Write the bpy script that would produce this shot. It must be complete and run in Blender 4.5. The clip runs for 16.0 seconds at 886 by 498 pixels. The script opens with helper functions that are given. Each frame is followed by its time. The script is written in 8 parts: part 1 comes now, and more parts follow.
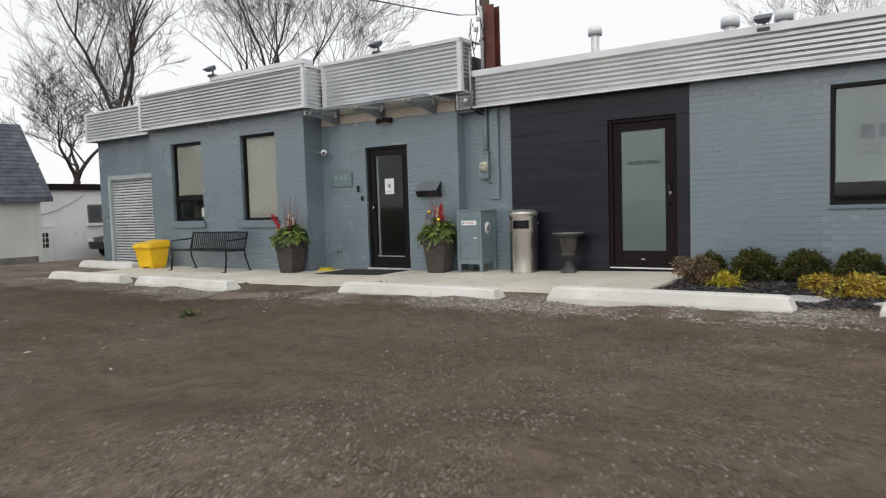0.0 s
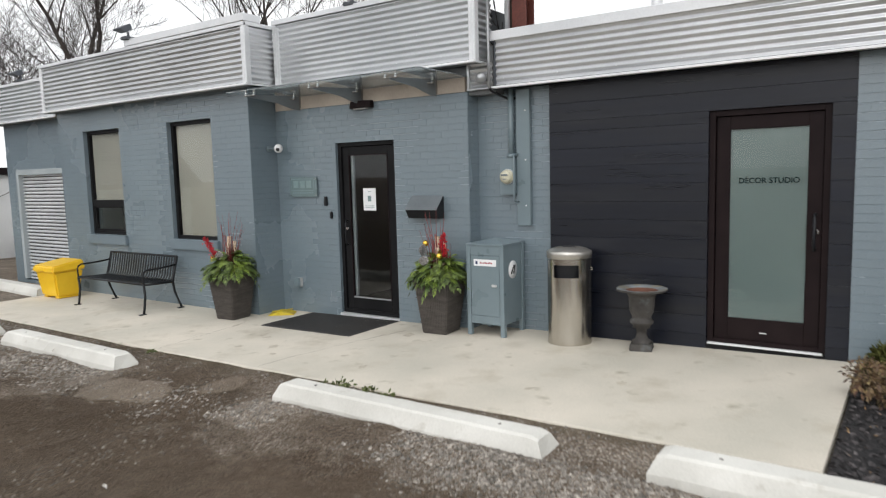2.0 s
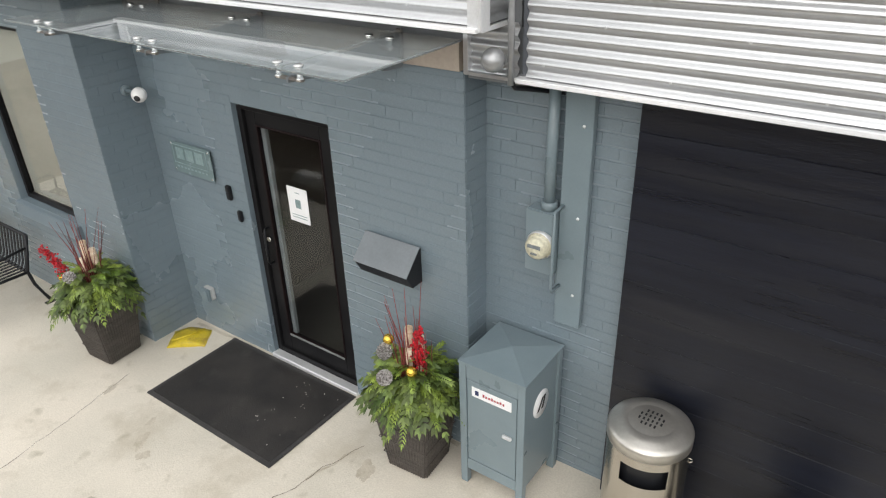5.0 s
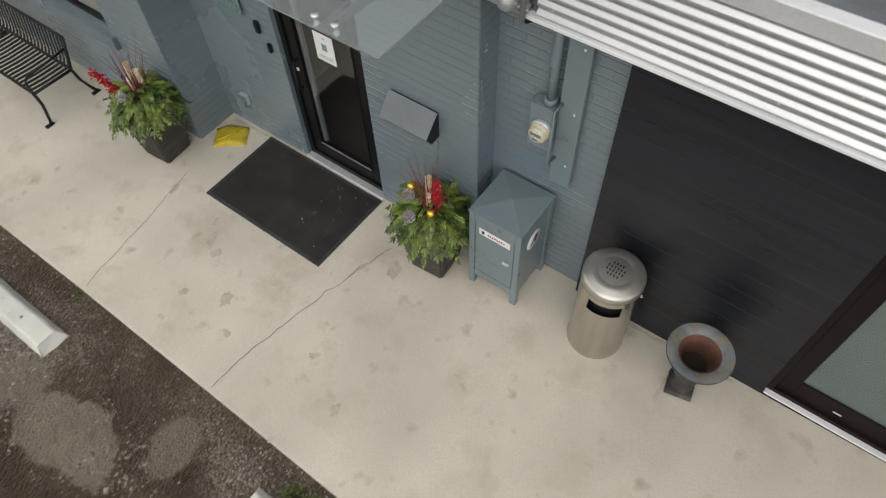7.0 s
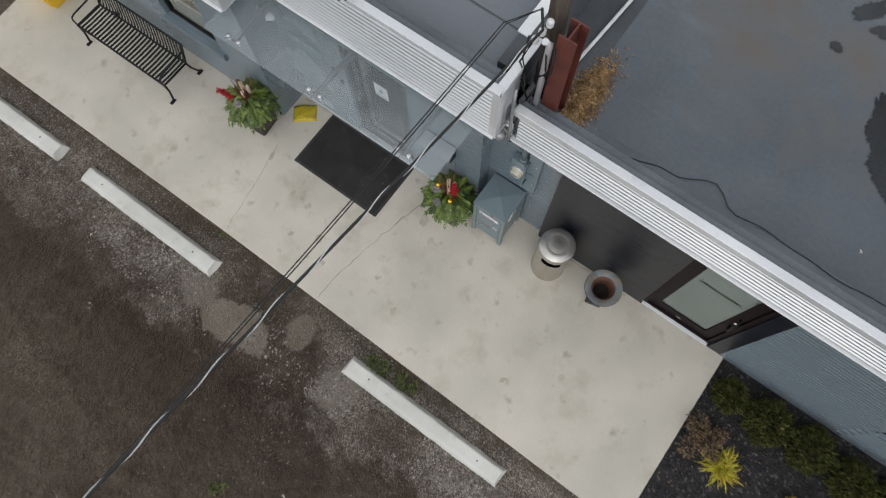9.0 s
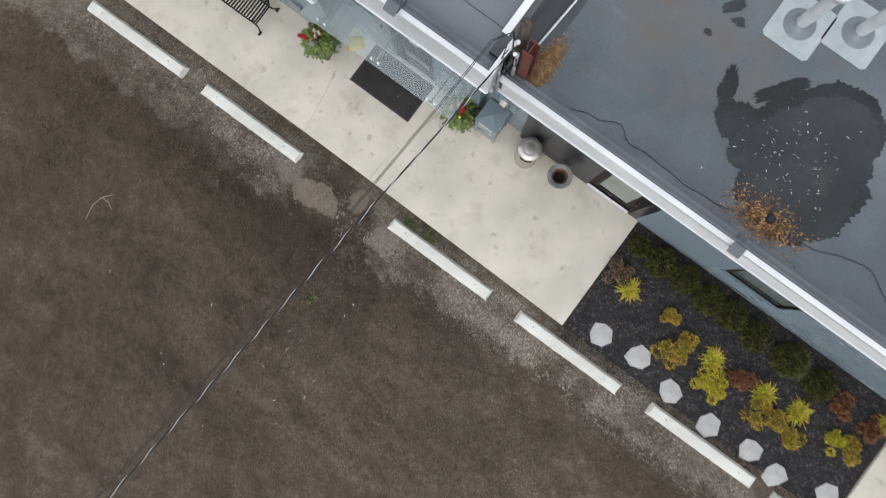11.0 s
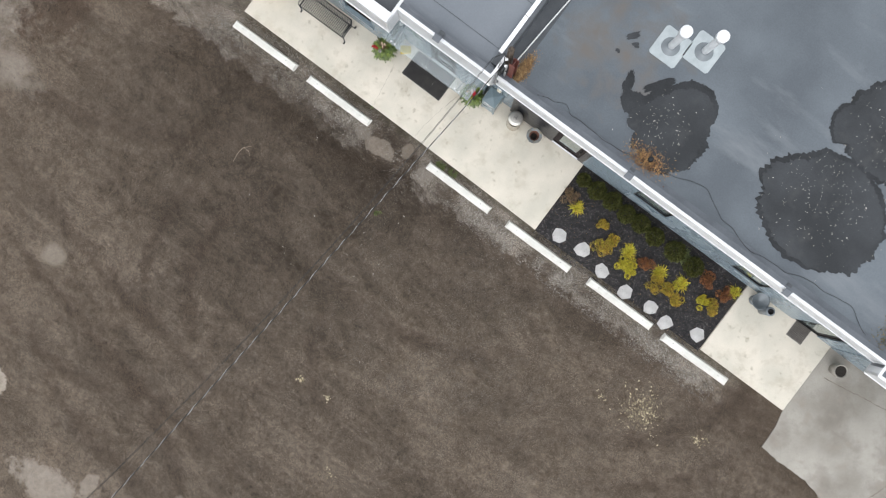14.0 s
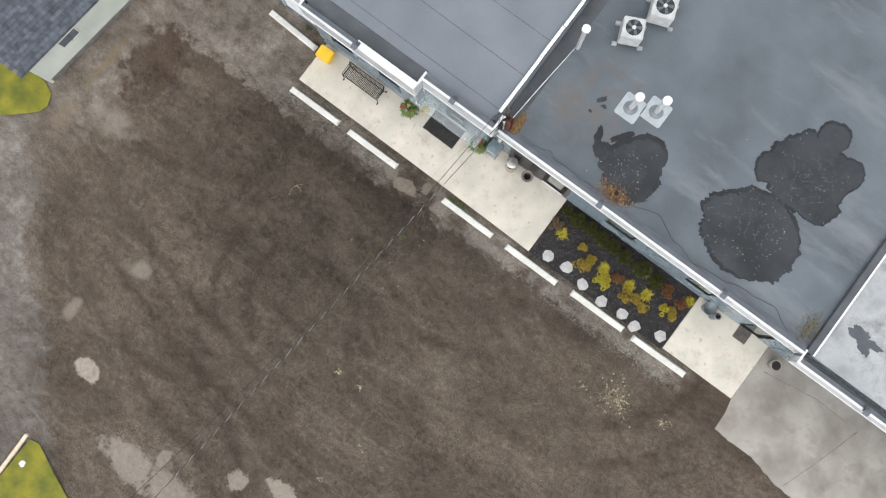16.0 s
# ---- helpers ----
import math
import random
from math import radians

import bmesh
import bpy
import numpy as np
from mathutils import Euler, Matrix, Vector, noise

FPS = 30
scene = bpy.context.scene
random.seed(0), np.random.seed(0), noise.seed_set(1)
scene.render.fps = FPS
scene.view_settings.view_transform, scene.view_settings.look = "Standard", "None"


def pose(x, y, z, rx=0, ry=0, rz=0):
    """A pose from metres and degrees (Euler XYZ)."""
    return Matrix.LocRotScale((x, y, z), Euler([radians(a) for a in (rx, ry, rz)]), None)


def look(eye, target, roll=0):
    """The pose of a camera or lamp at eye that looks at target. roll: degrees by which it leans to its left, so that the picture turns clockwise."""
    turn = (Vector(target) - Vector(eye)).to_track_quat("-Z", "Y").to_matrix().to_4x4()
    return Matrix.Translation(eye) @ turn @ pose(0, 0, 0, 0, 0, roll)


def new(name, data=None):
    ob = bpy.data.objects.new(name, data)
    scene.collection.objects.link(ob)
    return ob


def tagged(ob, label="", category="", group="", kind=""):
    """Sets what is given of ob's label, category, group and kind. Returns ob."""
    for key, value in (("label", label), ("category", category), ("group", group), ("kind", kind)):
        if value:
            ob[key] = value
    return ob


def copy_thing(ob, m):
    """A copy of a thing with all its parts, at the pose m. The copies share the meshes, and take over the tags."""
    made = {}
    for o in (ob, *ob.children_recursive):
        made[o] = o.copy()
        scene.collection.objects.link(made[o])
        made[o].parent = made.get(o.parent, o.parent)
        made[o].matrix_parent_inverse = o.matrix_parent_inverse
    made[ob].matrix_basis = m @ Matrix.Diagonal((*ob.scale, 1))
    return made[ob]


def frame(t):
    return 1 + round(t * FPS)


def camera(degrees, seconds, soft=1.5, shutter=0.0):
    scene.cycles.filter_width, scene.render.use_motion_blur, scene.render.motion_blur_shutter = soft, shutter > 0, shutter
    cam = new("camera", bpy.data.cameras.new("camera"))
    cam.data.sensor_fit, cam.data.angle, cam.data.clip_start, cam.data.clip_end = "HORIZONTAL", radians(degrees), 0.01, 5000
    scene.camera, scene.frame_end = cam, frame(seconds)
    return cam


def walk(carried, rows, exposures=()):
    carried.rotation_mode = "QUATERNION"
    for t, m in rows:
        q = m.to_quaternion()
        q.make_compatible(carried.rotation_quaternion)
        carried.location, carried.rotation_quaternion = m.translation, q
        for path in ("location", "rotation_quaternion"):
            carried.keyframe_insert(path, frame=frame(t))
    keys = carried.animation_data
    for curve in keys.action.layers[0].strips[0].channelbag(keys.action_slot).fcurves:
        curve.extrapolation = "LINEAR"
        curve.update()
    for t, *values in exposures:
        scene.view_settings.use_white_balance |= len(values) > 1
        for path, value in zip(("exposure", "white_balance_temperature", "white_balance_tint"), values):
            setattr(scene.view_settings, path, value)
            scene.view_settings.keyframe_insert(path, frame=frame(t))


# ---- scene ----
cam = camera(65.1, 16.0, 1.15, 0.4)
PATH = [
    (0, (2.468, -9.966, 1.131), (-8.751, 6.544, -0.121), -1.78),
    (0.5, (1.935, -9.202, 1.153), (-9.259, 7.322, -0.132), -1.59),
    (1, (1.374, -8.420, 1.309), (-9.818, 8.082, -0.239), -1.66),
    (1.5, (0.843, -7.573, 1.567), (-10.416, 8.850, -0.304), -1.75),
    (2, (0.347, -6.778, 1.798), (-10.942, 9.591, -0.348), -1.54),
    (2.5, (-0.119, -6.058, 2.090), (-11.414, 10.190, -0.809), -1.56),
    (3, (-0.545, -5.350, 2.384), (-11.837, 10.724, -1.376), -1.53),
    (3.5, (-0.969, -4.691, 2.689), (-12.134, 11.203, -2.078), -1.31),
    (3.7, (-1.116, -4.421, 2.799), (-12.294, 11.317, -2.430), -1.45),
    (5.8, (-1.919, -2.933, 4.192), (-11.228, 9.379, -8.527), -2.14),
    (6, (-1.914, -2.943, 4.314), (-10.904, 8.833, -9.122), -2.25),
    (6.5, (-1.922, -3.000, 4.634), (-9.910, 7.326, -10.517), -2.43),
    (7, (-1.937, -3.000, 5.197), (-8.891, 5.679, -11.426), -3.11),
    (7.5, (-1.960, -2.993, 6.065), (-7.987, 4.359, -11.531), -3.53),
    (8, (-1.999, -3.089, 7.096), (-7.291, 3.288, -11.106), -3.74),
    (10.3, (-2.478, -2.853, 12.065), (-3.965, -1.277, -7.817), -7.80),
    (10.5, (-2.357, -2.877, 12.568), (-3.744, -1.721, -7.350), -14.10),
    (11, (-2.230, -2.989, 13.823), (-3.090, -2.596, -6.154), -29.18),
    (11.5, (-2.211, -3.132, 15.157), (-2.488, -3.379, -4.840), -95.14),
    (12, (-2.121, -3.339, 16.533), (-2.139, -3.916, -3.459), -141.59),
    (12.5, (-1.996, -3.602, 17.912), (-2.048, -4.183, -2.079), -138.24),
    (13, (-1.920, -3.919, 19.250), (-1.943, -4.479, -0.742), -141.01),
    (13.5, (-1.775, -4.177, 20.599), (-1.914, -4.674, 0.605), -127.72),
    (14, (-1.622, -4.489, 21.937), (-1.970, -4.734, 1.942), -88.50),
    (14.5, (-1.465, -4.789, 23.271), (-2.069, -4.737, 3.280), -48.32),
    (15, (-1.291, -5.052, 24.649), (-2.168, -4.736, 4.670), -33.45),
    (15.5, (-1.024, -5.501, 25.974), (-2.230, -4.781, 6.023), -22.32),
    (16, (-0.929, -5.735, 27.292), (-2.287, -4.821, 7.359), -19.22),
]
EXPOSURES = [(0.0, 0.0, 6500, 10), (0.7, 0.07, 6480, 10), (1.5, 0.21, 6450, 10), (2.5, 0.29, 6450, 10), (3.0, 0.34, 6450, 10), (3.5, 0.56, 6450, 10), (6.0, 0.4, 6750, 10), (7.0, -0.06, 6750, 10), (8.0, -0.32, 6500, 10),
             (10.5, 0.14, 6250, 10), (12.0, 0.44, 6220, 10), (12.5, 0.53, 6250, 10), (15.0, 0.6, 6330, 10), (16.0, 0.57, 6350, 10)]
walk(cam, [(t, look(eye, target, roll)) for t, eye, target, roll in PATH], EXPOSURES)

# ---- light ----
world = bpy.data.worlds.new("overcast")
scene.world = world
world.use_nodes = True
wn, wl = world.node_tree.nodes, world.node_tree.links
wn.clear()
sky = wn.new("ShaderNodeTexSky")
sky.sky_type, sky.sun_disc = "NISHITA", False
sky.sun_elevation, sky.sun_rotation = radians(36), radians(161)
veil = wn.new("ShaderNodeMix")
veil.data_type = "RGBA"
veil.inputs["Factor"].default_value = 0.93
veil.inputs["B"].default_value = (10.9, 10.95, 11.0, 1)
back = wn.new("ShaderNodeBackground")
back.inputs["Strength"].default_value = 0.092
wout = wn.new("ShaderNodeOutputWorld")
wl.new(sky.outputs["Color"], veil.inputs["A"])
wl.new(veil.outputs["Result"], back.inputs["Color"])
wl.new(back.outputs["Background"], wout.inputs["Surface"])

sun_data = bpy.data.lights.new("sun", "SUN")
sun_data.energy, sun_data.angle, sun_data.color = 0.9, radians(60), (1.0, 0.97, 0.93)
sun = new("sun", sun_data)
sun.matrix_world = look((5.5, -16, 12), (0, 0, 0))


# ---- materials ----
def surface(name, dark, light, scale=3.0, rough=0.7, bump=0.2, bump_scale=60.0, metal=0.0, grain=0.25,
            stretch=(1, 1, 1), island=0.0, obj=0.0, spec=0.5, stains=None, rough_var=0.1, bump_dist=0.01, contrast=(0.35, 0.65), spots=None, smear=None, hue=0.0, zone=None):
    """Two colours over a broad noise, a fine grain, relief and uneven gloss."""
    m = bpy.data.materials.new(name)
    m.use_nodes = True
    nt = m.node_tree
    n, l = nt.nodes, nt.links
    b = n["Principled BSDF"]
    tc = n.new("ShaderNodeTexCoord")
    mp = n.new("ShaderNodeMapping")
    mp.inputs["Scale"].default_value = stretch
    l.new(tc.outputs["Object"], mp.inputs["Vector"])
    broad = n.new("ShaderNodeTexNoise")
    broad.inputs["Scale"].default_value, broad.inputs["Detail"].default_value = scale, 6
    l.new(mp.outputs["Vector"], broad.inputs["Vector"])
    ramp = n.new("ShaderNodeValToRGB")
    ramp.color_ramp.elements[0].position, ramp.color_ramp.elements[1].position = contrast
    ramp.color_ramp.elements[0].color, ramp.color_ramp.elements[1].color = (*dark, 1), (*light, 1)
    l.new(broad.outputs["Fac"], ramp.inputs["Fac"])
    fine = n.new("ShaderNodeTexNoise")
    fine.inputs["Scale"].default_value, fine.inputs["Detail"].default_value = bump_scale, 4
    l.new(mp.outputs["Vector"], fine.inputs["Vector"])
    val = n.new("ShaderNodeMapRange")
    val.inputs["From Min"].default_value, val.inputs["From Max"].default_value = 0.25, 0.75
    val.inputs["To Min"].default_value, val.inputs["To Max"].default_value = 1 - grain, 1 + grain
    l.new(fine.outputs["Fac"], val.inputs["Value"])
    hsv = n.new("ShaderNodeHueSaturation")
    l.new(ramp.outputs["Color"], hsv.inputs["Color"])
    last = val.outputs["Result"]
    for amount, source in ((island, "island"), (obj, "object")):
        if amount:
            if source == "island":
                r = n.new("ShaderNodeNewGeometry").outputs["Random Per Island"]
            else:
                r = n.new("ShaderNodeObjectInfo").outputs["Random"]
            mr = n.new("ShaderNodeMapRange")
            mr.inputs["To Min"].default_value, mr.inputs["To Max"].default_value = 1 - amount, 1 + amount
            l.new(r, mr.inputs["Value"])
            mul = n.new("ShaderNodeMath")
            mul.operation = "MULTIPLY"
            l.new(last, mul.inputs[0])
            l.new(mr.outputs["Result"], mul.inputs[1])
            last = mul.outputs["Value"]
    l.new(last, hsv.inputs["Value"])
    if hue:
        hr = n.new("ShaderNodeMapRange")
        hr.inputs["To Min"].default_value, hr.inputs["To Max"].default_value = 0.5 - hue, 0.5 + hue
        l.new(n.new("ShaderNodeNewGeometry").outputs["Random Per Island"], hr.inputs["Value"])
        l.new(hr.outputs["Result"], hsv.inputs["Hue"])
    colour = hsv.outputs["Color"]
    if stains:
        s_scale, s_colour, lo, hi = stains
        sn = n.new("ShaderNodeTexNoise")
        sn.inputs["Scale"].default_value, sn.inputs["Detail"].default_value = s_scale, 7
        sn.inputs["Roughness"].default_value = 0.65
        if smear:
            sm = n.new("ShaderNodeMapping")
            sm.inputs["Scale"].default_value, sm.inputs["Rotation"].default_value = smear[:3], (0, 0, smear[3])
            l.new(tc.outputs["Object"], sm.inputs["Vector"])
            l.new(sm.outputs["Vector"], sn.inputs["Vector"])
        else:
            l.new(tc.outputs["Object"], sn.inputs["Vector"])
        sr = n.new("ShaderNodeMapRange")
        sr.inputs["From Min"].default_value, sr.inputs["From Max"].default_value = lo, hi
        l.new(sn.outputs["Fac"], sr.inputs["Value"])
        mx = n.new("ShaderNodeMix")
        mx.data_type = "RGBA"
        mx.inputs["B"].default_value = (*s_colour, 1)
        l.new(sr.outputs["Result"], mx.inputs["Factor"])
        l.new(colour, mx.inputs["A"])
        colour = mx.outputs["Result"]
    l.new(colour, b.inputs["Base Color"])
    rr = n.new("ShaderNodeMapRange")
    rr.inputs["To Min"].default_value, rr.inputs["To Max"].default_value = max(0.02, rough - rough_var), min(1, rough + rough_var)
    l.new(broad.outputs["Fac"], rr.inputs["Value"])
    l.new(rr.outputs["Result"], b.inputs["Roughness"])
    b.inputs["Metallic"].default_value, b.inputs["Specular IOR Level"].default_value = metal, spec
    if bump:
        bp = n.new("ShaderNodeBump")
        bp.inputs["Strength"].default_value, bp.inputs["Distance"].default_value = bump, bump_dist
        l.new(fine.outputs["Fac"], bp.inputs["Height"])
        l.new(bp.outputs["Normal"], b.inputs["Normal"])
    if spots:
        s_scale, s_colour, lo, hi = spots
        vn = n.new("ShaderNodeTexNoise")
        vn.inputs["Scale"].default_value, vn.inputs["Detail"].default_value = s_scale, 7 if zone else 3
        l.new(tc.outputs["Object"], vn.inputs["Vector"])
        vr = n.new("ShaderNodeMapRange")
        vr.inputs["From Min"].default_value, vr.inputs["From Max"].default_value = lo, hi
        l.new(vn.outputs["Fac"], vr.inputs["Value"])
        vx = n.new("ShaderNodeMix")
        vx.data_type = "RGBA"
        vx.inputs["B"].default_value = (*s_colour, 1)
        if zone:
            far = n.new("ShaderNodeVectorMath")
            far.operation = "DISTANCE"
            far.inputs[1].default_value = zone[:3]
            l.new(tc.outputs["Object"], far.inputs[0])
            fall = n.new("ShaderNodeMapRange")
            fall.inputs["From Min"].default_value, fall.inputs["From Max"].default_value = zone[3] * 0.35, zone[3]
            fall.inputs["To Min"].default_value, fall.inputs["To Max"].default_value = 0.1, -0.25
            l.new(far.outputs["Value"], fall.inputs["Value"])
            both = n.new("ShaderNodeMath")
            both.operation = "ADD"
            l.new(vn.outputs["Fac"], both.inputs[0])
            l.new(fall.outputs["Result"], both.inputs[1])
            l.new(both.outputs["Value"], vr.inputs["Value"])
        l.new(vr.outputs["Result"], vx.inputs["Factor"])
        l.new(colour, vx.inputs["A"])
        l.new(vx.outputs["Result"], b.inputs["Base Color"])
    return m


def glass(name, tint, rough=0.0, ior=1.45, clear=1.0):
    m = bpy.data.materials.new(name)
    m.use_nodes = True
    b = m.node_tree.nodes["Principled BSDF"]
    b.inputs["Base Color"].default_value = (*tint, 1)
    b.inputs["Roughness"].default_value, b.inputs["IOR"].default_value = rough, ior
    b.inputs["Transmission Weight"].default_value = clear
    return m


def ground_material():
    """Wet brown earth, grey gravel in drifts and along the wheel stops, darker damp hollows."""
    m = bpy.data.materials.new("gravel_ground")
    m.use_nodes = True
    n, l = m.node_tree.nodes, m.node_tree.links
    b = n["Principled BSDF"]
    tc = n.new("ShaderNodeTexCoord")
    sep = n.new("ShaderNodeSeparateXYZ")
    l.new(tc.outputs["Object"], sep.inputs["Vector"])

    def noise_at(scale, detail=6, rough=0.6, stretch=None, turn=0.0, bend=0.0):
        t = n.new("ShaderNodeTexNoise")
        t.inputs["Distortion"].default_value = bend
        t.inputs["Scale"].default_value, t.inputs["Detail"].default_value, t.inputs["Roughness"].default_value = scale, detail, rough
        src = tc.outputs["Object"]
        if stretch:
            mp = n.new("ShaderNodeMapping")
            mp.inputs["Scale"].default_value = stretch
            mp.inputs["Rotation"].default_value = (0, 0, turn)
            l.new(src, mp.inputs["Vector"])
            src = mp.outputs["Vector"]
        l.new(src, t.inputs["Vector"])
        return t.outputs["Fac"]

    def span(x, a, c, lo=0.0, hi=1.0):
        r = n.new("ShaderNodeMapRange")
        for key, v in (("From Min", a), ("From Max", c), ("To Min", lo), ("To Max", hi)):
            r.inputs[key].default_value = v
        l.new(x, r.inputs["Value"])
        return r.outputs["Result"]

    def calc(op, x, y):
        t = n.new("ShaderNodeMath")
        t.operation = op
        for k, v in enumerate((x, y)):
            if isinstance(v, (int, float)):
                t.inputs[k].default_value = v
            else:
                l.new(v, t.inputs[k])
        return t.outputs["Value"]

    def blend(fac, x, y):
        t = n.new("ShaderNodeMix")
        t.data_type = "RGBA"
        if isinstance(fac, float):
            t.inputs["Factor"].default_value = fac
        else:
            l.new(fac, t.inputs["Factor"])
        for key, v in (("A", x), ("B", y)):
            if isinstance(v, tuple):
                t.inputs[key].default_value = (*v, 1)
            else:
                l.new(v, t.inputs[key])
        return t.outputs["Result"]

    warp = noise_at(1.6, 7, 0.65)
    fine_warp = noise_at(7, 5, 0.7)

    def spot(cx, cy, rx, ry, soft, rag):
        """A ragged patch round a centre: 1 inside, 0 outside."""
        ex = calc("MULTIPLY", calc("ADD", sep.outputs["X"], -cx), 1 / rx)
        ey = calc("MULTIPLY", calc("ADD", sep.outputs["Y"], -cy), 1 / ry)
        d = calc("SQRT", calc("ADD", calc("MULTIPLY", ex, ex), calc("MULTIPLY", ey, ey)), 0)
        d = calc("ADD", d, calc("MULTIPLY", calc("ADD", warp, -0.5), rag * 5))
        d = calc("ADD", d, calc("MULTIPLY", calc("ADD", fine_warp, -0.5), rag * 3.0))
        return span(d, 1 - soft, 1 + soft, 1.0, 0.0)

    mud = blend(span(noise_at(0.42, 10, 0.66), 0.36, 0.64), (0.043, 0.0335, 0.0275), (0.112, 0.093, 0.077))
    mud = blend(span(noise_at(0.9, 8, 0.6, (1, 1, 1), 1.1), 0.5, 0.72, 0.0, 0.7), mud, (0.092, 0.066, 0.049))
    tracks = span(noise_at(1.0, 5, 0.55, (0.2, 1.3, 1), 0.75, 0.9), 0.54, 0.66, 0.0, 0.75)
    mud = blend(tracks, mud, (0.042, 0.033, 0.027))
    ruts = span(noise_at(1.3, 4, 0.6, (1.2, 0.2, 1), 0.2, 1.2), 0.62, 0.7, 0.0, 0.55)
    mud = blend(ruts, mud, (0.038, 0.03, 0.025))
    yard = spot(0.5, -7.2, 6.0, 3.2, 0.45, 0.3)
    mud = blend(calc("MULTIPLY", yard, span(noise_at(1.4, 8, 0.7), 0.36, 0.58, 0.1, 0.9)), mud, (0.125, 0.1, 0.075))
    clods = span(noise_at(5.5, 8, 0.78), 0.36, 0.64)
    mud = blend(0.62, mud, blend(clods, (0.032, 0.0255, 0.021), (0.165, 0.141, 0.117)))
    scrapes = span(noise_at(3.0, 6, 0.7, (0.1, 1.6, 1), 0.5, 0.5), 0.57, 0.68, 0.0, 0.55)
    mud = blend(scrapes, mud, (0.15, 0.128, 0.106))
    grit = noise_at(42, 3, 0.8)
    coarse = noise_at(16, 4, 0.75)
    cells = n.new("ShaderNodeTexVoronoi")
    cells.inputs["Scale"].default_value = 52
    l.new(tc.outputs["Object"], cells.inputs["Vector"])
    split = n.new("ShaderNodeSeparateColor")
    l.new(cells.outputs["Color"], split.inputs["Color"])
    gap = span(cells.outputs["Distance"], 0.3, 0.65, 0.0, 0.9)
    lone = split.outputs["Red"]
    gravel = blend(lone, (0.05, 0.041, 0.034), (0.29, 0.258, 0.224))
    gravel = blend(gap, gravel, (0.035, 0.026, 0.019))
    patches = span(noise_at(0.9, 10, 0.74), 0.48, 0.56, 0.05, 0.9)
    cover = calc("MAXIMUM", patches, calc("MULTIPLY", yard, span(noise_at(1.6, 8, 0.7), 0.49, 0.56, 0.06, 0.9)))
    mixed = blend(calc("MULTIPLY", cover, span(grit, 0.4, 0.52)), mud, gravel)
    # drift of clean stone along the row of stops, thinner towards the planting bed
    edge = span(sep.outputs["X"], -5.0, -0.5, -3.95, -3.5)
    lumps = calc("ADD", calc("MULTIPLY", calc("ADD", warp, -0.5), 1.3), calc("MULTIPLY", calc("ADD", fine_warp, -0.5), 0.5))
    rim = calc("SUBTRACT", calc("ADD", sep.outputs["Y"], lumps), edge)
    shade = span(rim, -1.1, -0.05, 0.0, 0.85)
    mixed = blend(calc("MULTIPLY", shade, span(noise_at(1.9, 8, 0.7), 0.36, 0.6, 0.4, 1.0)), mixed, (0.046, 0.036, 0.029))
    band = span(rim, -0.06, 0.08)
    near = span(sep.outputs["X"], 7.4, 8.2, 1.0, 0.0)
    bare = span(noise_at(1.2, 8, 0.7, (0.6, 1, 1), 0.2), 0.42, 0.54, 0.3, 1.0)
    clean = blend(gap, blend(lone, (0.17, 0.155, 0.14), (0.47, 0.437, 0.4)), (0.075, 0.063, 0.052))
    gapped = calc("SUBTRACT", 1.0, spot(-5.1, -3.4, 1.1, 0.75, 0.2, 0.25))
    mixed = blend(calc("MULTIPLY", calc("MULTIPLY", calc("MULTIPLY", band, near), bare), gapped), mixed, clean)
    strip = calc("MULTIPLY", span(sep.outputs["Y"], -2.72, -2.62), span(noise_at(2.0, 6, 0.7), 0.4, 0.6, 0.35, 0.9))
    mixed = blend(calc("MULTIPLY", strip, near), mixed, (0.052, 0.047, 0.034))
    # the side towards the shed is dry and pale, with a dark hollow
    rag = calc("ADD", calc("MULTIPLY", calc("ADD", noise_at(0.45, 9, 0.7), -0.5), 6.0), calc("MULTIPLY", calc("ADD", fine_warp, -0.5), 0.9))
    west = calc("MULTIPLY", span(calc("ADD", sep.outputs["X"], rag), -17.6, -16.6, 1.0, 0.0), span(calc("ADD", sep.outputs["Y"], rag), -10.5, -8.5, 0.25, 1.0))
    north = calc("MULTIPLY", span(calc("ADD", sep.outputs["Y"], calc("MULTIPLY", rag, 0.35)), -3.75, -3.35), span(calc("ADD", sep.outputs["X"], rag), -12.6, -11.6, 1.0, 0.0))
    pale = blend(span(noise_at(1.3, 10, 0.78), 0.36, 0.62), (0.1, 0.086, 0.074), (0.25, 0.23, 0.21))
    mixed = blend(calc("MULTIPLY", calc("MAXIMUM", west, north), span(noise_at(0.8, 9, 0.75), 0.36, 0.52, 0.45, 1.0)), mixed, pale)
    corner = span(calc("ADD", calc("ADD", sep.outputs["X"], calc("MULTIPLY", sep.outputs["Y"], 0.9)), rag), -29.4, -28.2, 1.0, 0.0)
    mixed = blend(calc("MULTIPLY", corner, span(noise_at(2.6, 9, 0.75), 0.35, 0.6, 0.2, 1.0)), mixed, (0.21, 0.205, 0.2))
    mixed = blend(calc("MULTIPLY", spot(-16.7, -5.5, 1.15, 1.7, 0.22, 0.5), span(noise_at(2.2, 8, 0.7), 0.34, 0.56, 0.6, 1.0)), mixed, (0.045, 0.032, 0.026))
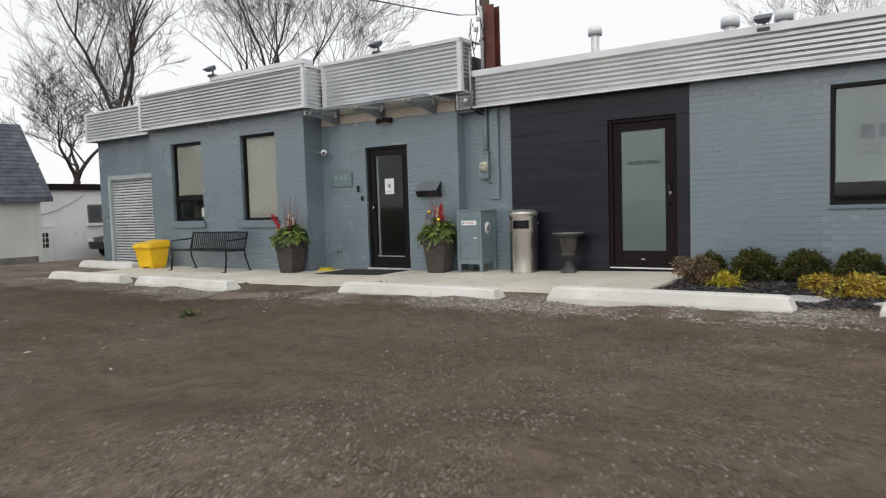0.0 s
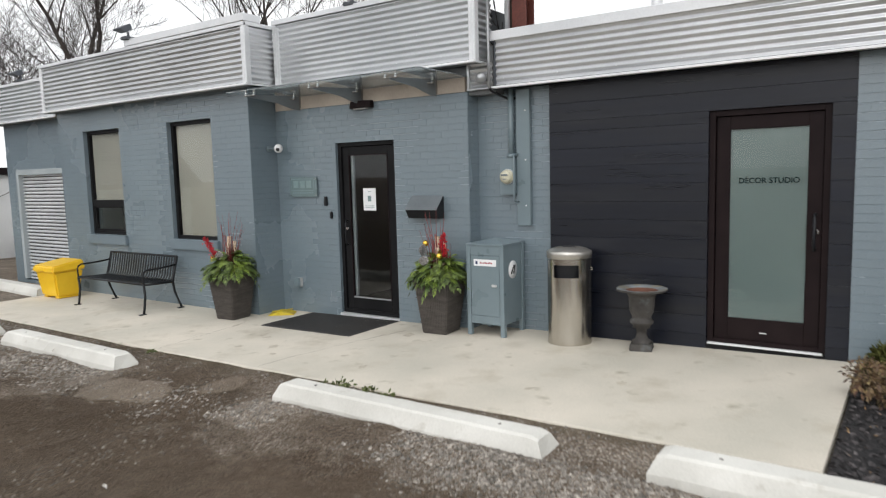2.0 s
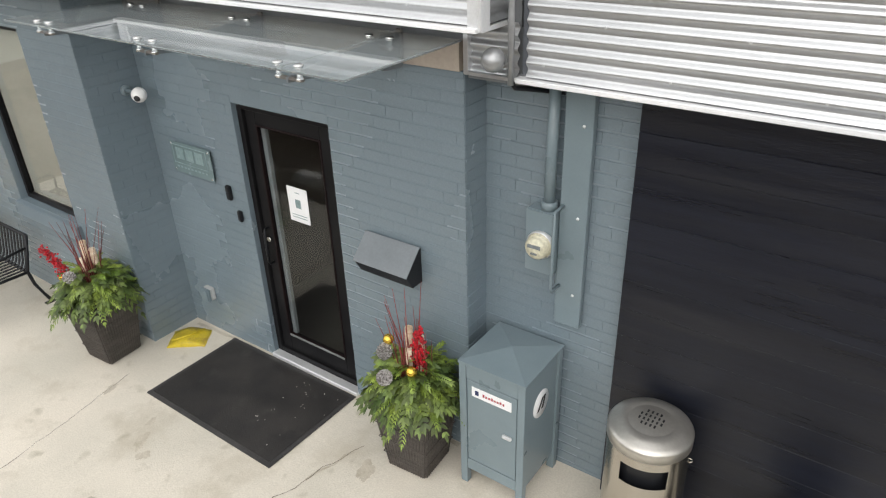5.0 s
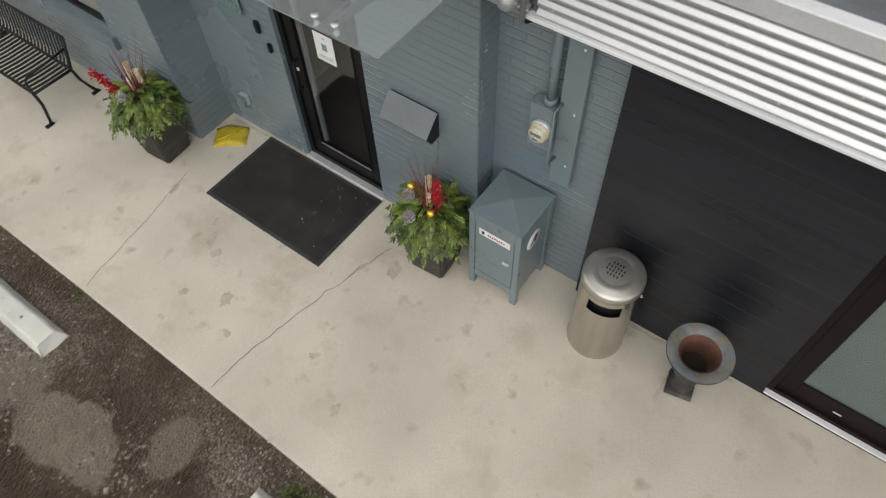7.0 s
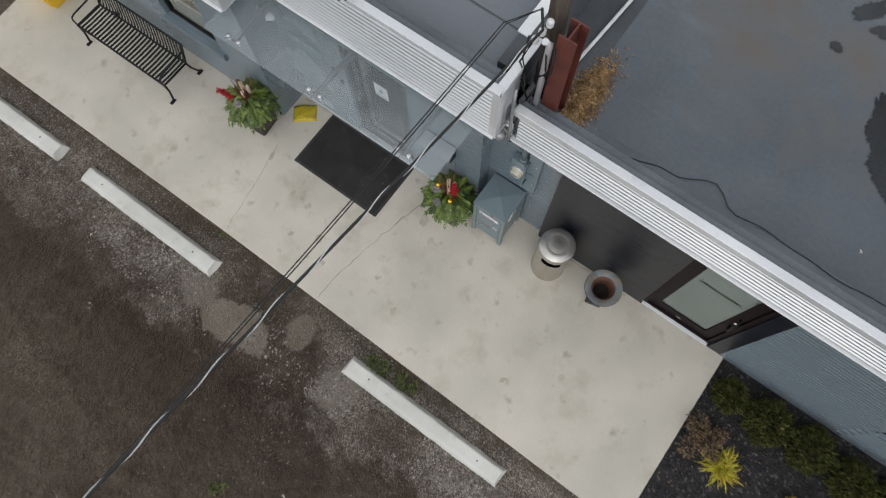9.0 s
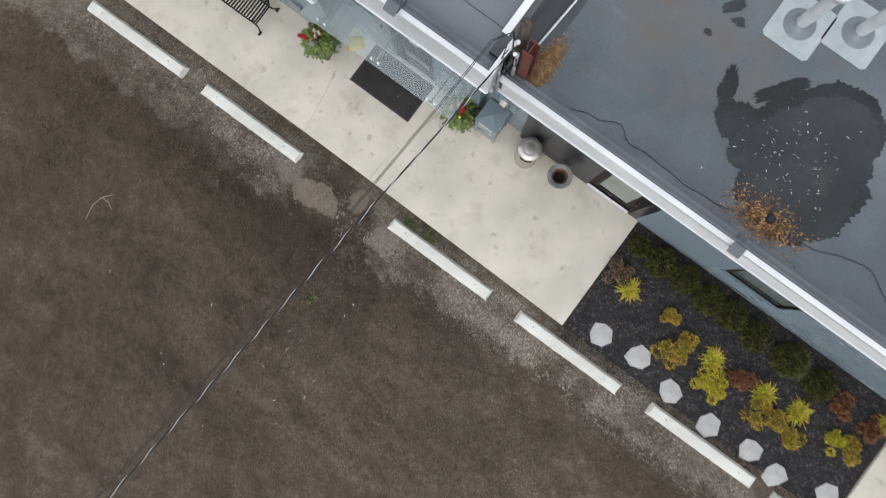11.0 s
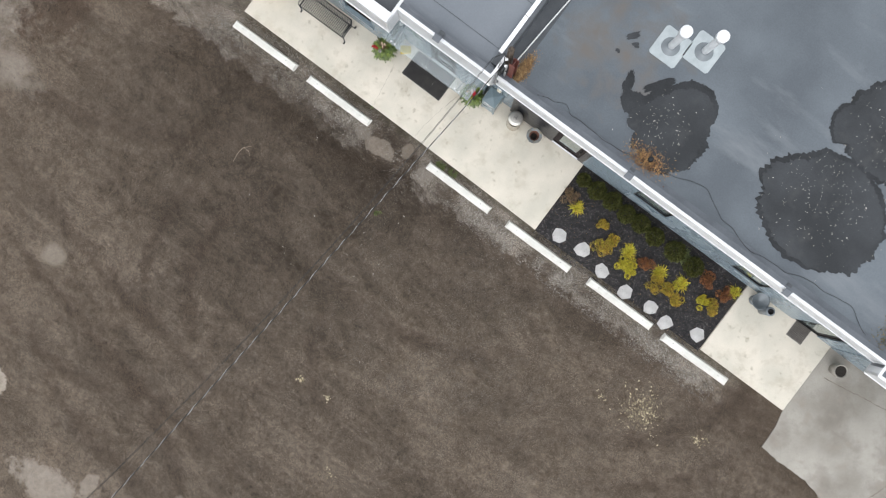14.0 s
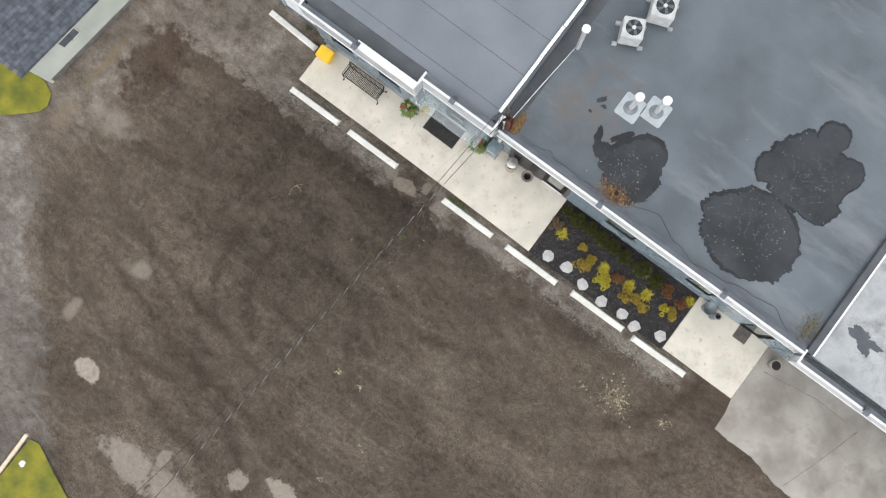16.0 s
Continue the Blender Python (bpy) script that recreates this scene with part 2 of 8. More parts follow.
    # damp and dry areas, worked over by wheels, in several sizes
    damp = calc("MULTIPLY", span(noise_at(0.3, 9, 0.68, (0.55, 1.2, 1), 0.6, 0.8), 0.36, 0.62, 0.66, 1.3), span(noise_at(1.5, 9, 0.72, (0.6, 1.2, 1), -0.4, 1.0), 0.36, 0.64, 0.74, 1.3))
    damp = calc("MULTIPLY", damp, span(coarse, 0.34, 0.66, 0.74, 1.27))
    soaked = calc("MULTIPLY", spot(-8.6, -6.3, 5.0, 3.5, 0.4, 0.22), span(noise_at(0.9, 8, 0.7), 0.34, 0.6, 1.0, 0.55))
    soaked = calc("MAXIMUM", soaked, spot(-5.3, -4.7, 2.4, 1.1, 0.3, 0.3))
    damp = calc("MULTIPLY", damp, span(soaked, 0.0, 1.0, 1.0, 0.47))
    # stones of two to four centimetres lying bare on the mud, thick in places and thin in others
    lumps2 = n.new("ShaderNodeTexVoronoi")
    lumps2.inputs["Scale"].default_value = 30
    l.new(tc.outputs["Object"], lumps2.inputs["Vector"])
    pick = n.new("ShaderNodeSeparateColor")
    l.new(lumps2.outputs["Color"], pick.inputs["Color"])
    thick = span(noise_at(1.1, 9, 0.72, (0.7, 1.2, 1), 0.4, 0.6), 0.42, 0.62, 0.97, 0.62)
    bare_stone = calc("MULTIPLY", calc("GREATER_THAN", pick.outputs["Red"], thick), span(lumps2.outputs["Distance"], 0.22, 0.4, 1.0, 0.0))
    specks = blend(pick.outputs["Green"], (0.13, 0.115, 0.1), (0.36, 0.33, 0.3))
    mixed = blend(calc("MULTIPLY", bare_stone, 0.6), mixed, specks)
    worked = n.new("ShaderNodeVectorMath")
    worked.operation = "SCALE"
    l.new(mixed, worked.inputs[0])
    l.new(damp, worked.inputs["Scale"])
    mixed = worked.outputs["Vector"]
    # arcs of damp tyre tracks: centre, radius, half width, then the middle and reach of the stretch that shows
    broken = span(noise_at(1.1, 8, 0.72), 0.36, 0.58, 0.15, 0.85)
    for cx, cy, r, w, mx, my, reach in ((-4.7, -8.9, 3.55, 0.16, -8.1, -9.7, 2.4), (-4.7, -8.9, 5.0, 0.12, -9.4, -10.2, 2.2), (-5.9, -8.8, 7.8, 0.15, -7.9, -16.3, 3.0), (0.6, 39.0, 53.6, 0.13, -9.0, -13.7, 5.5), (0.6, 39.0, 52.0, 0.16, -9.4, -12.2, 4.5),
                                        (-8.7, -20.6, 6.46, 0.16, -6.0, -14.8, 2.8), (-17.6, 3.9, 12.7, 0.2, -12.6, -7.8, 3.6), (-1.3, -8.7, 2.45, 0.14, -3.1, -10.3, 1.6), (-10.1, -8.8, 6.36, 0.14, -9.1, -15.1, 3.4), (-2.7, -0.4, 7.4, 0.16, -1.0, -7.5, 2.6), (3.0, -2.0, 5.3, 0.18, 7.6, -5.0, 2.6), (3.0, -2.0, 6.8, 0.16, 8.2, -6.4, 2.4)):
        ex, ey = calc("ADD", sep.outputs["X"], -cx), calc("ADD", sep.outputs["Y"], -cy)
        d = calc("SQRT", calc("ADD", calc("MULTIPLY", ex, ex), calc("MULTIPLY", ey, ey)), 0)
        d = calc("ADD", d, calc("MULTIPLY", calc("ADD", warp, -0.5), 0.9))
        off = calc("ABSOLUTE", calc("ADD", d, -r), 0)
        ring = calc("MULTIPLY", span(off, w * 0.4, w * 2.2, 1.0, 0.0), spot(mx, my, reach, reach, 0.4, 0.12))
        mixed = blend(calc("MULTIPLY", ring, broken), mixed, (0.04, 0.031, 0.026))
    for cx, cy, rx, ry, soft, rag_, tone in ((-5.5, -3.38, 0.5, 0.3, 0.07, 0.3, (0.25, 0.222, 0.192)), (-4.75, -2.95, 0.2, 0.24, 0.1, 0.3, (0.21, 0.183, 0.155)), (-6.3, -3.3, 0.3, 0.2, 0.12, 0.5, (0.2, 0.183, 0.165)), (-3.9, -3.2, 0.28, 0.3, 0.12, 0.5, (0.22, 0.2, 0.18)), (-11.18, -16.74, 0.62, 0.42, 0.06, 0.25, (0.44, 0.4, 0.36)), (-7.55, -18.5, 1.2, 0.62, 0.2, 0.5, (0.33, 0.3, 0.27)),
                                             (-5.8, -18.4, 1.1, 0.6, 0.25, 0.5, (0.32, 0.29, 0.26)), (-6.6, -17.6, 0.25, 0.4, 0.15, 0.3, (0.3, 0.27, 0.24)), (-11.94, -12.37, 0.38, 0.34, 0.3, 0.25, (0.26, 0.235, 0.205)), (-3.8, -16.5, 0.42, 0.4, 0.1, 0.3, (0.34, 0.31, 0.28)), (-2.12, -15.74, 0.62, 0.36, 0.08, 0.35, (0.38, 0.35, 0.31)),
                                             (-13.2, -15.2, 0.25, 0.5, 0.3, 0.3, (0.26, 0.23, 0.2)), (-16.6, -8.4, 0.8, 0.5, 0.4, 0.45, (0.27, 0.245, 0.22)), (-18.5, -6.6, 0.16, 1.2, 0.8, 0.6, (0.215, 0.175, 0.115)), (-18.6, -9.3, 0.35, 0.6, 0.7, 0.5, (0.225, 0.185, 0.145))):
        mixed = blend(calc("MULTIPLY", spot(cx, cy, rx, ry, soft, rag_), span(fine_warp, 0.3, 0.6, 0.6, 1.0)), mixed, tone)
    warm = n.new("ShaderNodeVectorMath")
    warm.operation = "MULTIPLY"
    warm.inputs[1].default_value = (1.03, 1.0, 0.957)
    l.new(mixed, warm.inputs[0])
    l.new(warm.outputs["Vector"], b.inputs["Base Color"])
    wet = span(noise_at(0.5, 9, 0.62), 0.38, 0.6, 0.6, 0.95)
    l.new(wet, b.inputs["Roughness"])
    b.inputs["Specular IOR Level"].default_value = 0.12
    b.inputs["Diffuse Roughness"].default_value = 1.0
    b.inputs["Sheen Weight"].default_value, b.inputs["Sheen Roughness"].default_value = 0.34, 0.5
    b.inputs["Sheen Tint"].default_value = (0.7, 0.52, 0.36, 1)
    bp = n.new("ShaderNodeBump")
    bp.inputs["Strength"].default_value, bp.inputs["Distance"].default_value = 1.0, 0.045
    l.new(calc("ADD", calc("SUBTRACT", grit, calc("MULTIPLY", calc("MULTIPLY", cells.outputs["Distance"], 0.8), cover)), calc("MULTIPLY", noise_at(9, 5, 0.7), 1.5)), bp.inputs["Height"])
    l.new(bp.outputs["Normal"], b.inputs["Normal"])
    return m


M = {
    "ground": ground_material(),
    "paint": surface("slate_blue_brick_paint", (0.15, 0.195, 0.226), (0.179, 0.228, 0.261), 1.1, 0.27, 0.25, 130, grain=0.06, stains=(2.2, (0.19, 0.22, 0.23), 0.66, 0.9), spec=1.0),
    "paint_brick": surface("slate_blue_painted_brick", (0.153, 0.198, 0.229), (0.181, 0.231, 0.264), 1.1, 0.27, 0.3, 110, grain=0.07, obj=0.015, island=0.015, spec=1.0),
    "sill": surface("slate_blue_sill_paint", (0.135, 0.176, 0.205), (0.16, 0.205, 0.236), 2, 0.5, 0.2, 120, grain=0.06),
    "black_board": surface("charcoal_stained_board", (0.0052, 0.0066, 0.0125), (0.0087, 0.0108, 0.019), 1.6, 0.3, 0.2, 26, grain=0.3, stretch=(0.5, 6, 9), obj=0.15, spec=0.42, rough_var=0.1, stains=(1.4, (0.016, 0.0165, 0.02), 0.5, 0.7), smear=(0.3, 1, 3.5, 0)),
    "frame_brown": surface("dark_bronze_frame", (0.011, 0.0066, 0.0072), (0.016, 0.0098, 0.0104), 4, 0.5, 0.05, 200, grain=0.05, spec=0.12),
    "frame_black": surface("black_aluminium_frame", (0.007, 0.007, 0.008), (0.011, 0.011, 0.012), 4, 0.45, 0.05, 200, grain=0.05, spec=0.16),
    "membrane_mid": surface("grey_membrane_upstand", (0.085, 0.096, 0.112), (0.125, 0.138, 0.157), 1.5, 0.62, 0.15, 30, grain=0.12),
    "galv": surface("galvanised_corrugated_steel", (0.55, 0.565, 0.58), (0.64, 0.652, 0.665), 1.2, 0.32, 0.03, 45, metal=0.82, grain=0.04, rough_var=0.04),
    "galv_trim": surface("galvanised_trim", (0.62, 0.635, 0.65), (0.76, 0.77, 0.78), 2.5, 0.36, 0.05, 60, metal=0.45, grain=0.06),
    "cap": surface("white_metal_coping", (0.74, 0.76, 0.78), (0.88, 0.885, 0.89), 1.2, 0.42, 0.05, 50, metal=0.05, grain=0.05, stains=(3, (0.55, 0.56, 0.57), 0.64, 0.82)),
    "coping": surface("pale_galvanised_coping", (0.6, 0.615, 0.635), (0.74, 0.75, 0.765), 1.2, 0.36, 0.05, 50, metal=0.3, grain=0.05, stains=(3, (0.46, 0.47, 0.48), 0.62, 0.82)),
    "soffit": surface("grey_soffit", (0.16, 0.17, 0.18), (0.22, 0.23, 0.24), 3, 0.6, 0.1, 60, grain=0.1),
    "beige": surface("beige_primer_band", (0.36, 0.31, 0.26), (0.48, 0.42, 0.36), 1.2, 0.65, 0.1, 40, grain=0.08, stains=(5, (0.2, 0.15, 0.11), 0.62, 0.8)),
    "membrane": surface("grey_roof_membrane", (0.071, 0.084, 0.099), (0.116, 0.135, 0.154), 0.45, 0.55, 0.15, 25, grain=0.1, rough_var=0.2, stains=(0.5, (0.172, 0.189, 0.206), 0.52, 0.74), smear=(0.35, 1.3, 1, 0.5), spots=(1.9, (0.11, 0.1, 0.092), 0.46, 0.78), zone=(-1.2, 2.7, 2.95, 2.8)),
    "membrane_left": surface("plain_grey_roof_membrane", (0.135, 0.152, 0.174), (0.175, 0.193, 0.216), 0.4, 0.6, 0.1, 25, grain=0.05, stains=(0.35, (0.22, 0.232, 0.248), 0.6, 0.8), smear=(0.4, 1.5, 1, 0.1)),
    "membrane_dark": surface("dark_membrane_upstand", (0.055, 0.062, 0.07), (0.085, 0.092, 0.102), 1.5, 0.65, 0.15, 30, grain=0.1),
    "roof_white": surface("pale_roof_coating", (0.22, 0.232, 0.238), (0.48, 0.49, 0.495), 0.6, 0.6, 0.1, 25, grain=0.08, stains=(0.6, (0.1, 0.104, 0.104), 0.5, 0.7)),
    "wet": surface("wet_silt_on_roof", (0.012, 0.0135, 0.0155), (0.027, 0.03, 0.034), 1.1, 0.4, 0.25, 30, grain=0.3, spec=0.3, rough_var=0.14),
    # paler middle of the puddles: the sky they reflect is put into this colour
    "sky_grey": surface("puddle_sky_and_smear_grey", (0.02, 0.0225, 0.0255), (0.039, 0.043, 0.048), 0.8, 0.45, 0.25, 30, grain=0.2, spec=0.3, stains=(1.5, (0.048, 0.05, 0.052), 0.55, 0.75)),
    "concrete": surface("pale_concrete_slab", (0.545, 0.515, 0.44), (0.71, 0.652, 0.56), 0.7, 0.78, 0.25, 90, grain=0.09, stains=(1.9, (0.47, 0.42, 0.335), 0.52, 0.78), spots=(5.0, (0.37, 0.335, 0.255), 0.63, 0.82)),
    "concrete_old": surface("worn_grey_concrete", (0.245, 0.226, 0.195), (0.375, 0.353, 0.315), 0.7, 0.82, 0.35, 60, grain=0.16, stains=(0.8, (0.2, 0.178, 0.152), 0.5, 0.72), spots=(2.2, (0.27, 0.24, 0.205), 0.56, 0.76)),
    "stop": surface("white_painted_concrete", (0.6, 0.59, 0.545), (0.72, 0.71, 0.665), 2.0, 0.72, 0.2, 70, grain=0.05, stains=(5, (0.42, 0.39, 0.33), 0.6, 0.8)),
    "crack": surface("dark_joint", (0.16, 0.14, 0.115), (0.24, 0.21, 0.175), 5, 0.9, 0, 40),
    "damp": surface("damp_stained_concrete", (0.44, 0.395, 0.315), (0.56, 0.51, 0.425), 9, 0.85, 0.2, 70, grain=0.1),
    "mulch": surface("black_bark_mulch", (0.009, 0.009, 0.010), (0.032, 0.029, 0.03), 9, 0.85, 0.9, 45, grain=0.5, bump_dist=0.03),
    "chips": surface("bark_chips", (0.02, 0.018, 0.019), (0.085, 0.076, 0.076), 9, 0.85, 0.2, 45, grain=0.3, island=0.8),
    "flag": surface("pale_flagstone", (0.38, 0.37, 0.365), (0.5, 0.49, 0.48), 3, 0.75, 0.3, 60, grain=0.1),
    "stone": surface("gravel_stone", (0.1, 0.086, 0.071), (0.22, 0.194, 0.164), 20, 0.85, 0.2, 80, grain=0.15, island=0.4, spec=0.2),
    "stone_heap": surface("grey_heaped_stone", (0.14, 0.126, 0.11), (0.35, 0.32, 0.283), 20, 0.85, 0.2, 80, grain=0.15, island=0.45, spec=0.2),
    "stone_pale": surface("pale_washed_stone", (0.3, 0.245, 0.145), (0.52, 0.45, 0.31), 20, 0.75, 0.2, 80, grain=0.15, island=0.4),
    "rubber": surface("black_rubber_mat", (0.014, 0.013, 0.013), (0.032, 0.029, 0.027), 3, 0.7, 0.5, 140, grain=0.25, stains=(5, (0.05, 0.046, 0.042), 0.58, 0.75)),
    "yellow": surface("yellow_moulded_plastic", (0.78, 0.47, 0.012), (0.86, 0.55, 0.02), 3, 0.42, 0.1, 90, grain=0.04),
    "yellow_old": surface("faded_yellow_plastic", (0.5, 0.38, 0.02), (0.7, 0.55, 0.03), 9, 0.5, 0.2, 60, grain=0.12, stains=(9, (0.3, 0.2, 0.06), 0.5, 0.72)),
    "black_metal": surface("black_powder_coat", (0.008, 0.009, 0.011), (0.014, 0.015, 0.018), 6, 0.42, 0.1, 150, grain=0.08, spec=0.3),
    "steel": surface("brushed_stainless", (0.44, 0.41, 0.36), (0.58, 0.55, 0.5), 3, 0.2, 0.06, 30, metal=1.0, grain=0.06, stretch=(1, 1, 0.1)),
    "steel_top": surface("satin_stainless", (0.5, 0.48, 0.44), (0.62, 0.6, 0.56), 5, 0.34, 0.05, 60, metal=0.85, grain=0.05),
    "chrome": surface("bright_steel", (0.7, 0.7, 0.7), (0.8, 0.8, 0.8), 6, 0.18, 0, 60, metal=1.0, grain=0.03),
    "urn": surface("weathered_cast_iron", (0.028, 0.025, 0.023), (0.08, 0.074, 0.068), 6, 0.75, 0.5, 60, grain=0.25, stains=(7, (0.13, 0.15, 0.155), 0.55, 0.75)),
    "urn_rim": surface("worn_blue_grey_paint", (0.12, 0.135, 0.145), (0.22, 0.24, 0.25), 9, 0.6, 0.3, 60, grain=0.15, stains=(11, (0.24, 0.2, 0.13), 0.5, 0.68)),
    "rust": surface("rust_inside", (0.065, 0.028, 0.019), (0.16, 0.068, 0.043), 6, 0.85, 0.3, 60, grain=0.25),
    "post_red": surface("oxide_red_steel", (0.085, 0.022, 0.016), (0.14, 0.038, 0.026), 4, 0.6, 0.2, 40, grain=0.2),
    "pole": surface("weathered_timber_pole", (0.035, 0.026, 0.02), (0.085, 0.066, 0.05), 3, 0.85, 0.5, 30, grain=0.3, stretch=(6, 6, 0.5)),
    "planter": surface("grey_wicker_resin", (0.048, 0.041, 0.036), (0.085, 0.074, 0.066), 7, 0.65, 0.5, 60, grain=0.3, stretch=(1, 1, 4)),
    "soil": surface("dark_potting_soil", (0.014, 0.011, 0.009), (0.03, 0.024, 0.019), 20, 0.95, 0.6, 50),
    "fir": surface("evergreen_sprigs", (0.05, 0.085, 0.02), (0.15, 0.2, 0.05), 7, 0.55, 0, 30, island=0.5),
    "fir_pale": surface("yellow_green_cedar", (0.1, 0.17, 0.02), (0.22, 0.29, 0.045), 7, 0.5, 0, 30, island=0.35),
    "twig": surface("red_dogwood_twigs", (0.095, 0.018, 0.018), (0.2, 0.035, 0.032), 20, 0.5, 0, 30, obj=0.5),
    "berry": surface("red_berries", (0.42, 0.006, 0.018), (0.55, 0.012, 0.025), 20, 0.4, 0, 30, island=0.3),
    "birch": surface("birch_bark", (0.55, 0.4, 0.27), (0.75, 0.64, 0.5), 14, 0.7, 0.3, 40, grain=0.2, stretch=(1, 1, 4), stains=(16, (0.2, 0.1, 0.05), 0.62, 0.72)),
    "gold": surface("gold_bauble", (0.75, 0.48, 0.06), (0.85, 0.58, 0.1), 6, 0.22, 0, 60, metal=0.9, grain=0.03),
    "cone": surface("frosted_pine_cone", (0.16, 0.14, 0.13), (0.5, 0.49, 0.48), 60, 0.8, 0, 60, island=0.2),
    "meter_cream": surface("cream_meter_face", (0.5, 0.48, 0.36), (0.62, 0.6, 0.47), 10, 0.4, 0, 60),
    "white": surface("white_plastic", (0.66, 0.67, 0.68), (0.78, 0.78, 0.78), 6, 0.45, 0.05, 60, grain=0.03),
    "paper": surface("white_paper", (0.74, 0.75, 0.76), (0.8, 0.81, 0.82), 8, 0.8, 0, 60, grain=0.02),
    "ink": surface("black_ink", (0.012, 0.012, 0.014), (0.02, 0.02, 0.022), 8, 0.6, 0, 60),
    "ink_red": surface("red_ink", (0.3, 0.02, 0.03), (0.36, 0.03, 0.04), 8, 0.6, 0, 60),
    "ink_blue": surface("navy_ink", (0.02, 0.03, 0.09), (0.03, 0.04, 0.11), 8, 0.6, 0, 60),
    "ink_teal": surface("dark_green_letters", (0.004, 0.013, 0.014), (0.006, 0.018, 0.018), 8, 0.7, 0, 60, spec=0.05),
    "ink_pale": surface("pale_teal_letters", (0.17, 0.25, 0.255), (0.21, 0.29, 0.295), 8, 0.5, 0, 60),
    "ink_grey": surface("grey_window_letters", (0.14, 0.165, 0.18), (0.18, 0.205, 0.22), 8, 0.6, 0, 60),
    "plaque": surface("teal_grey_plaque", (0.132, 0.184, 0.195), (0.155, 0.212, 0.222), 6, 0.25, 0, 60, grain=0.04),
    "blind": surface("beige_roller_blind", (0.265, 0.252, 0.22), (0.305, 0.29, 0.252), 1.5, 0.85, 0.1, 300, grain=0.04),
    "frost": surface("frosted_glass_film", (0.115, 0.15, 0.147), (0.15, 0.187, 0.182), 0.8, 0.3, 0, 60, grain=0.02, rough_var=0.04, spec=0.3),
    "frost_pale": surface("pale_frosted_window_film", (0.21, 0.24, 0.245), (0.26, 0.292, 0.296), 0.8, 0.3, 0, 60, grain=0.02, rough_var=0.04, spec=0.3),
    "lid_metal": surface("grey_sheet_metal", (0.155, 0.175, 0.19), (0.18, 0.2, 0.215), 5, 0.35, 0.05, 60, metal=0.2, grain=0.06),
    "mat_rim": surface("grey_rubber_rim", (0.035, 0.034, 0.034), (0.055, 0.053, 0.052), 6, 0.7, 0.2, 60),
    # interior colours are near black: the dark of unlit rooms is painted in
    "inside": surface("unlit_interior_dark", (0.03, 0.028, 0.027), (0.045, 0.043, 0.042), 1, 0.8, 0, 60),
    "inside_floor": surface("unlit_interior_floor", (0.06, 0.056, 0.05), (0.08, 0.075, 0.068), 1, 0.5, 0, 60),
    "glass": glass("clear_glass", (0.93, 0.96, 0.95), 0.0, 1.32),
    # the opaque grey share stands for dust and for sky haze on the panes
    "glass_grey": glass("dusty_hazy_canopy_glass", (0.72, 0.78, 0.80), 0.0, 1.45, 0.86),
    "alu": surface("dull_bare_aluminium", (0.52, 0.52, 0.53), (0.64, 0.64, 0.65), 8, 0.5, 0, 60, metal=0.2),
    "cast_alu": surface("dull_cast_aluminium", (0.3, 0.31, 0.32), (0.4, 0.41, 0.42), 6, 0.36, 0.05, 60, metal=0.55, grain=0.06),
    "brick_red": surface("old_red_brick", (0.12, 0.05, 0.035), (0.2, 0.09, 0.065), 3, 0.85, 0.3, 40, grain=0.2),
    "plate": surface("pale_membrane_patch", (0.33, 0.37, 0.385), (0.4, 0.44, 0.455), 4, 0.6, 0.05, 60, grain=0.06),
    "cable": surface("black_cable", (0.010, 0.010, 0.010), (0.018, 0.018, 0.018), 8, 0.6, 0, 60),
    "leaf_dead": surface("dead_leaves", (0.2, 0.115, 0.05), (0.38, 0.25, 0.12), 9, 0.8, 0, 60, island=0.45),
    "leaf_orange": surface("orange_dead_leaves", (0.13, 0.065, 0.028), (0.4, 0.23, 0.1), 9, 0.8, 0, 60, island=0.55, hue=0.02),
    "leaf_pale": surface("bleached_leaf_litter", (0.48, 0.44, 0.38), (0.7, 0.67, 0.62), 9, 0.8, 0, 60, island=0.4),
    "yew": surface("dark_yew_foliage", (0.032, 0.038, 0.011), (0.1, 0.1, 0.03), 7, 0.85, 0, 60, island=0.5, spec=0.12, hue=0.02),
    "lime": surface("yellow_green_foliage", (0.33, 0.3, 0.018), (0.55, 0.44, 0.035), 5, 0.6, 0, 60, island=0.35, hue=0.03),
    "olive": surface("golden_autumn_foliage", (0.22, 0.18, 0.02), (0.42, 0.26, 0.03), 5, 0.6, 0, 60, island=0.5, hue=0.035),
    "russet": surface("russet_autumn_foliage", (0.13, 0.05, 0.018), (0.26, 0.1, 0.035), 7, 0.6, 0, 60, island=0.45, hue=0.02),
    "russet_dull": surface("dull_russet_foliage", (0.085, 0.058, 0.03), (0.2, 0.12, 0.065), 7, 0.65, 0, 60, island=0.55, hue=0.03),
    "bronze": surface("bronze_green_foliage", (0.075, 0.075, 0.02), (0.19, 0.13, 0.045), 7, 0.6, 0, 60, island=0.55),
    "grass": surface("mossy_lawn_grass", (0.11, 0.125, 0.01), (0.26, 0.24, 0.016), 1.3, 0.8, 0.4, 40, grain=0.2, island=0.35),
    "bark": surface("grey_brown_bark", (0.03, 0.024, 0.021), (0.065, 0.054, 0.047), 2, 0.9, 0.5, 20, grain=0.3),
    "twigs_far": surface("fine_bare_twigs", (0.04, 0.034, 0.031), (0.08, 0.069, 0.063), 1, 0.9, 0, 20, island=0.2),
    "shingle": surface("charcoal_shingle", (0.046, 0.053, 0.066), (0.088, 0.098, 0.118), 4, 0.85, 0.5, 60, grain=0.3, obj=0.2, island=0.25),
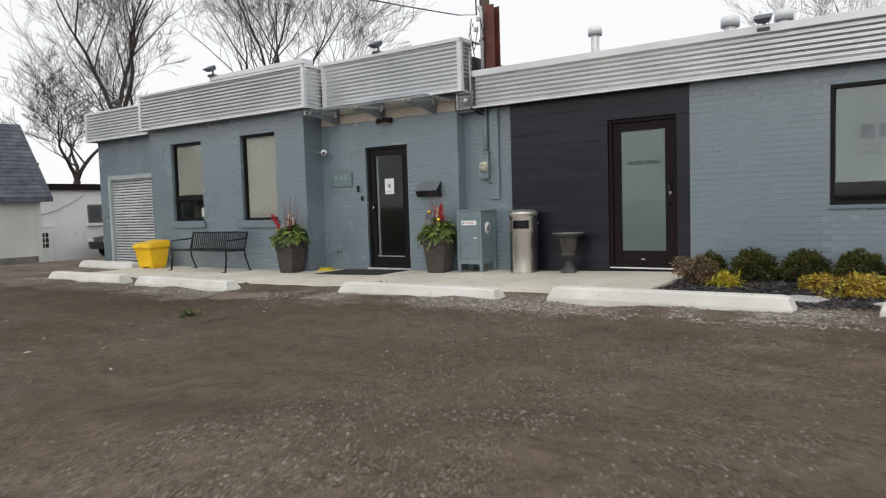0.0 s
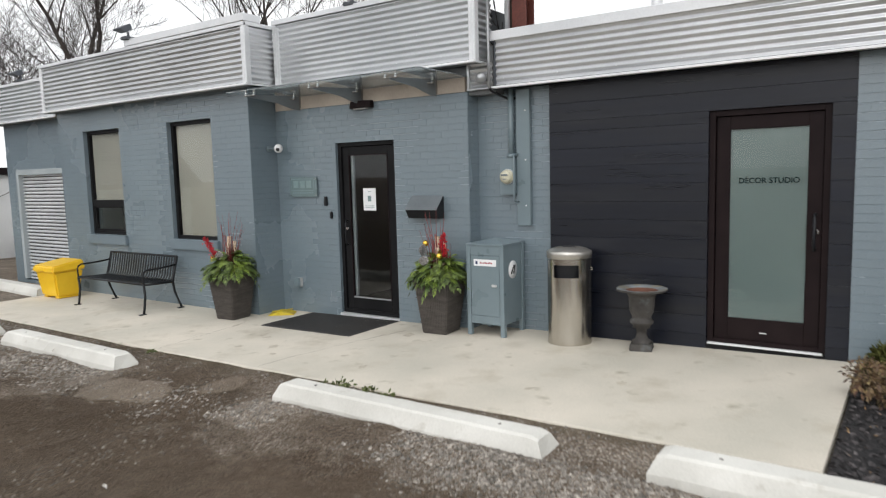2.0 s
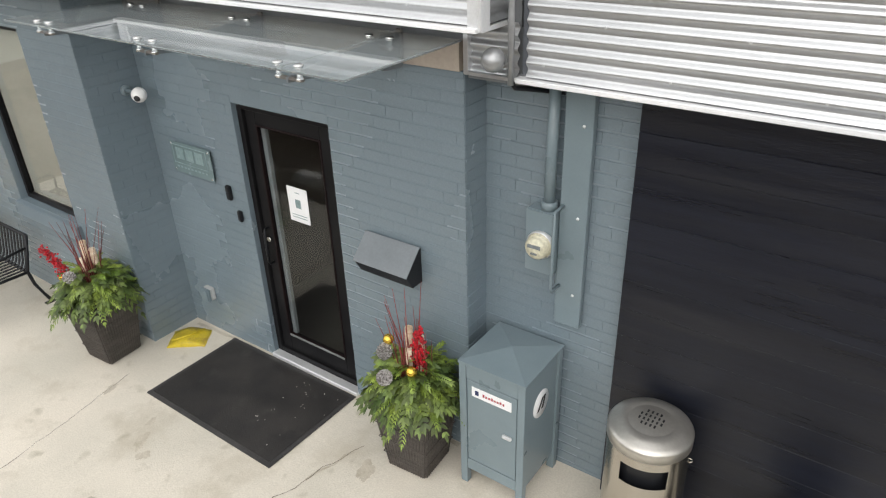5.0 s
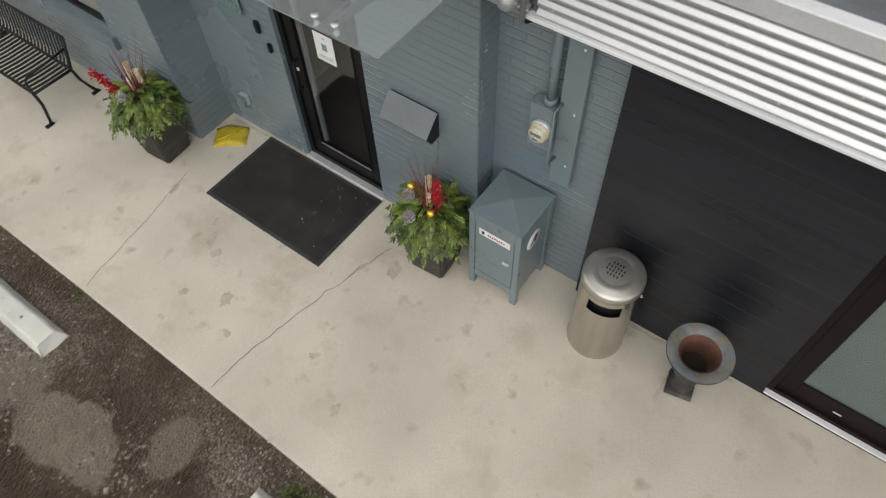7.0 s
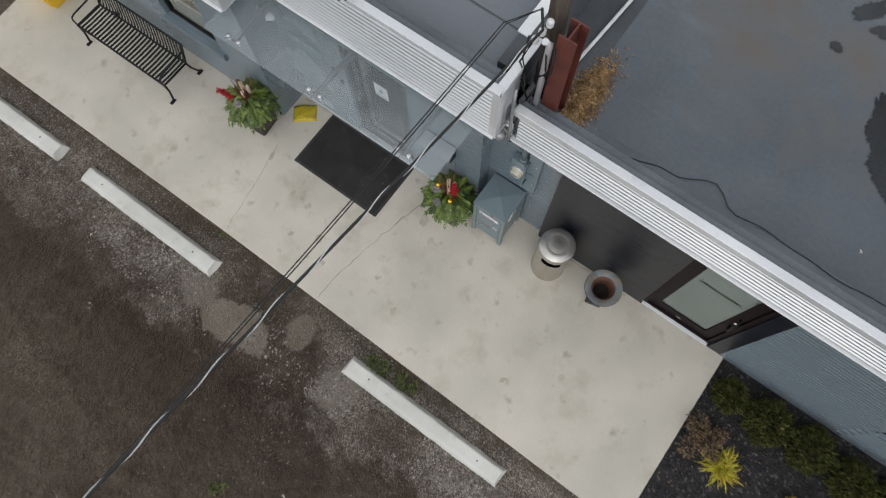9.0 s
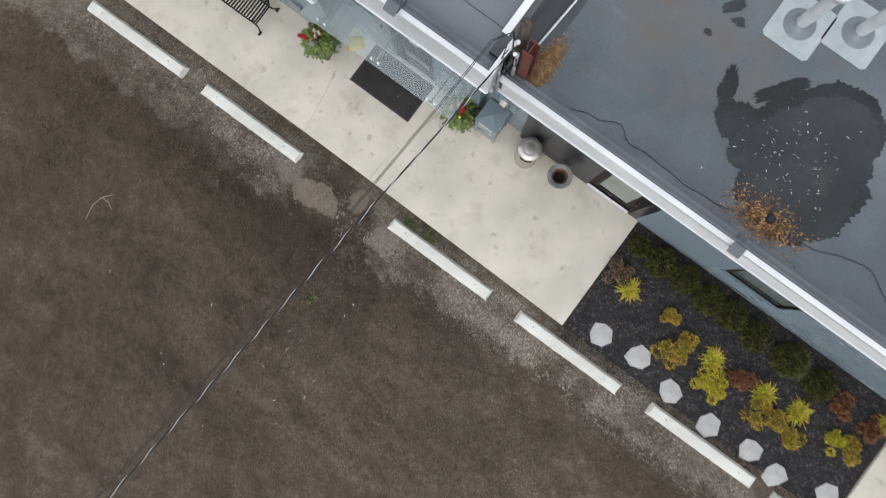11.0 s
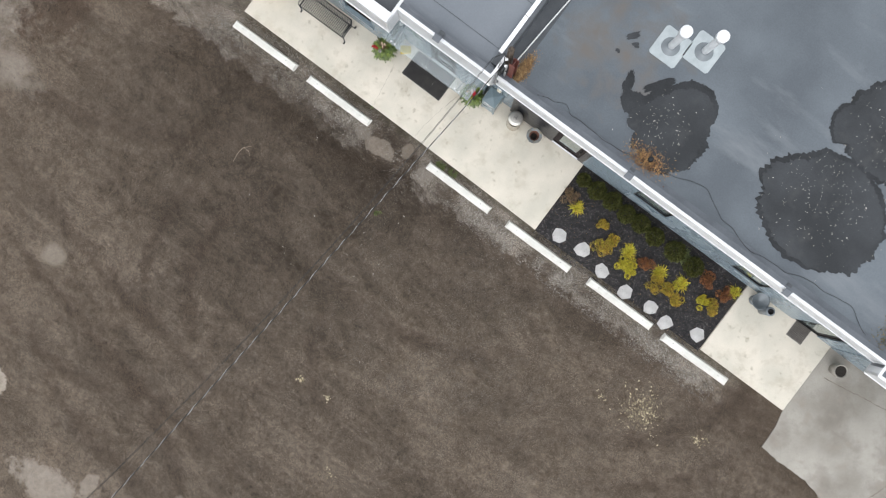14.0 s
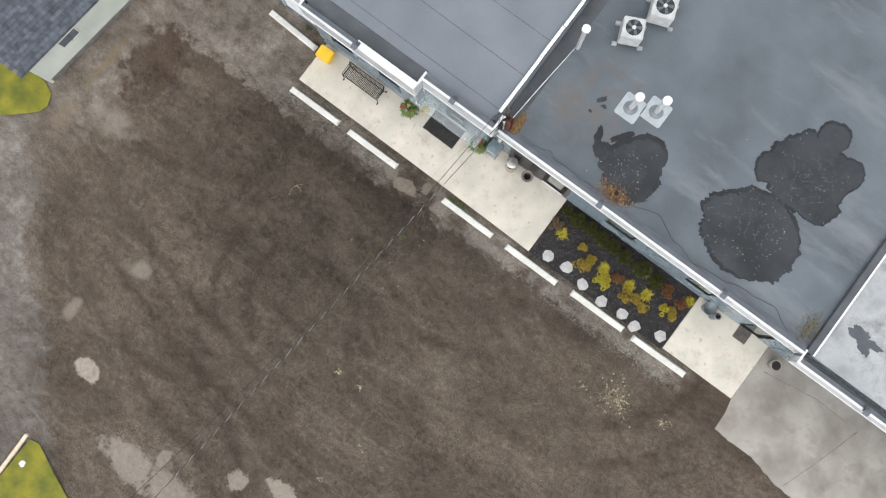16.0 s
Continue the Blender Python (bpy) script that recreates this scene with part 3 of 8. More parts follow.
    "shed_wall": surface("pale_sage_board", (0.5, 0.54, 0.49), (0.62, 0.655, 0.59), 0.9, 0.7, 0.15, 50, grain=0.06),
    "trim_grey": surface("weathered_trim", (0.13, 0.12, 0.11), (0.2, 0.185, 0.17), 4, 0.8, 0.3, 40, grain=0.15),
    "white_wall": surface("white_painted_block", (0.76, 0.765, 0.76), (0.84, 0.84, 0.835), 0.9, 0.7, 0.3, 30, grain=0.05, stains=(1.5, (0.5, 0.5, 0.48), 0.62, 0.8)),
    "car": surface("dark_grey_car_paint", (0.012, 0.013, 0.015), (0.02, 0.021, 0.024), 3, 0.25, 0, 60, metal=0.3),
    "tyre": surface("tyre_rubber", (0.01, 0.01, 0.01), (0.016, 0.016, 0.016), 8, 0.8, 0, 60),
    "hvac": surface("grey_enamel_cabinet", (0.42, 0.43, 0.43), (0.55, 0.56, 0.555), 4, 0.5, 0.05, 60, grain=0.06),
    "box_paint": surface("slate_blue_enamel", (0.158, 0.206, 0.23), (0.182, 0.234, 0.259), 3, 0.3, 0.08, 120, grain=0.04, stains=(7, (0.2, 0.22, 0.22), 0.7, 0.86)),
    "weed": surface("weeds", (0.06, 0.085, 0.02), (0.15, 0.17, 0.055), 9, 0.7, 0, 60, island=0.35),
}


# ---- building blocks ----
def box(bm, x0, x1, y0, y1, z0, z1, bevel=0.0, seg=1):
    v = [bm.verts.new((x, y, z)) for x in (x0, x1) for y in (y0, y1) for z in (z0, z1)]
    fs = [bm.faces.new([v[i] for i in f]) for f in ((0, 1, 3, 2), (4, 6, 7, 5), (0, 4, 5, 1), (2, 3, 7, 6), (0, 2, 6, 4), (1, 5, 7, 3))]
    if bevel:
        es = list({e for f in fs for e in f.edges})
        bmesh.ops.bevel(bm, geom=es, offset=bevel, segments=seg, affect="EDGES", clamp_overlap=True)
    return v


def tube(bm, pts, radius, seg=8, caps=True):
    pts = [Vector(p) for p in pts]
    rad = radius if isinstance(radius, (list, tuple)) else [radius] * len(pts)
    rings, up = [], Vector((0, 0, 1))
    for i, p in enumerate(pts):
        d = (pts[min(i + 1, len(pts) - 1)] - pts[max(i - 1, 0)]).normalized()
        a = d.cross(up if abs(d.dot(up)) < 0.95 else Vector((1, 0, 0))).normalized()
        c = d.cross(a)
        rings.append([bm.verts.new(p + rad[i] * (math.cos(k * math.tau / seg) * a + math.sin(k * math.tau / seg) * c)) for k in range(seg)])
    for r, s in zip(rings, rings[1:]):
        for k in range(seg):
            f = bm.faces.new((r[k], r[(k + 1) % seg], s[(k + 1) % seg], s[k]))
            f.smooth = True
    if caps:
        bm.faces.new(rings[0][::-1])
        bm.faces.new(rings[-1])


def lathe(bm, profile, seg=40, at=(0, 0, 0), smooth=True, close=False):
    o, rings = Vector(at), []
    for r, z in profile:
        rings.append([bm.verts.new(o + Vector((r * math.cos(k * math.tau / seg), r * math.sin(k * math.tau / seg), z))) for k in range(seg)])
    for r, s in zip(rings, rings[1:]):
        for k in range(seg):
            f = bm.faces.new((r[k], r[(k + 1) % seg], s[(k + 1) % seg], s[k]))
            f.smooth = smooth
    if close:
        bm.faces.new(rings[0][::-1])
        bm.faces.new(rings[-1])


def taper(bm, b, t, z0, z1, bevel=0.0):
    """A four-sided frustum: (x0, x1, y0, y1) at the bottom and at the top."""
    v = [bm.verts.new(p) for q, z in ((b, z0), (t, z1)) for p in ((q[0], q[2], z), (q[1], q[2], z), (q[1], q[3], z), (q[0], q[3], z))]
    fs = [bm.faces.new([v[i] for i in f]) for f in ((0, 3, 2, 1), (4, 5, 6, 7), (0, 1, 5, 4), (1, 2, 6, 5), (2, 3, 7, 6), (3, 0, 4, 7))]
    if bevel:
        bmesh.ops.bevel(bm, geom=list({e for f in fs for e in f.edges}), offset=bevel, segments=2, affect="EDGES")


def prism(bm, outline, z0, z1):
    a = [bm.verts.new((x, y, z0)) for x, y in outline]
    c = [bm.verts.new((x, y, z1)) for x, y in outline]
    k = len(a)
    bm.faces.new(a[::-1])
    bm.faces.new(c)
    for i in range(k):
        bm.faces.new((a[i], a[(i + 1) % k], c[(i + 1) % k], c[i]))


def mesh_of(name, bm, material):
    bmesh.ops.recalc_face_normals(bm, faces=bm.faces)
    me = bpy.data.meshes.new(name)
    bm.to_mesh(me)
    bm.free()
    me.materials.append(M[material])
    return me


def part(name, bm, material, parent, label="", kind=""):
    ob = new(name, mesh_of(name, bm, material))
    ob.parent = parent
    return tagged(ob, label, kind=kind)


def thing(name, label, category, at=(0, 0, 0), turn=0.0, group="", kind=""):
    ob = new(name)
    ob.empty_display_size = 0.1
    ob.matrix_basis = pose(*at, 0, 0, turn)
    return tagged(ob, label, category, group, kind)


def setting(name, bm, material, label):
    return tagged(new(name, mesh_of(name, bm, material)), label, kind="structure")


def raw(name, verts, faces, material, smooth=False):
    me = bpy.data.meshes.new(name)
    me.from_pydata([tuple(v) for v in verts], [], [tuple(f) for f in faces])
    me.materials.append(M[material])
    if smooth:
        me.shade_smooth()
    return me


def B():
    return bmesh.new()


def blob_outline(cx, cy, rx, ry, seed, k=48, rough=0.22, turn=0.0):
    """An irregular closed outline round a centre."""
    out = []
    for i in range(k):
        a = math.tau * i / k
        c, s = math.cos(a), math.sin(a)
        r = 1 + rough * (noise.noise((c * 1.3 + seed, s * 1.3, seed)) + 0.55 * noise.noise((c * 4 + seed, s * 4, 3.1 * seed)) + 0.3 * noise.noise((c * 11, s * 11 + seed, 7.7)) + 0.34 * noise.noise((c * 27, s * 27 + seed, 2.2)) + 0.2 * noise.noise((c * 60, s * 60 + seed, 5.2)))
        x, y = rx * r * c, ry * r * s
        out.append((cx + x * math.cos(turn) - y * math.sin(turn), cy + x * math.sin(turn) + y * math.cos(turn)))
    return out


def flakes(n, place, size, seed, lift=0.004, slim=0.45, tilt=0.5):
    """Vertices and faces of small loose leaves or chips. place(rng): x, y, z."""
    rng = random.Random(seed)
    vs, fs = [], []
    for _ in range(n):
        p = Vector(place(rng))
        s = rng.uniform(*size)
        e = Euler((rng.gauss(0, tilt), rng.gauss(0, tilt), rng.uniform(0, math.tau)))
        k = len(vs)
        for q in ((-s, 0, 0), (0, -s * slim, s * 0.12), (s, 0, 0), (0, s * slim, s * 0.12)):
            w = Vector(q)
            w.rotate(e)
            vs.append(p + w + Vector((0, 0, lift + s * 0.15)))
        fs += [(k, k + 1, k + 2), (k, k + 2, k + 3)]
    return vs, fs


def pebbles(n, place, size, seed):
    """Vertices and faces of many small angular stones."""
    rng = random.Random(seed)
    vs, fs = [], []
    base = [(1, 0, 0), (-1, 0, 0), (0, 1, 0), (0, -1, 0), (0, 0, 1), (0, 0, -1)]
    tri = [(0, 2, 4), (2, 1, 4), (1, 3, 4), (3, 0, 4), (2, 0, 5), (1, 2, 5), (3, 1, 5), (0, 3, 5)]
    for _ in range(n):
        x, y, z = place(rng)
        s = size[0] + (size[1] - size[0]) * rng.random() ** 3
        a = rng.uniform(0, math.tau)
        c, d = math.cos(a), math.sin(a)
        sx, sy, sz = s * rng.uniform(0.7, 1.3), s * rng.uniform(0.6, 1.0), s * rng.uniform(0.4, 0.75)
        k = len(vs)
        for q in base:
            px, py, pz = q[0] * sx + rng.uniform(-0.3, 0.3) * s, q[1] * sy + rng.uniform(-0.3, 0.3) * s, q[2] * sz
            vs.append((x + px * c - py * d, y + px * d + py * c, z + pz + sz * 0.3))
        fs += [(k + f[0], k + f[1], k + f[2]) for f in tri]
    return vs, fs


GROUND = -0.06


def rise(x):
    """The yard and its walk climb a little from the bench towards the planting bed."""
    return min(0.12, max(-0.025, -0.025 + 0.0185 * (x + 6.5)))


def fall(x):
    """West of the shutter the ground drops towards the white building."""
    t = min(1.0, max(0.0, (-16.5 - x) / 8.0))
    return -0.45 * t * t * (3 - 2 * t)


def furrow(x, y):
    """Long low ridges left by wheels, running towards the building."""
    u = x - 0.2 * y
    return noise.noise((u * 1.7, y * 0.33, 3.3)) + 0.55 * noise.noise((u * 4.2, y * 0.8, 6.1))


def ground_z(x, y):
    far = max(0.0, 1 - max(0, abs(x + 2) - 24) / 10) * max(0.0, 1 - max(0, abs(y + 10) - 22) / 10)
    near_wall = min(1.0, max(0.0, (-2.55 - y) / 0.6)) if y > -3.2 else 1.0
    bumps = 0.030 * noise.noise((x * 0.35, y * 0.35, 0.3)) + 0.018 * noise.noise((x * 1.3, y * 1.3, 4.2)) + 0.011 * noise.noise((x * 4.5, y * 4.5, 9.1)) + 0.007 * noise.noise((x * 10.5, y * 10.5, 2.1))
    heap = 0.0
    if -14 < x < 7.6 and -4.3 < y < -2.6:
        heap = math.exp(-((y + 3.22 + 0.1 * noise.noise((x * 0.9, 2.0, 0))) / 0.17) ** 2) * max(0.0, 0.03 + 0.04 * noise.noise((x * 1.7, y * 1.7, 6.0)))
    lip = 0.0
    if -11.6 < x < -0.1 and -3.0 < y < -2.36:
        lip = (0.043 + 0.012 * noise.noise((x * 2.3, y * 2.3, 7.0))) * min(1.0, (y + 3.0) / 0.35) ** 1.5
    if -20 < x < 12 and -16 < y < -3.4:
        bumps += 0.02 * furrow(x, y) * min(1.0, (-3.4 - y) / 0.8)
    return GROUND + rise(x) + fall(x) + far * near_wall * bumps + heap + lip


# ---- ground ----
def steps(lo, hi, dense_lo, dense_hi, fine, coarse):
    out, v = [], dense_lo
    while v < dense_hi:
        out.append(v)
        v += fine
    out.append(dense_hi)
    for end, sign in ((lo, -1), (hi, 1)):
        v, gap = (dense_lo if sign < 0 else dense_hi), coarse
        while (v - end) * sign < 0:
            v += sign * gap
            gap *= 1.7
            out.append(v)
    return sorted(out)


gx = sorted(steps(-700, 700, -24, 16, 0.14, 1.0) + [-7.93 + 0.07 * i for i in range(200)])
gy = sorted(steps(-700, 700, -22, 2, 0.12, 1.0) + [-9.97 + 0.06 * i for i in range(120)])
gv = [(x, y, ground_z(x, y)) for y in gy for x in gx]
gf = [(j * len(gx) + i, j * len(gx) + i + 1, (j + 1) * len(gx) + i + 1, (j + 1) * len(gx) + i) for j in range(len(gy) - 1) for i in range(len(gx) - 1)]
tagged(new("ground", raw("ground", gv, gf, "ground", True)), "brown muddy gravel car park with stone drifts", kind="structure")

# front walk of two slabs, with sawn joints between the pours
bm = B()
rows = []
for x, edge in ((-11.6, -2.46), (-9.0, -2.46), (-6.5, -2.46), (-4.86, -2.475), (-3.2, -2.5), (-1.6, -2.52), (-0.045, -2.545)):
    h = rise(x)
    rows.append([bm.verts.new((x, y, z)) for y, z in ((0.1, h - 0.2), (edge, h - 0.2), (edge, h - 0.014), (edge + 0.004, h - 0.004), (edge + 0.014, h), (0.1, h))])
for r, s in zip(rows, rows[1:]):
    for i in range(6):
        bm.faces.new((r[i], r[(i + 1) % 6], s[(i + 1) % 6], s[i]))
bm.faces.new(rows[0])
bm.faces.new(rows[-1][::-1])
setting("pavement_1", bm, "concrete", "pale concrete front walk with hairline cracks")
bm = B()
box(bm, 6.3, 9.49, -2.48, 0.1, -0.1, 0.12, 0.012, 2)
setting("pavement_2", bm, "concrete", "pale concrete pad at the second door")
bm = B()
edge = [(9.505, -2.5), (9.62, -3.0), (9.66, -3.75), (10.3, -3.86), (11.09, -3.8), (11.9, -3.95), (12.63, -4.13), (13.4, -4.16), (14.2, -3.9), (15.2, -3.6), (22, -4.5)]
ragged = []
for (xa, ya), (xb, yb) in zip(edge, edge[1:]):
    k = max(2, int(math.hypot(xb - xa, yb - ya) / 0.09))
    ragged += [(xa + (xb - xa) * i / k, ya + (yb - ya) * i / k + (0.09 * noise.noise((xa * 3.1 + 3.0 * i / k, 4.0, ya)) + 0.03 * noise.noise((xa + 11.0 * i / k, 1.0, ya)) if xa > 9.64 else 0.0)) for i in range(k)]
prism(bm, ragged + [(22, -4.5), (22, 0.0), (9.505, 0.0)], -0.06, 0.09)
setting("pavement_3", bm, "concrete_old", "worn grey concrete apron with broken edge")


def crack_line(pts, width, seed, z=0.002):
    bm = B()
    rng = random.Random(seed)
    fine = []
    for (x0, y0), (x1, y1) in zip(pts, pts[1:]):
        k = max(2, int(math.hypot(x1 - x0, y1 - y0) / 0.07))
        fine += [(x0 + (x1 - x0) * i / k + rng.gauss(0, 0.008), y0 + (y1 - y0) * i / k + rng.gauss(0, 0.008)) for i in range(k)]
    fine.append(pts[-1])
    rows = []
    for i, (x, y) in enumerate(fine):
        a, c = fine[max(0, i - 1)], fine[min(len(fine) - 1, i + 1)]
        d = Vector((c[0] - a[0], c[1] - a[1])).normalized() * width * rng.uniform(0.4, 1.2)
        rows.append((bm.verts.new((x - d.y, y + d.x, z + rise(x))), bm.verts.new((x + d.y, y - d.x, z + rise(x)))))
    for r, s in zip(rows, rows[1:]):
        bm.faces.new((r[0], r[1], s[1], s[0]))
    return bm


setting("trim", crack_line([(-6.5, -2.42), (-6.58, -1.87), (-6.65, -1.47), (-6.71, -1.13), (-6.74, -1.0)], 0.0024, 1), "crack", "hairline crack across the concrete walk")
setting("trim", crack_line([(-4.86, -2.43), (-4.8, -1.9), (-4.69, -1.38), (-4.59, -0.88), (-4.49, -0.55)], 0.003, 2), "crack", "hairline crack across the concrete walk")
setting("trim", crack_line([(-4.62, -1.0), (-4.56, -0.8), (-4.5, -0.6)], 0.012, 6, 0.0015), "damp", "brown dirt washed into the crack")
for n, (x, y, rx, ry, a) in enumerate(((-6.69, -1.2, 0.03, 0.07, 0.2), (-5.93, -1.42, 0.05, 0.09, 0.6), (-5.78, -1.5, 0.04, 0.05, 0.0), (-5.72, -1.95, 0.05, 0.03, 0.9), (-5.35, -1.78, 0.05, 0.07, 0.4), (-5.1, -2.02, 0.03, 0.05, 1.2), (-6.05, -1.25, 0.03, 0.05, 0.3), (-4.35, -1.75, 0.05, 0.03, 0.5), (-3.9, -2.0, 0.04, 0.06, 0.2), (-2.2, -1.9, 0.05, 0.03, 0.8), (-1.6, -1.45, 0.04, 0.06, 0.1), (-4.33, -0.72, 0.05, 0.1, 0.4))):
    bm = B()
    ring = [bm.verts.new((px, py, rise(px) + 0.0012)) for px, py in blob_outline(x, y, rx, ry, 2.0 + 1.7 * n, 36, 0.5, a)]
    c = bm.verts.new((x, y, rise(x) + 0.0014))
    for i in range(36):
        bm.faces.new((c, ring[i], ring[(i + 1) % 36]))
    setting("trim", bm, "damp", "small damp brown stain on the concrete walk")
for n, line in enumerate(([(-6.86, -0.2), (-6.5, -0.178), (-6.0, -0.172)], [(-4.78, -0.172), (-4.3, -0.178), (-3.92, -0.172)], [(-2.85, -0.025), (-2.2, -0.03), (-1.5, -0.028)])):
    setting("trim", crack_line(line, 0.017, 30 + n, 0.0016), "damp", "brown dirt along the foot of the wall")
setting("trim", crack_line([(9.9, -0.9), (10.8, -0.75), (12.0, -0.55), (13.5, -0.6)], 0.015, 3, -0.026), "crack", "long crack in the worn apron")
setting("trim", crack_line([(12.9, -4.0), (13.4, -2.6), (14.0, -0.6)], 0.02, 4, -0.026), "crack", "long crack in the worn apron")

# planting bed
bm = B()
prism(bm, [(-0.03, -2.55), (6.29, -2.55), (6.29, 0.0), (-0.03, 0.0)], -0.02, 0.065)
setting("planting_bed", bm, "mulch", "black bark mulch bed between the slabs")
vs, fs = flakes(9000, lambda r: (r.uniform(-0.03, 6.28), r.uniform(-2.75, -0.02), 0.064), (0.012, 0.038), 6, 0.0, 0.5, 0.45)
w2, g2 = flakes(800, lambda r: (r.uniform(0.0, 6.25), r.uniform(-2.7, -0.05), 0.068), (0.006, 0.018), 8, 0.002, 0.4, 0.4)
tagged(new("leaf_litter", raw("leaf_litter", w2, g2, "leaf_dead")), "small pale brown leaf scraps on the bark mulch", "leaves", kind="stuff")
tagged(new("bark_mulch", raw("bark_mulch", vs, fs, "chips")), "loose black bark chips over the bed", "mulch", kind="stuff")


# ---- brick walls ----
class Face:
    """A plane for brickwork: origin, direction along it, outward normal."""

    def __init__(self, o, u, n):
        self.o, self.u, self.n = Vector(o), Vector(u), Vector(n)

    def at(self, a, z, out):
        return self.o + self.u * a + Vector((0, 0, z)) + self.n * out


COURSE, LONG, JOINT = 0.0762, 0.203, 0.0105


def brick_runs(length, z0, z1, holes):
    """The bricks of a running bond: (start, end, bottom, top) clipped round the holes."""
    rows, out = int((z1 - z0) / COURSE + 0.5), []
    for r in range(rows):
        zb, zt = z0 + r * COURSE, min(z0 + (r + 1) * COURSE - JOINT, z1 - 0.002)
        free = [(0.0, length)]
        for h0, h1, hb, ht in holes:
            if zt > hb + 0.01 and zb < ht - 0.01:
                free = [q for a, b in free for q in ((a, min(b, h0)), (max(a, h1), b)) if q[1] - q[0] > 0.02]
        for a, b in free:
            s = -LONG * (0.5 if r % 2 else 0.0)
            while s < b:
                x0, x1 = max(a, s), min(b, s + LONG - 0.0006)
                if x1 - x0 > 0.03:
                    out.append((x0, x1, zb, zt))
                s += LONG
    return out


def brick_points(w, h, proud=0.0034, edge=0.0022):
    return [(0, 0, -0.002), (w, 0, -0.002), (w, h, -0.002), (0, h, -0.002), (0.0006, edge, proud), (w - 0.0006, edge, proud), (w - 0.0006, h - edge, proud), (0.0006, h - edge, proud)]


BRICK_FACES = [(4, 5, 6, 7), (0, 1, 5, 4), (1, 2, 6, 5), (2, 3, 7, 6), (3, 0, 4, 7)]
brick_meshes = {}
LATE = []


def clad(face, length, z0, z1, holes, wall, loose=0, pick=None):
    """Brickwork on a wall; up to `loose` bricks (nearest by pick) stay single pieces."""
    runs = brick_runs(length, z0, z1, holes)
    if loose:
        runs.sort(key=pick)
    rng = random.Random(len(runs))
    vs, fs = [], []
    for i, (a, b, zb, zt) in enumerate(runs):
        lift = rng.gauss(0, 0.0004)
        if i < loose:
            LATE.append((face, a, b, zb, zt, lift, wall))
            continue
        k = len(vs)
        vs += [face.at(a + p[0], zb + p[1], p[2] + lift) for p in brick_points(b - a, zt - zb)]
        fs += [tuple(k + q for q in f) for f in BRICK_FACES]
    if vs:
        ob = new("brickwork", raw("brickwork", vs, fs, "paint_brick"))
        ob.parent = wall
        tagged(ob, "painted brick in running bond", kind="stuff")


def wall_with_holes(name, axis_boxes, label, material="paint"):
    bm = B()
    for q in axis_boxes:
        box(bm, *q)
    return setting(name, bm, material, label)


def pieces(x0, x1, z0, z1, holes):
    """Rectangles of a wall left between its holes."""
    xs = sorted({x0, x1, *[v for h in holes for v in h[:2]]})
    out = []
    for a, b in zip(xs, xs[1:]):
        zs = z0
        for h in sorted((h for h in holes if h[0] <= a and h[1] >= b), key=lambda h: h[2]):
            if h[2] > zs:
                out.append((a, b, zs, h[2]))
            zs = h[3]
        if z1 > zs:
            out.append((a, b, zs, z1))
    return out


def front_wall(name, x0, x1, y, z1, holes, label, loose=0, pick=None, thick=0.24, material="paint", bricks=True, inset=0.0):
    w = wall_with_holes(name, [(a, b, y, y + thick, c, d) for a, b, c, d in pieces(x0, x1 - inset, -0.15, z1, holes)], label, material)
    if bricks:
        clad(Face((x0, y, 0), (1, 0, 0), (0, -1, 0)), x1 - x0, 0.004, z1, [(h[0] - x0 - 0.001, h[1] - x0 + 0.001, h[2], h[3]) for h in holes], w, loose, pick)
    return w


def side_wall(name, x, y0, y1, z1, label, facing=1, thick=0.2):
    """A return wall; its face looks along +x or -x."""
    bm = B()
    box(bm, min(x, x - facing * thick), max(x, x - facing * thick), y0, y1, -0.15, z1)
    w = setting(name, bm, "paint", label)
    clad(Face((x, y0, 0), (0, 1, 0), (facing, 0, 0)), y1 - y0, 0.004, z1, [], w)
    return w


WIN1, WIN2 = (-11.03, -9.985, 0.965, 2.645), (-8.745, -7.735, 0.955, 2.65)
DOOR1 = (-5.865, -4.91, -0.02, 2.228)
DOOR2 = (-1.297, -0.292, -0.02, 2.313)
WIN3, WIN4, DOOR3 = (1.595, 2.79, 0.985, 2.48), (5.2, 6.27, 1.02, 2.48), (8.0, 8.95, -0.02, 2.3)
GAR = (-13.96, -12.0, -0.02, 2.09)

front_wall("wall_garage", -14.33, -11.79, -0.35, 2.97, [GAR], "slate blue painted brick wall round the shutter")
front_wall("wall_windows", -11.79, -6.95, -0.6, 3.0, [WIN1, WIN2], "slate blue painted brick wall with two windows", 300, lambda r: -r[0], inset=0.006)
bm = B()
box(bm, -7.15, -6.95, -0.598, -0.142, -0.15, 3.0)
w = setting("wall_return", bm, "paint", "slate blue painted brick return beside the entrance")
clad(Face((-6.95, -0.6, 0), (0, 1, 0), (1, 0, 0)), 0.46, 0.004, 3.0, [], w)
front_wall("wall_entry", -6.95, -3.85, -0.14, 2.70, [DOOR1], "slate blue painted brick entrance wall", 300,
           lambda r: abs(r[0] + r[1] - 2 * 2.6) + 0.6 * abs(r[2] - 1.35), inset=0.006)
side_wall("wall_entry_return", -3.85, -0.135, 0.08, 2.70, "slate blue painted brick step in the wall")
front_wall("wall_meter", -3.85, -2.92, 0.08, 2.71, [], "slate blue painted brick behind the meter", 300, lambda r: r[0])
front_wall("wall_dark", -2.92, -0.112, 0.02, 2.71, [DOOR2], "wall behind charcoal boards", material="black_board", bricks=False)
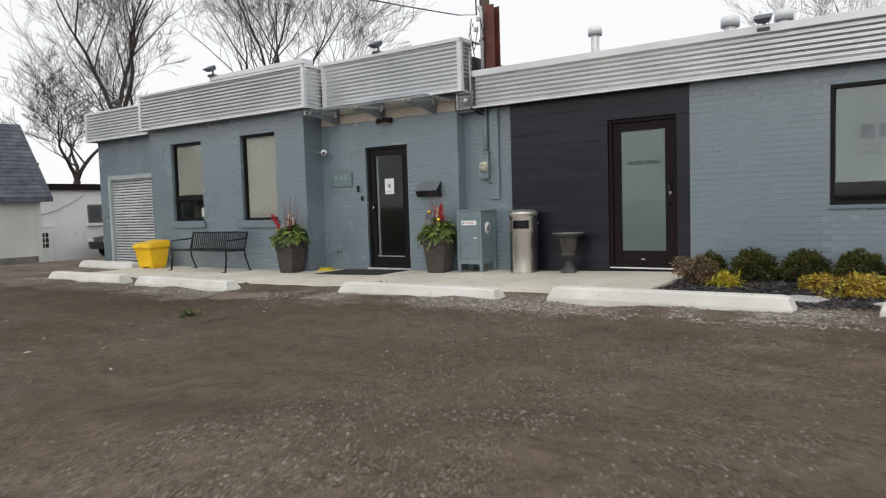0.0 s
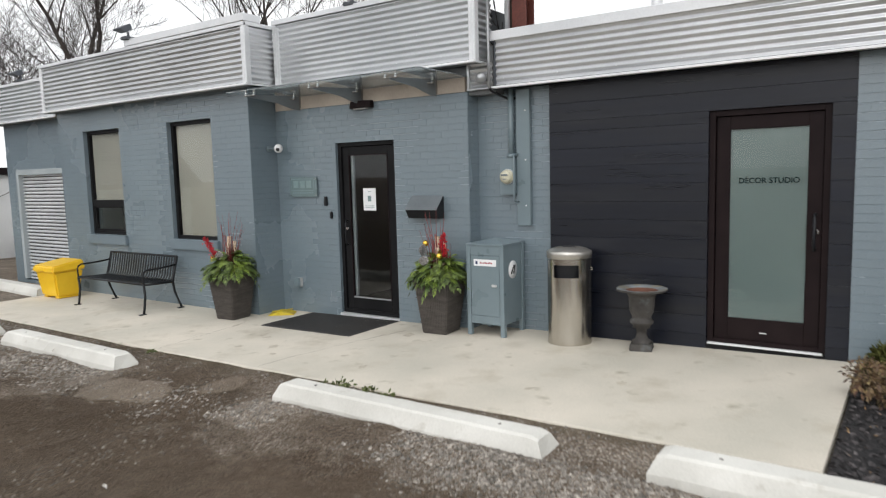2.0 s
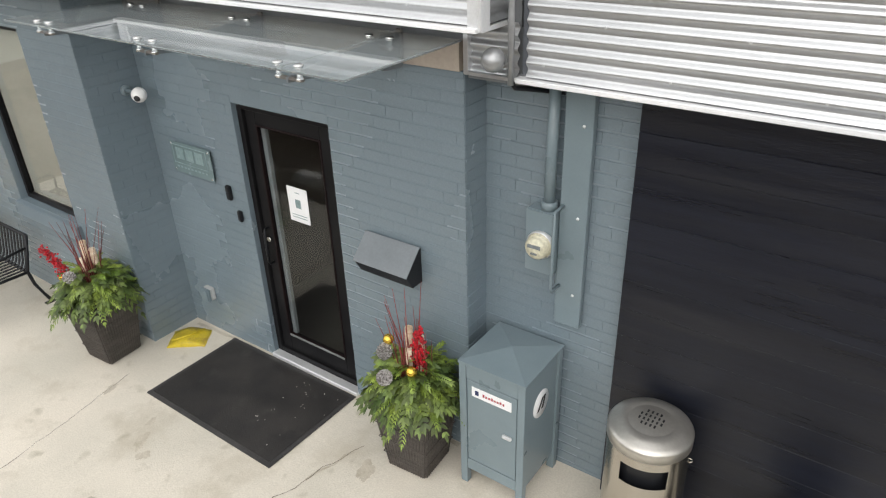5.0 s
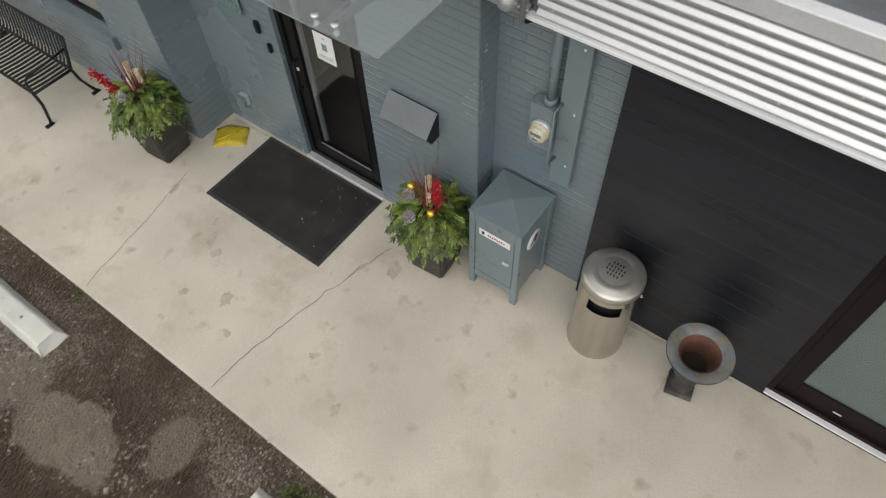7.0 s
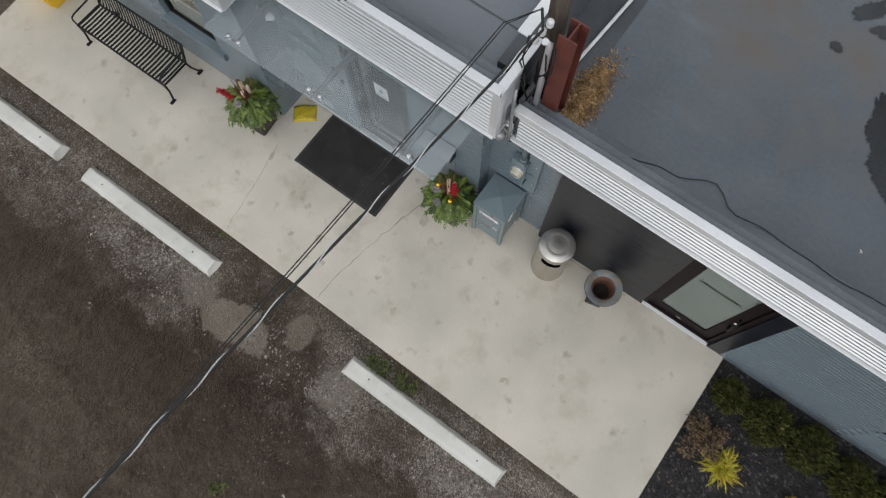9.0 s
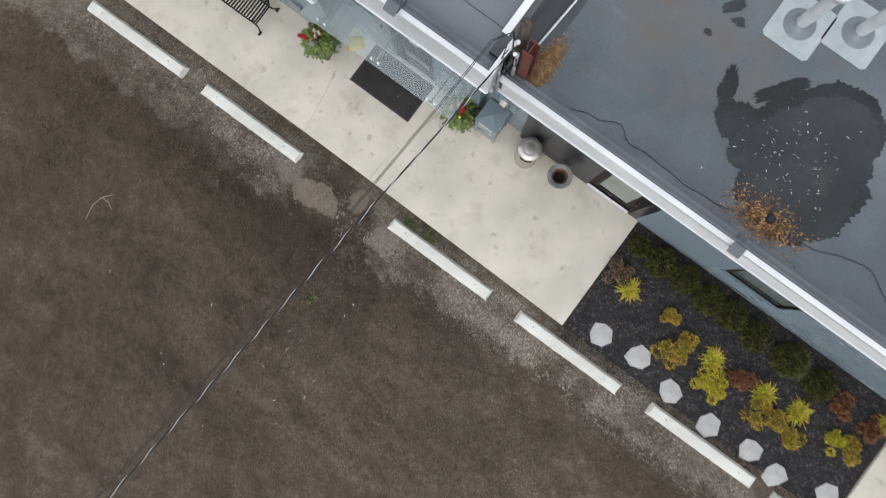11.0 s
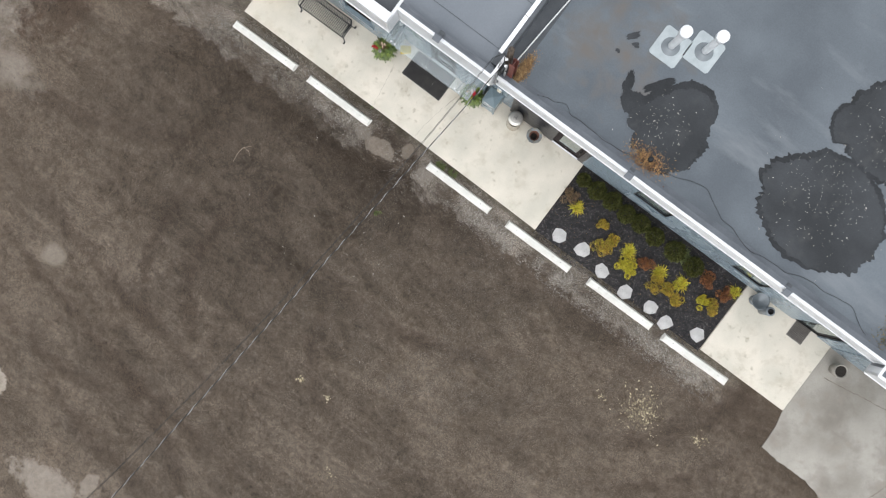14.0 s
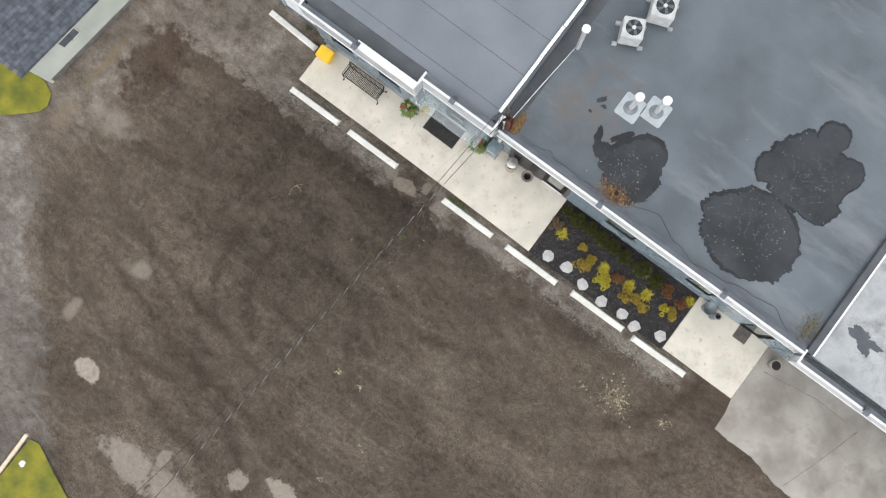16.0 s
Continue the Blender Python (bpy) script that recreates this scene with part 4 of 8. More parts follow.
front_wall("wall_east", -0.112, 9.55, 0.0, 2.71, [WIN3, WIN4, DOOR3], "slate blue painted brick wall over the planting bed", 300, lambda r: r[0])
WIN5 = (10.5, 11.3, 1.2, 2.3)
front_wall("wall_far_east", 9.55, 22.0, -0.02, 2.67, [WIN5], "slate blue painted brick wall above the apron")
bm = B()
box(bm, -14.33, -14.13, -0.34, 14, -0.15, 3.2)
box(bm, -14.33, 22, 13.8, 14, -0.15, 3.2)
box(bm, 21.8, 22, 0.2, 13.8, -0.15, 3.2)
setting("wall_back", bm, "paint", "slate blue outer walls of the building")

# charcoal boards round the studio door
dark = thing("board_cladding", "charcoal stained horizontal boards round the studio door", "cladding", (0, 0, 0), kind="structure")
z, k = 0.02, 0
while z < 2.70:
    top = min(z + 0.182, 2.708)
    spans = [(-2.92, -0.112)] if z > DOOR2[3] - 0.001 else [(-2.92, DOOR2[0]), (DOOR2[1], -0.112)]
    if z < DOOR2[3] < top:
        top = DOOR2[3]
    for a, b in spans:
        bm = B()
        box(bm, a + 0.001, b - 0.001, 0.0, 0.019, z, top - 0.0018, 0.0008)
        part("plank", bm, "black_board", dark)
    z = top
    k += 1

# ---- roofs and interior ----
bm = B()
box(bm, -13.9, -3.72, 0.05, 13.8, 3.3, 3.5)
box(bm, -6.72, -3.72, -0.25, 0.05, 3.3, 3.5)
setting("roof_west", bm, "membrane_left", "plain grey membrane roof with lapped seams")
bm = B()
box(bm, -3.72, 9.5, 0.0, 13.8, 2.75, 2.95)
setting("roof_middle", bm, "membrane", "grey membrane roof with damp patches")
bm = B()
box(bm, 9.7, 21.8, 0.0, 13.8, 2.8, 3.02)
setting("roof_east", bm, "roof_white", "pale coated flat roof with grey stains")
# lapped seams
for k, (x0, y0, x1, y1) in enumerate(((-13.5, 0.5, -3.8, 0.42), (-13.5, 2.0, -3.8, 1.9), (-13.5, 3.5, -3.8, 3.45))):
    bm = B()
    v = [bm.verts.new(p) for p in ((x0, y0, 3.504), (x1, y1, 3.504), (x1, y1 + 0.02, 3.504), (x0, y0 + 0.02, 3.504))]
    bm.faces.new(v)
    setting("roof_seam", bm, "membrane_dark", "dark lapped seam of the roof membrane")
bm = B()
box(bm, -11.68, -6.76, -0.62, 0.04, 3.3, 3.508)
box(bm, -13.9, -11.68, -0.48, 0.04, 3.3, 3.508)
box(bm, -13.9, -11.9, 0.04, 1.2, 3.5, 3.508)
setting("roof_dark_corner", bm, "membrane_dark", "darker strip and corner of the roof membrane behind the parapet")
# upstand between west and middle roof, with white flashing
bm = B()
box(bm, -3.86, -3.66, 0.0, 13.8, 2.95, 3.6)
setting("roof_upstand", bm, "membrane_dark", "dark membrane upstand between the roofs")
bm = B()
y = 0.35
rng = random.Random(3)
while y < 13.6:
    L = rng.uniform(1.1, 1.5)
    d = rng.uniform(-0.01, 0.01)
    box(bm, -3.885 + d, -3.765 + d, y, min(y + L - 0.02, 13.8), 3.6, 3.615)
    y += L
setting("roof_flashing", bm, "cap", "white metal flashing along the roof step")
bm = B()
box(bm, -3.66, -3.18, 0.3, 13.8, 2.95, 2.958)
setting("roof_gutter_strip", bm, "membrane_dark", "dark membrane strip beside the roof step")
bm = B()
box(bm, 9.46, 9.72, 0.0, 13.8, 2.7, 3.12, 0.02)
setting("roof_upstand_east", bm, "membrane_dark", "dark upstand between grey and pale roofs")
bm = B()
box(bm, 9.70, 9.76, 0.0, 13.8, 3.122, 3.135)
setting("roof_flashing_east", bm, "cap", "thin white flashing on the roof divide")

# rooms behind the glass, with the missing light put into their dark colour
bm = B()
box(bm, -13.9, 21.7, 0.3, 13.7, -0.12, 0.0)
setting("floor", bm, "inside_floor", "interior floor, coloured dark as if unlit")
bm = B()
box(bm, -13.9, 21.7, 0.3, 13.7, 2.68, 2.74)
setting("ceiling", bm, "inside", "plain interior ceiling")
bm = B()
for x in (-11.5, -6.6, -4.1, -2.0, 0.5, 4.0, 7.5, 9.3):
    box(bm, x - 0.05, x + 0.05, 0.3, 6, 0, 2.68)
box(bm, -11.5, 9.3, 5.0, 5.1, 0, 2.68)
setting("wall_inside", bm, "inside", "unseen partition walls, coloured dark as if unlit")
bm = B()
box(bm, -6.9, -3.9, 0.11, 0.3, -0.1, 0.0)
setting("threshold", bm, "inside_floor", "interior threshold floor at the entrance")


# ---- corrugated fascias ----
PITCH, DEEP = 0.0677, 0.0115


def ribbed(bm, o, u, n, length, z0, z1, pitch=PITCH):
    """A horizontally ribbed sheet of steel."""
    o, u, n = Vector(o), Vector(u), Vector(n)
    k = int((z1 - z0) / pitch * 8)
    rows = []
    for i in range(k + 1):
        z = z0 + (z1 - z0) * i / k
        d = DEEP * math.cos((z - z0) / pitch * math.tau)
        rows.append([bm.verts.new(o + u * a + n * d + Vector((0, 0, z))) for a in (0, length)])
    for r, s in zip(rows, rows[1:]):
        f = bm.faces.new((r[0], r[1], s[1], s[0]))
        f.smooth = True


def screws(bm, o, u, n, length, z0, z1, gap=0.62):
    o, u, n = Vector(o), Vector(u), Vector(n)
    for row, z in enumerate((z0 + PITCH * 1, z0 + PITCH * (int((z1 - z0) / PITCH) // 2), z1 - PITCH * 1.0)):
        a = 0.15 + 0.3 * (row % 2)
        while a < length - 0.05:
            c = o + u * a + Vector((0, 0, z)) + n * (DEEP + 0.001)
            s = 0.007
            ring = [bm.verts.new(c + u * s * math.cos(q * math.tau / 6) + Vector((0, 0, s * math.sin(q * math.tau / 6)))) for q in range(6)]
            tip = [bm.verts.new(v.co + n * 0.005) for v in ring]
            bm.faces.new(tip)
            for q in range(6):
                bm.faces.new((ring[q], ring[(q + 1) % 6], tip[(q + 1) % 6], tip[q]))
            a += gap


def fascia(name, x0, x1, y, z0, z1, back, label, right=None, left=None, cap_in=0.062, plain_left=False, joints=(), skirt=0.036):
    """Parapet fascia: ribbed sheets in front, optional ribbed ends, trims, coping, soffit, dark upstand behind."""
    root = thing(name, label, "fascia", kind="structure")
    seams = [x0 + 0.05, *joints, x1 - 0.05]
    for a, b in zip(seams, seams[1:]):
        bm = B()
        ribbed(bm, (a, y, 0), (1, 0, 0), (0, -1, 0), b - a, z0 + 0.02, z1 - 0.01)
        part("ribbed_sheet", bm, "galv", root)
    bm = B()
    screws(bm, (x0, y, 0), (1, 0, 0), (0, -1, 0), x1 - x0, z0 + 0.02, z1 - 0.01)
    part("screws", bm, "galv_trim", root, kind="stuff")
    bm = B()
    box(bm, x0, x1, y - DEEP - 0.03, y + 0.02, z0 - 0.012, z0 + 0.012, 0.003)
    part("drip_edge", bm, "cap", root)
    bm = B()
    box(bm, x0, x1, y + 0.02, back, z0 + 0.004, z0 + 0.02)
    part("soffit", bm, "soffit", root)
    bm = B()
    box(bm, x0 + 0.015, x1 - 0.015, y + 0.02, y + 0.12, z0 + 0.02, z1 - 0.004)
    box(bm, x0 + 0.015, x1 - 0.015, y + 0.12, y + cap_in + 0.16, z0 + 0.02, z1 - 0.05)
    part("upstand", bm, "membrane_mid", root)
    cap = B()
    box(cap, x0 - 0.012, x1 + 0.012, y - 0.022, y + cap_in, z1 - 0.002, z1 + 0.012, 0.003)
    box(cap, x0 - 0.012, x1 + 0.012, y - 0.026, y - 0.014, z1 - skirt, z1 + 0.010, 0.003)
    part("coping", cap, "coping", root)
    for x, end, sign in ((x1, right, 1), (x0, left, -1)):
        if plain_left and sign < 0:
            continue
        bm = B()
        box(bm, min(x, x - sign * 0.06), max(x, x - sign * 0.06), y - DEEP - 0.008, y + 0.01, z0 - 0.006, z1 - skirt - 0.001, 0.003)
        part("corner_trim", bm, "galv_trim", root)
        if end:
            bm = B()
            ribbed(bm, (x, y + 0.05, 0), (0, 1, 0), (sign, 0, 0), end - y - 0.05, z0 + 0.02, z1 - 0.01)
            part("ribbed_sheet", bm, "galv", root)
            bm = B()
            box(bm, min(x, x + sign * (DEEP + 0.008)), max(x, x + sign * (DEEP + 0.008)), y - DEEP - 0.008, y + 0.06, z0 - 0.006, z1 - skirt - 0.001, 0.003)
            part("corner_trim", bm, "galv_trim", root)
            bm = B()
            box(bm, min(x, x + sign * 0.02), max(x, x + sign * 0.02), y - 0.01, end, z0 - 0.012, z0 + 0.012, 0.003)
            part("drip_edge", bm, "galv_trim", root)
            bm = B()
            box(bm, min(x - sign * cap_in, x + sign * 0.022), max(x - sign * cap_in, x + sign * 0.022), y + cap_in + 0.001, end + 0.3, z1 - 0.002, z1 + 0.012, 0.003)
            box(bm, min(x + sign * 0.014, x + sign * 0.026), max(x + sign * 0.014, x + sign * 0.026), y + 0.002, end, z1 - skirt, z1 + 0.010)
            part("coping", bm, "coping", root)
    return root


fascia("fascia_garage", -14.38, -11.80, -0.6, 2.95, 3.62, -0.35, "galvanised ribbed steel fascia over the shutter", left=0.5)
fascia("fascia_windows", -11.78, -6.68, -0.82, 2.99, 3.745, -0.6, "galvanised ribbed steel fascia over the windows", right=-0.36, left=-0.6, joints=(-9.27,))
bm = B()
box(bm, -9.27, -6.66, -0.85, -0.57, 3.762, 3.855, 0.004)
setting("fascia_raised_coping", bm, "coping", "raised white metal coping on the window fascia")
fascia("fascia_entry", -6.65, -3.60, -0.37, 2.978, 3.812, -0.13, "galvanised ribbed steel fascia over the entrance", right=-0.02, skirt=0.05)
fascia("fascia_east", -3.515, 9.36, -0.155, 2.71, 3.29, 0.0, "long galvanised ribbed steel fascia with white coping", plain_left=True, joints=(-0.5, 2.6, 5.7, 8.0), skirt=0.088)
fascia("fascia_far_east", 9.40, 22.0, -0.50, 2.55, 3.16, -0.02, "galvanised ribbed steel fascia above the apron", left=-0.25, joints=(12.5, 15.6, 18.7))
bm = B()
box(bm, -6.64, -6.55, -0.385, -0.31, 3.01, 3.72, 0.004)
setting("corner_trim", bm, "galv_trim", "galvanised inner corner trim of the fascia")
bm = B()
box(bm, -6.92, -3.87, -0.155, -0.10, 2.70, 2.86, 0.002)
setting("trim_band", bm, "beige", "beige primed band above the entrance wall")
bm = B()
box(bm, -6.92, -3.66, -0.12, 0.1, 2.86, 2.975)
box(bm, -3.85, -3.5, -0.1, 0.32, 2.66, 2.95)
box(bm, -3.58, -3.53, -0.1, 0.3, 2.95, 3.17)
setting("trim_blocking", bm, "soffit", "grey blocking under the entrance fascia")
bm = B()
ribbed(bm, (-3.80, -0.15, 0), (1, 0, 0), (0, -1, 0), 0.285, 2.72, 2.985)
box(bm, -3.825, -3.795, -0.185, -0.10, 2.70, 2.985, 0.003)
box(bm, -3.795, -3.515, -0.185, -0.10, 2.70, 2.72, 0.003)
setting("fascia_stub", bm, "galv", "short galvanised ribbed infill beside the entrance fascia")
# low cant of membrane behind the coping
bm = B()
v = [bm.verts.new(p) for p in ((-3.5, -0.02, 3.15), (9.4, -0.02, 3.15), (9.4, 0.30, 2.955), (-3.5, 0.30, 2.955))]
bm.faces.new(v)
setting("roof_cant", bm, "membrane_mid", "grey membrane cant behind the coping")


# ---- windows and doors ----
def ring_frame(bm, x0, x1, z0, z1, y0, y1, wide, bevel=0.003, bottom=None):
    """A frame of stiles and rails standing in the plane of a wall."""
    bt = bottom or wide
    box(bm, x0, x0 + wide, y0, y1, z0, z1, bevel)
    box(bm, x1 - wide, x1, y0, y1, z0, z1, bevel)
    box(bm, x0 + wide, x1 - wide, y0, y1, z1 - wide, z1, bevel)
    box(bm, x0 + wide, x1 - wide, y0, y1, z0, z0 + bt, bevel)


def pane(x0, x1, y, z0, z1, parent, label="", material="glass", name="pane"):
    bm = B()
    box(bm, x0, x1, y, y + 0.008, z0, z1)
    ob = part(name, bm, material, parent, label)
    ob.visible_shadow = False
    return ob


def blind_window(name, rect, y, label, bar=None):
    x0, x1, z0, z1 = rect
    root = thing(name, label, "window", kind="structure")
    bm = B()
    ring_frame(bm, x0, x1, z0, z1, y + 0.065, y + 0.145, 0.05)
    part("window_frame", bm, "frame_black", root, "black aluminium frame")
    if bar:
        bm = B()
        box(bm, x0 + 0.05, x1 - 0.05, y + 0.06, y + 0.14, bar - 0.05, bar + 0.05, 0.003)
        part("transom", bm, "frame_black", root)
        bm = B()
        ring_frame(bm, x0 + 0.055, x1 - 0.055, z0 + 0.055, bar - 0.05, y + 0.075, y + 0.0955, 0.03)
        part("opening_sash", bm, "frame_black", root)
        pane(x0 + 0.05, x1 - 0.05, y + 0.095, bar + 0.04, z1 - 0.05, root)
        pane(x0 + 0.08, x1 - 0.08, y + 0.095, z0 + 0.08, bar - 0.07, root)
        low = bar + 0.02
    else:
        pane(x0 + 0.05, x1 - 0.05, y + 0.095, z0 + 0.05, z1 - 0.05, root)
        low = z0 + 0.05
    bm = B()
    box(bm, x0 + 0.06, x1 - 0.06, y + 0.12, y + 0.124, low, z1 - 0.055)
    tube(bm, [(x0 + 0.06, y + 0.122, low), (x1 - 0.06, y + 0.122, low)], 0.012)
    part("roller_blind", bm, "blind", root, "beige roller blind drawn down")
    bm = B()
    box(bm, x0 - 0.03, x1 + 0.06, y - 0.055, y + 0.065, z0 - 0.15, z0 - 0.002, 0.008, 2)
    part("window_sill", bm, "sill", root, "slate blue painted brick sill")
    return root


blind_window("window_1", WIN1, -0.6, "black framed window with beige blind above an opening sash", 1.475)
blind_window("window_2", WIN2, -0.6, "tall black framed window with beige blind down")
# pale blocks added behind the lower sash, for the pale reflection there
bm = B()
box(bm, -10.77, -10.07, -0.34, 0.2, 0.7, 0.75)
box(bm, -10.47, -10.17, -0.3, -0.1, 0.75, 1.25, 0.01)
setting("window_pale_blocks", bm, "white", "pale blocks added behind the sash for its reflection")


def film_window(name, rect, y, label):
    x0, x1, z0, z1 = rect
    root = thing(name, label, "window", kind="structure")
    bm = B()
    ring_frame(bm, x0, x1, z0, z1, y + 0.0, y + 0.08, 0.05)
    part("window_frame", bm, "frame_black", root, "black aluminium frame")
    bm = B()
    box(bm, x0 - 0.02, x1 + 0.02, y - 0.03, y - 0.006, z0 - 0.05, z0 - 0.002, 0.003)
    part("window_sill", bm, "sill", root)
    pane(x0 + 0.045, x1 - 0.045, y + 0.02, z0 + 0.045, z1 - 0.045, root)
    bm = B()
    box(bm, x0 + 0.06, x1 - 0.06, y + 0.031, y + 0.033, z0 + 0.28, z1 - 0.06)
    part("film", bm, "frost_pale", root, "frosted film with a grey mark")
    # the mark is kept to plain bars in a thin border
    cx = (x0 + x1) / 2
    bm = B()
    ring_frame(bm, cx - 0.32, cx + 0.32, 1.7, 2.05, y + 0.0165, y + 0.0195, 0.008, 0)
    for k in range(3):
        box(bm, cx - 0.27 + k * 0.19, cx - 0.27 + k * 0.19 + 0.15, y + 0.0165, y + 0.0195, 1.79, 1.96)
    for k in range(13):
        box(bm, cx - 0.32 + k * 0.05, cx - 0.32 + k * 0.05 + 0.03, y + 0.0165, y + 0.0195, 1.6, 1.63)
    part("window_lettering", bm, "ink_grey", root, "grey bars of a shop mark")
    return root


film_window("window_3", WIN3, 0.0, "black framed window with frosted film and grey mark")
film_window("window_4", WIN4, 0.0, "black framed window with frosted film and grey mark")
film_window("window_5", WIN5, -0.02, "small black framed window above the apron")


def text_mesh(name, words, size, material, parent, at, wide, label=""):
    cu = bpy.data.curves.new(name, "FONT")
    cu.body, cu.size, cu.align_x, cu.extrude = words, size, "CENTER", 0.0004
    cu.offset = size * 0.02
    tmp = bpy.data.objects.new(name, cu)
    scene.collection.objects.link(tmp)
    bpy.context.view_layer.update()
    me = bpy.data.meshes.new_from_object(tmp.evaluated_get(bpy.context.evaluated_depsgraph_get()))
    bpy.data.objects.remove(tmp)
    me.materials.clear()
    me.materials.append(M[material])
    ob = new(name, me)
    ob.matrix_basis = pose(*at, 90, 0, 0) @ Matrix.Scale(wide / max(0.01, ob.dimensions.x), 4)
    ob.parent = parent
    return tagged(ob, label)


def pull(bm, x, y, z0, z1, r=0.012, out=0.05):
    tube(bm, [(x, y, z0), (x, y - out * 0.7, z0), (x, y - out, z0 + 0.03), (x, y - out, z1 - 0.03), (x, y - out * 0.7, z1), (x, y, z1)], r, 8)


# entrance door
x0, x1, z0, z1 = DOOR1
root = thing("door_1", "black framed glass entrance door, closed", "door", kind="structure")
bm = B()
ring_frame(bm, x0, x1, 0.03, z1, -0.10, 0.0, 0.05)
part("door_frame", bm, "frame_black", root)
bm = B()
ring_frame(bm, x0 + 0.055, x1 - 0.055, 0.045, z1 - 0.055, -0.075, -0.03, 0.105, 0.003, 0.2)
leaf = part("door_leaf", bm, "frame_black", root)
pane(x0 + 0.15, x1 - 0.15, -0.056, 0.24, z1 - 0.15, root, "clear glass with dim reflections")
bm = B()
ring_frame(bm, x0 + 0.155, x1 - 0.155, 0.24, z1 - 0.155, -0.082, -0.06, 0.012, 0)
part("glazing_bead", bm, "frame_brown", root)
# pale strip added behind the glass, standing in for its reflecting edge
bm = B()
box(bm, x0 + 0.168, x0 + 0.212, -0.045, -0.012, 0.24, z1 - 0.16, 0.003)
part("bright_strip", bm, "lid_metal", root, "pale strip added for the reflecting edge of the glass")
bm = B()
box(bm, x0 + 0.168, x1 - 0.168, -0.084, -0.0825, 0.232, 0.252)
part("bottom_bead", bm, "cast_alu", root, "pale metal bead under the glass")
bm = B()
pull(bm, x0 + 0.105, -0.075, 0.92, 1.23, 0.011)
part("door_handle", bm, "black_metal", root, "black tubular pull handle")
bm = B()
tube(bm, [(x0 + 0.105, -0.075, 1.13), (x0 + 0.105, -0.092, 1.13)], 0.02, 14)
part("lock_cylinder", bm, "chrome", root)
bm = B()
box(bm, x0 - 0.01, x1 + 0.01, -0.17, 0.1, -0.01, 0.03, 0.006)
part("sill", bm, "galv_trim", root, "bright metal threshold")
bm = B()
box(bm, -5.493, -5.288, -0.062, -0.0585, 1.365, 1.645)
notice = part("notice", bm, "paper", root, "white paper notice taped inside")
bm = B()
for z, w in ((1.60, 0.05), (1.42, 0.15), (1.40, 0.15)):
    box(bm, -5.39 - w / 2, -5.39 + w / 2, -0.0635, -0.0625, z, z + 0.006)
box(bm, -5.418, -5.363, -0.0635, -0.0625, 1.48, 1.55, 0.0)
part("notice_text", bm, "ink_pale", notice)

# studio door
x0, x1, z0, z1 = DOOR2
z1 -= 0.08
root = thing("door_2", "dark bronze studio door with frosted glass, closed", "door", (0, 0, 0.08), kind="structure")
bm = B()
ring_frame(bm, x0, x1, 0.04, z1, 0.03, 0.13, 0.055)
part("door_frame", bm, "frame_brown", root)
bm = B()
ring_frame(bm, x0 + 0.06, x1 - 0.06, 0.09, z1 - 0.06, 0.06, 0.105, 0.12, 0.003, 0.21)
part("door_leaf", bm, "frame_brown", root)
pane(x0 + 0.175, x1 - 0.175, 0.075, 0.29, z1 - 0.175, root)
bm = B()
box(bm, x0 + 0.178, x1 - 0.178, 0.0835, 0.0865, 0.295, z1 - 0.178)
part("film", bm, "frost", root, "frosted film behind the glass")
text_mesh("lettering", "DÉCOR STUDIO", 0.105, "ink_teal", root, ((x0 + x1) / 2 + 0.005, 0.0744, 1.56), 0.505, "dark green capital lettering")
bm = B()
pull(bm, x1 - 0.11, 0.06, 0.97, 1.28, 0.014, 0.09)
part("door_handle", bm, "black_metal", root, "black tubular pull handle")
bm = B()
tube(bm, [(x1 - 0.10, 0.06, 1.13), (x1 - 0.10, 0.042, 1.13)], 0.022, 14)
part("lock_cylinder", bm, "chrome", root)
bm = B()
box(bm, x0 + 0.46, x0 + 0.52, 0.055, 0.062, 0.17, 0.18)
part("door_label", bm, "white", root)
bm = B()
box(bm, x0, x1, 0.0, 0.1, -0.01, 0.038, 0.004)
part("kick_plate", bm, "frame_black", root)
bm = B()
box(bm, x0 + 0.01, x1 - 0.02, -0.015, 0.055, 0.04, 0.056, 0.004)
part("sill", bm, "cap", root, "bright metal threshold")

# far door by the second pad
x0, x1, z0, z1 = DOOR3
z1 -= 0.12
root = thing("door_3", "black framed glass door by the second pad", "door", (0, 0, 0.12), kind="structure")
bm = B()
ring_frame(bm, x0, x1, 0.0, z1, 0.03, 0.12, 0.06)
part("door_frame", bm, "frame_black", root)
bm = B()
ring_frame(bm, x0 + 0.06, x1 - 0.06, 0.03, z1 - 0.06, 0.05, 0.09, 0.1, 0.003, 0.2)
part("door_leaf", bm, "frame_black", root)
pane(x0 + 0.155, x1 - 0.155, 0.06, 0.22, z1 - 0.155, root)
bm = B()
box(bm, x0 + 0.157, x1 - 0.157, 0.071, 0.075, 0.22, z1 - 0.157)
part("film", bm, "frost", root, "frosted film behind the glass")
bm = B()
pull(bm, x0 + 0.11, 0.05, 0.95, 1.25)
part("door_handle", bm, "black_metal", root)

# shutter
x0, x1, z0, z1 = GAR
root = thing("door_4", "white ribbed steel shutter, closed, in a grey frame", "shutter", kind="structure")
bm = B()
DEEP = 0.023
ribbed(bm, (x0 + 0.09, -0.285, 0), (1, 0, 0), (0, -1, 0), x1 - x0 - 0.09, 0.0, z1 - 0.1, 0.066)
DEEP = 0.0115
part("ribbed_curtain", bm, "coping", root, "pale ribbed steel curtain")
bm = B()
box(bm, x0, x0 + 0.09, -0.375, -0.24, 0, z1, 0.004)
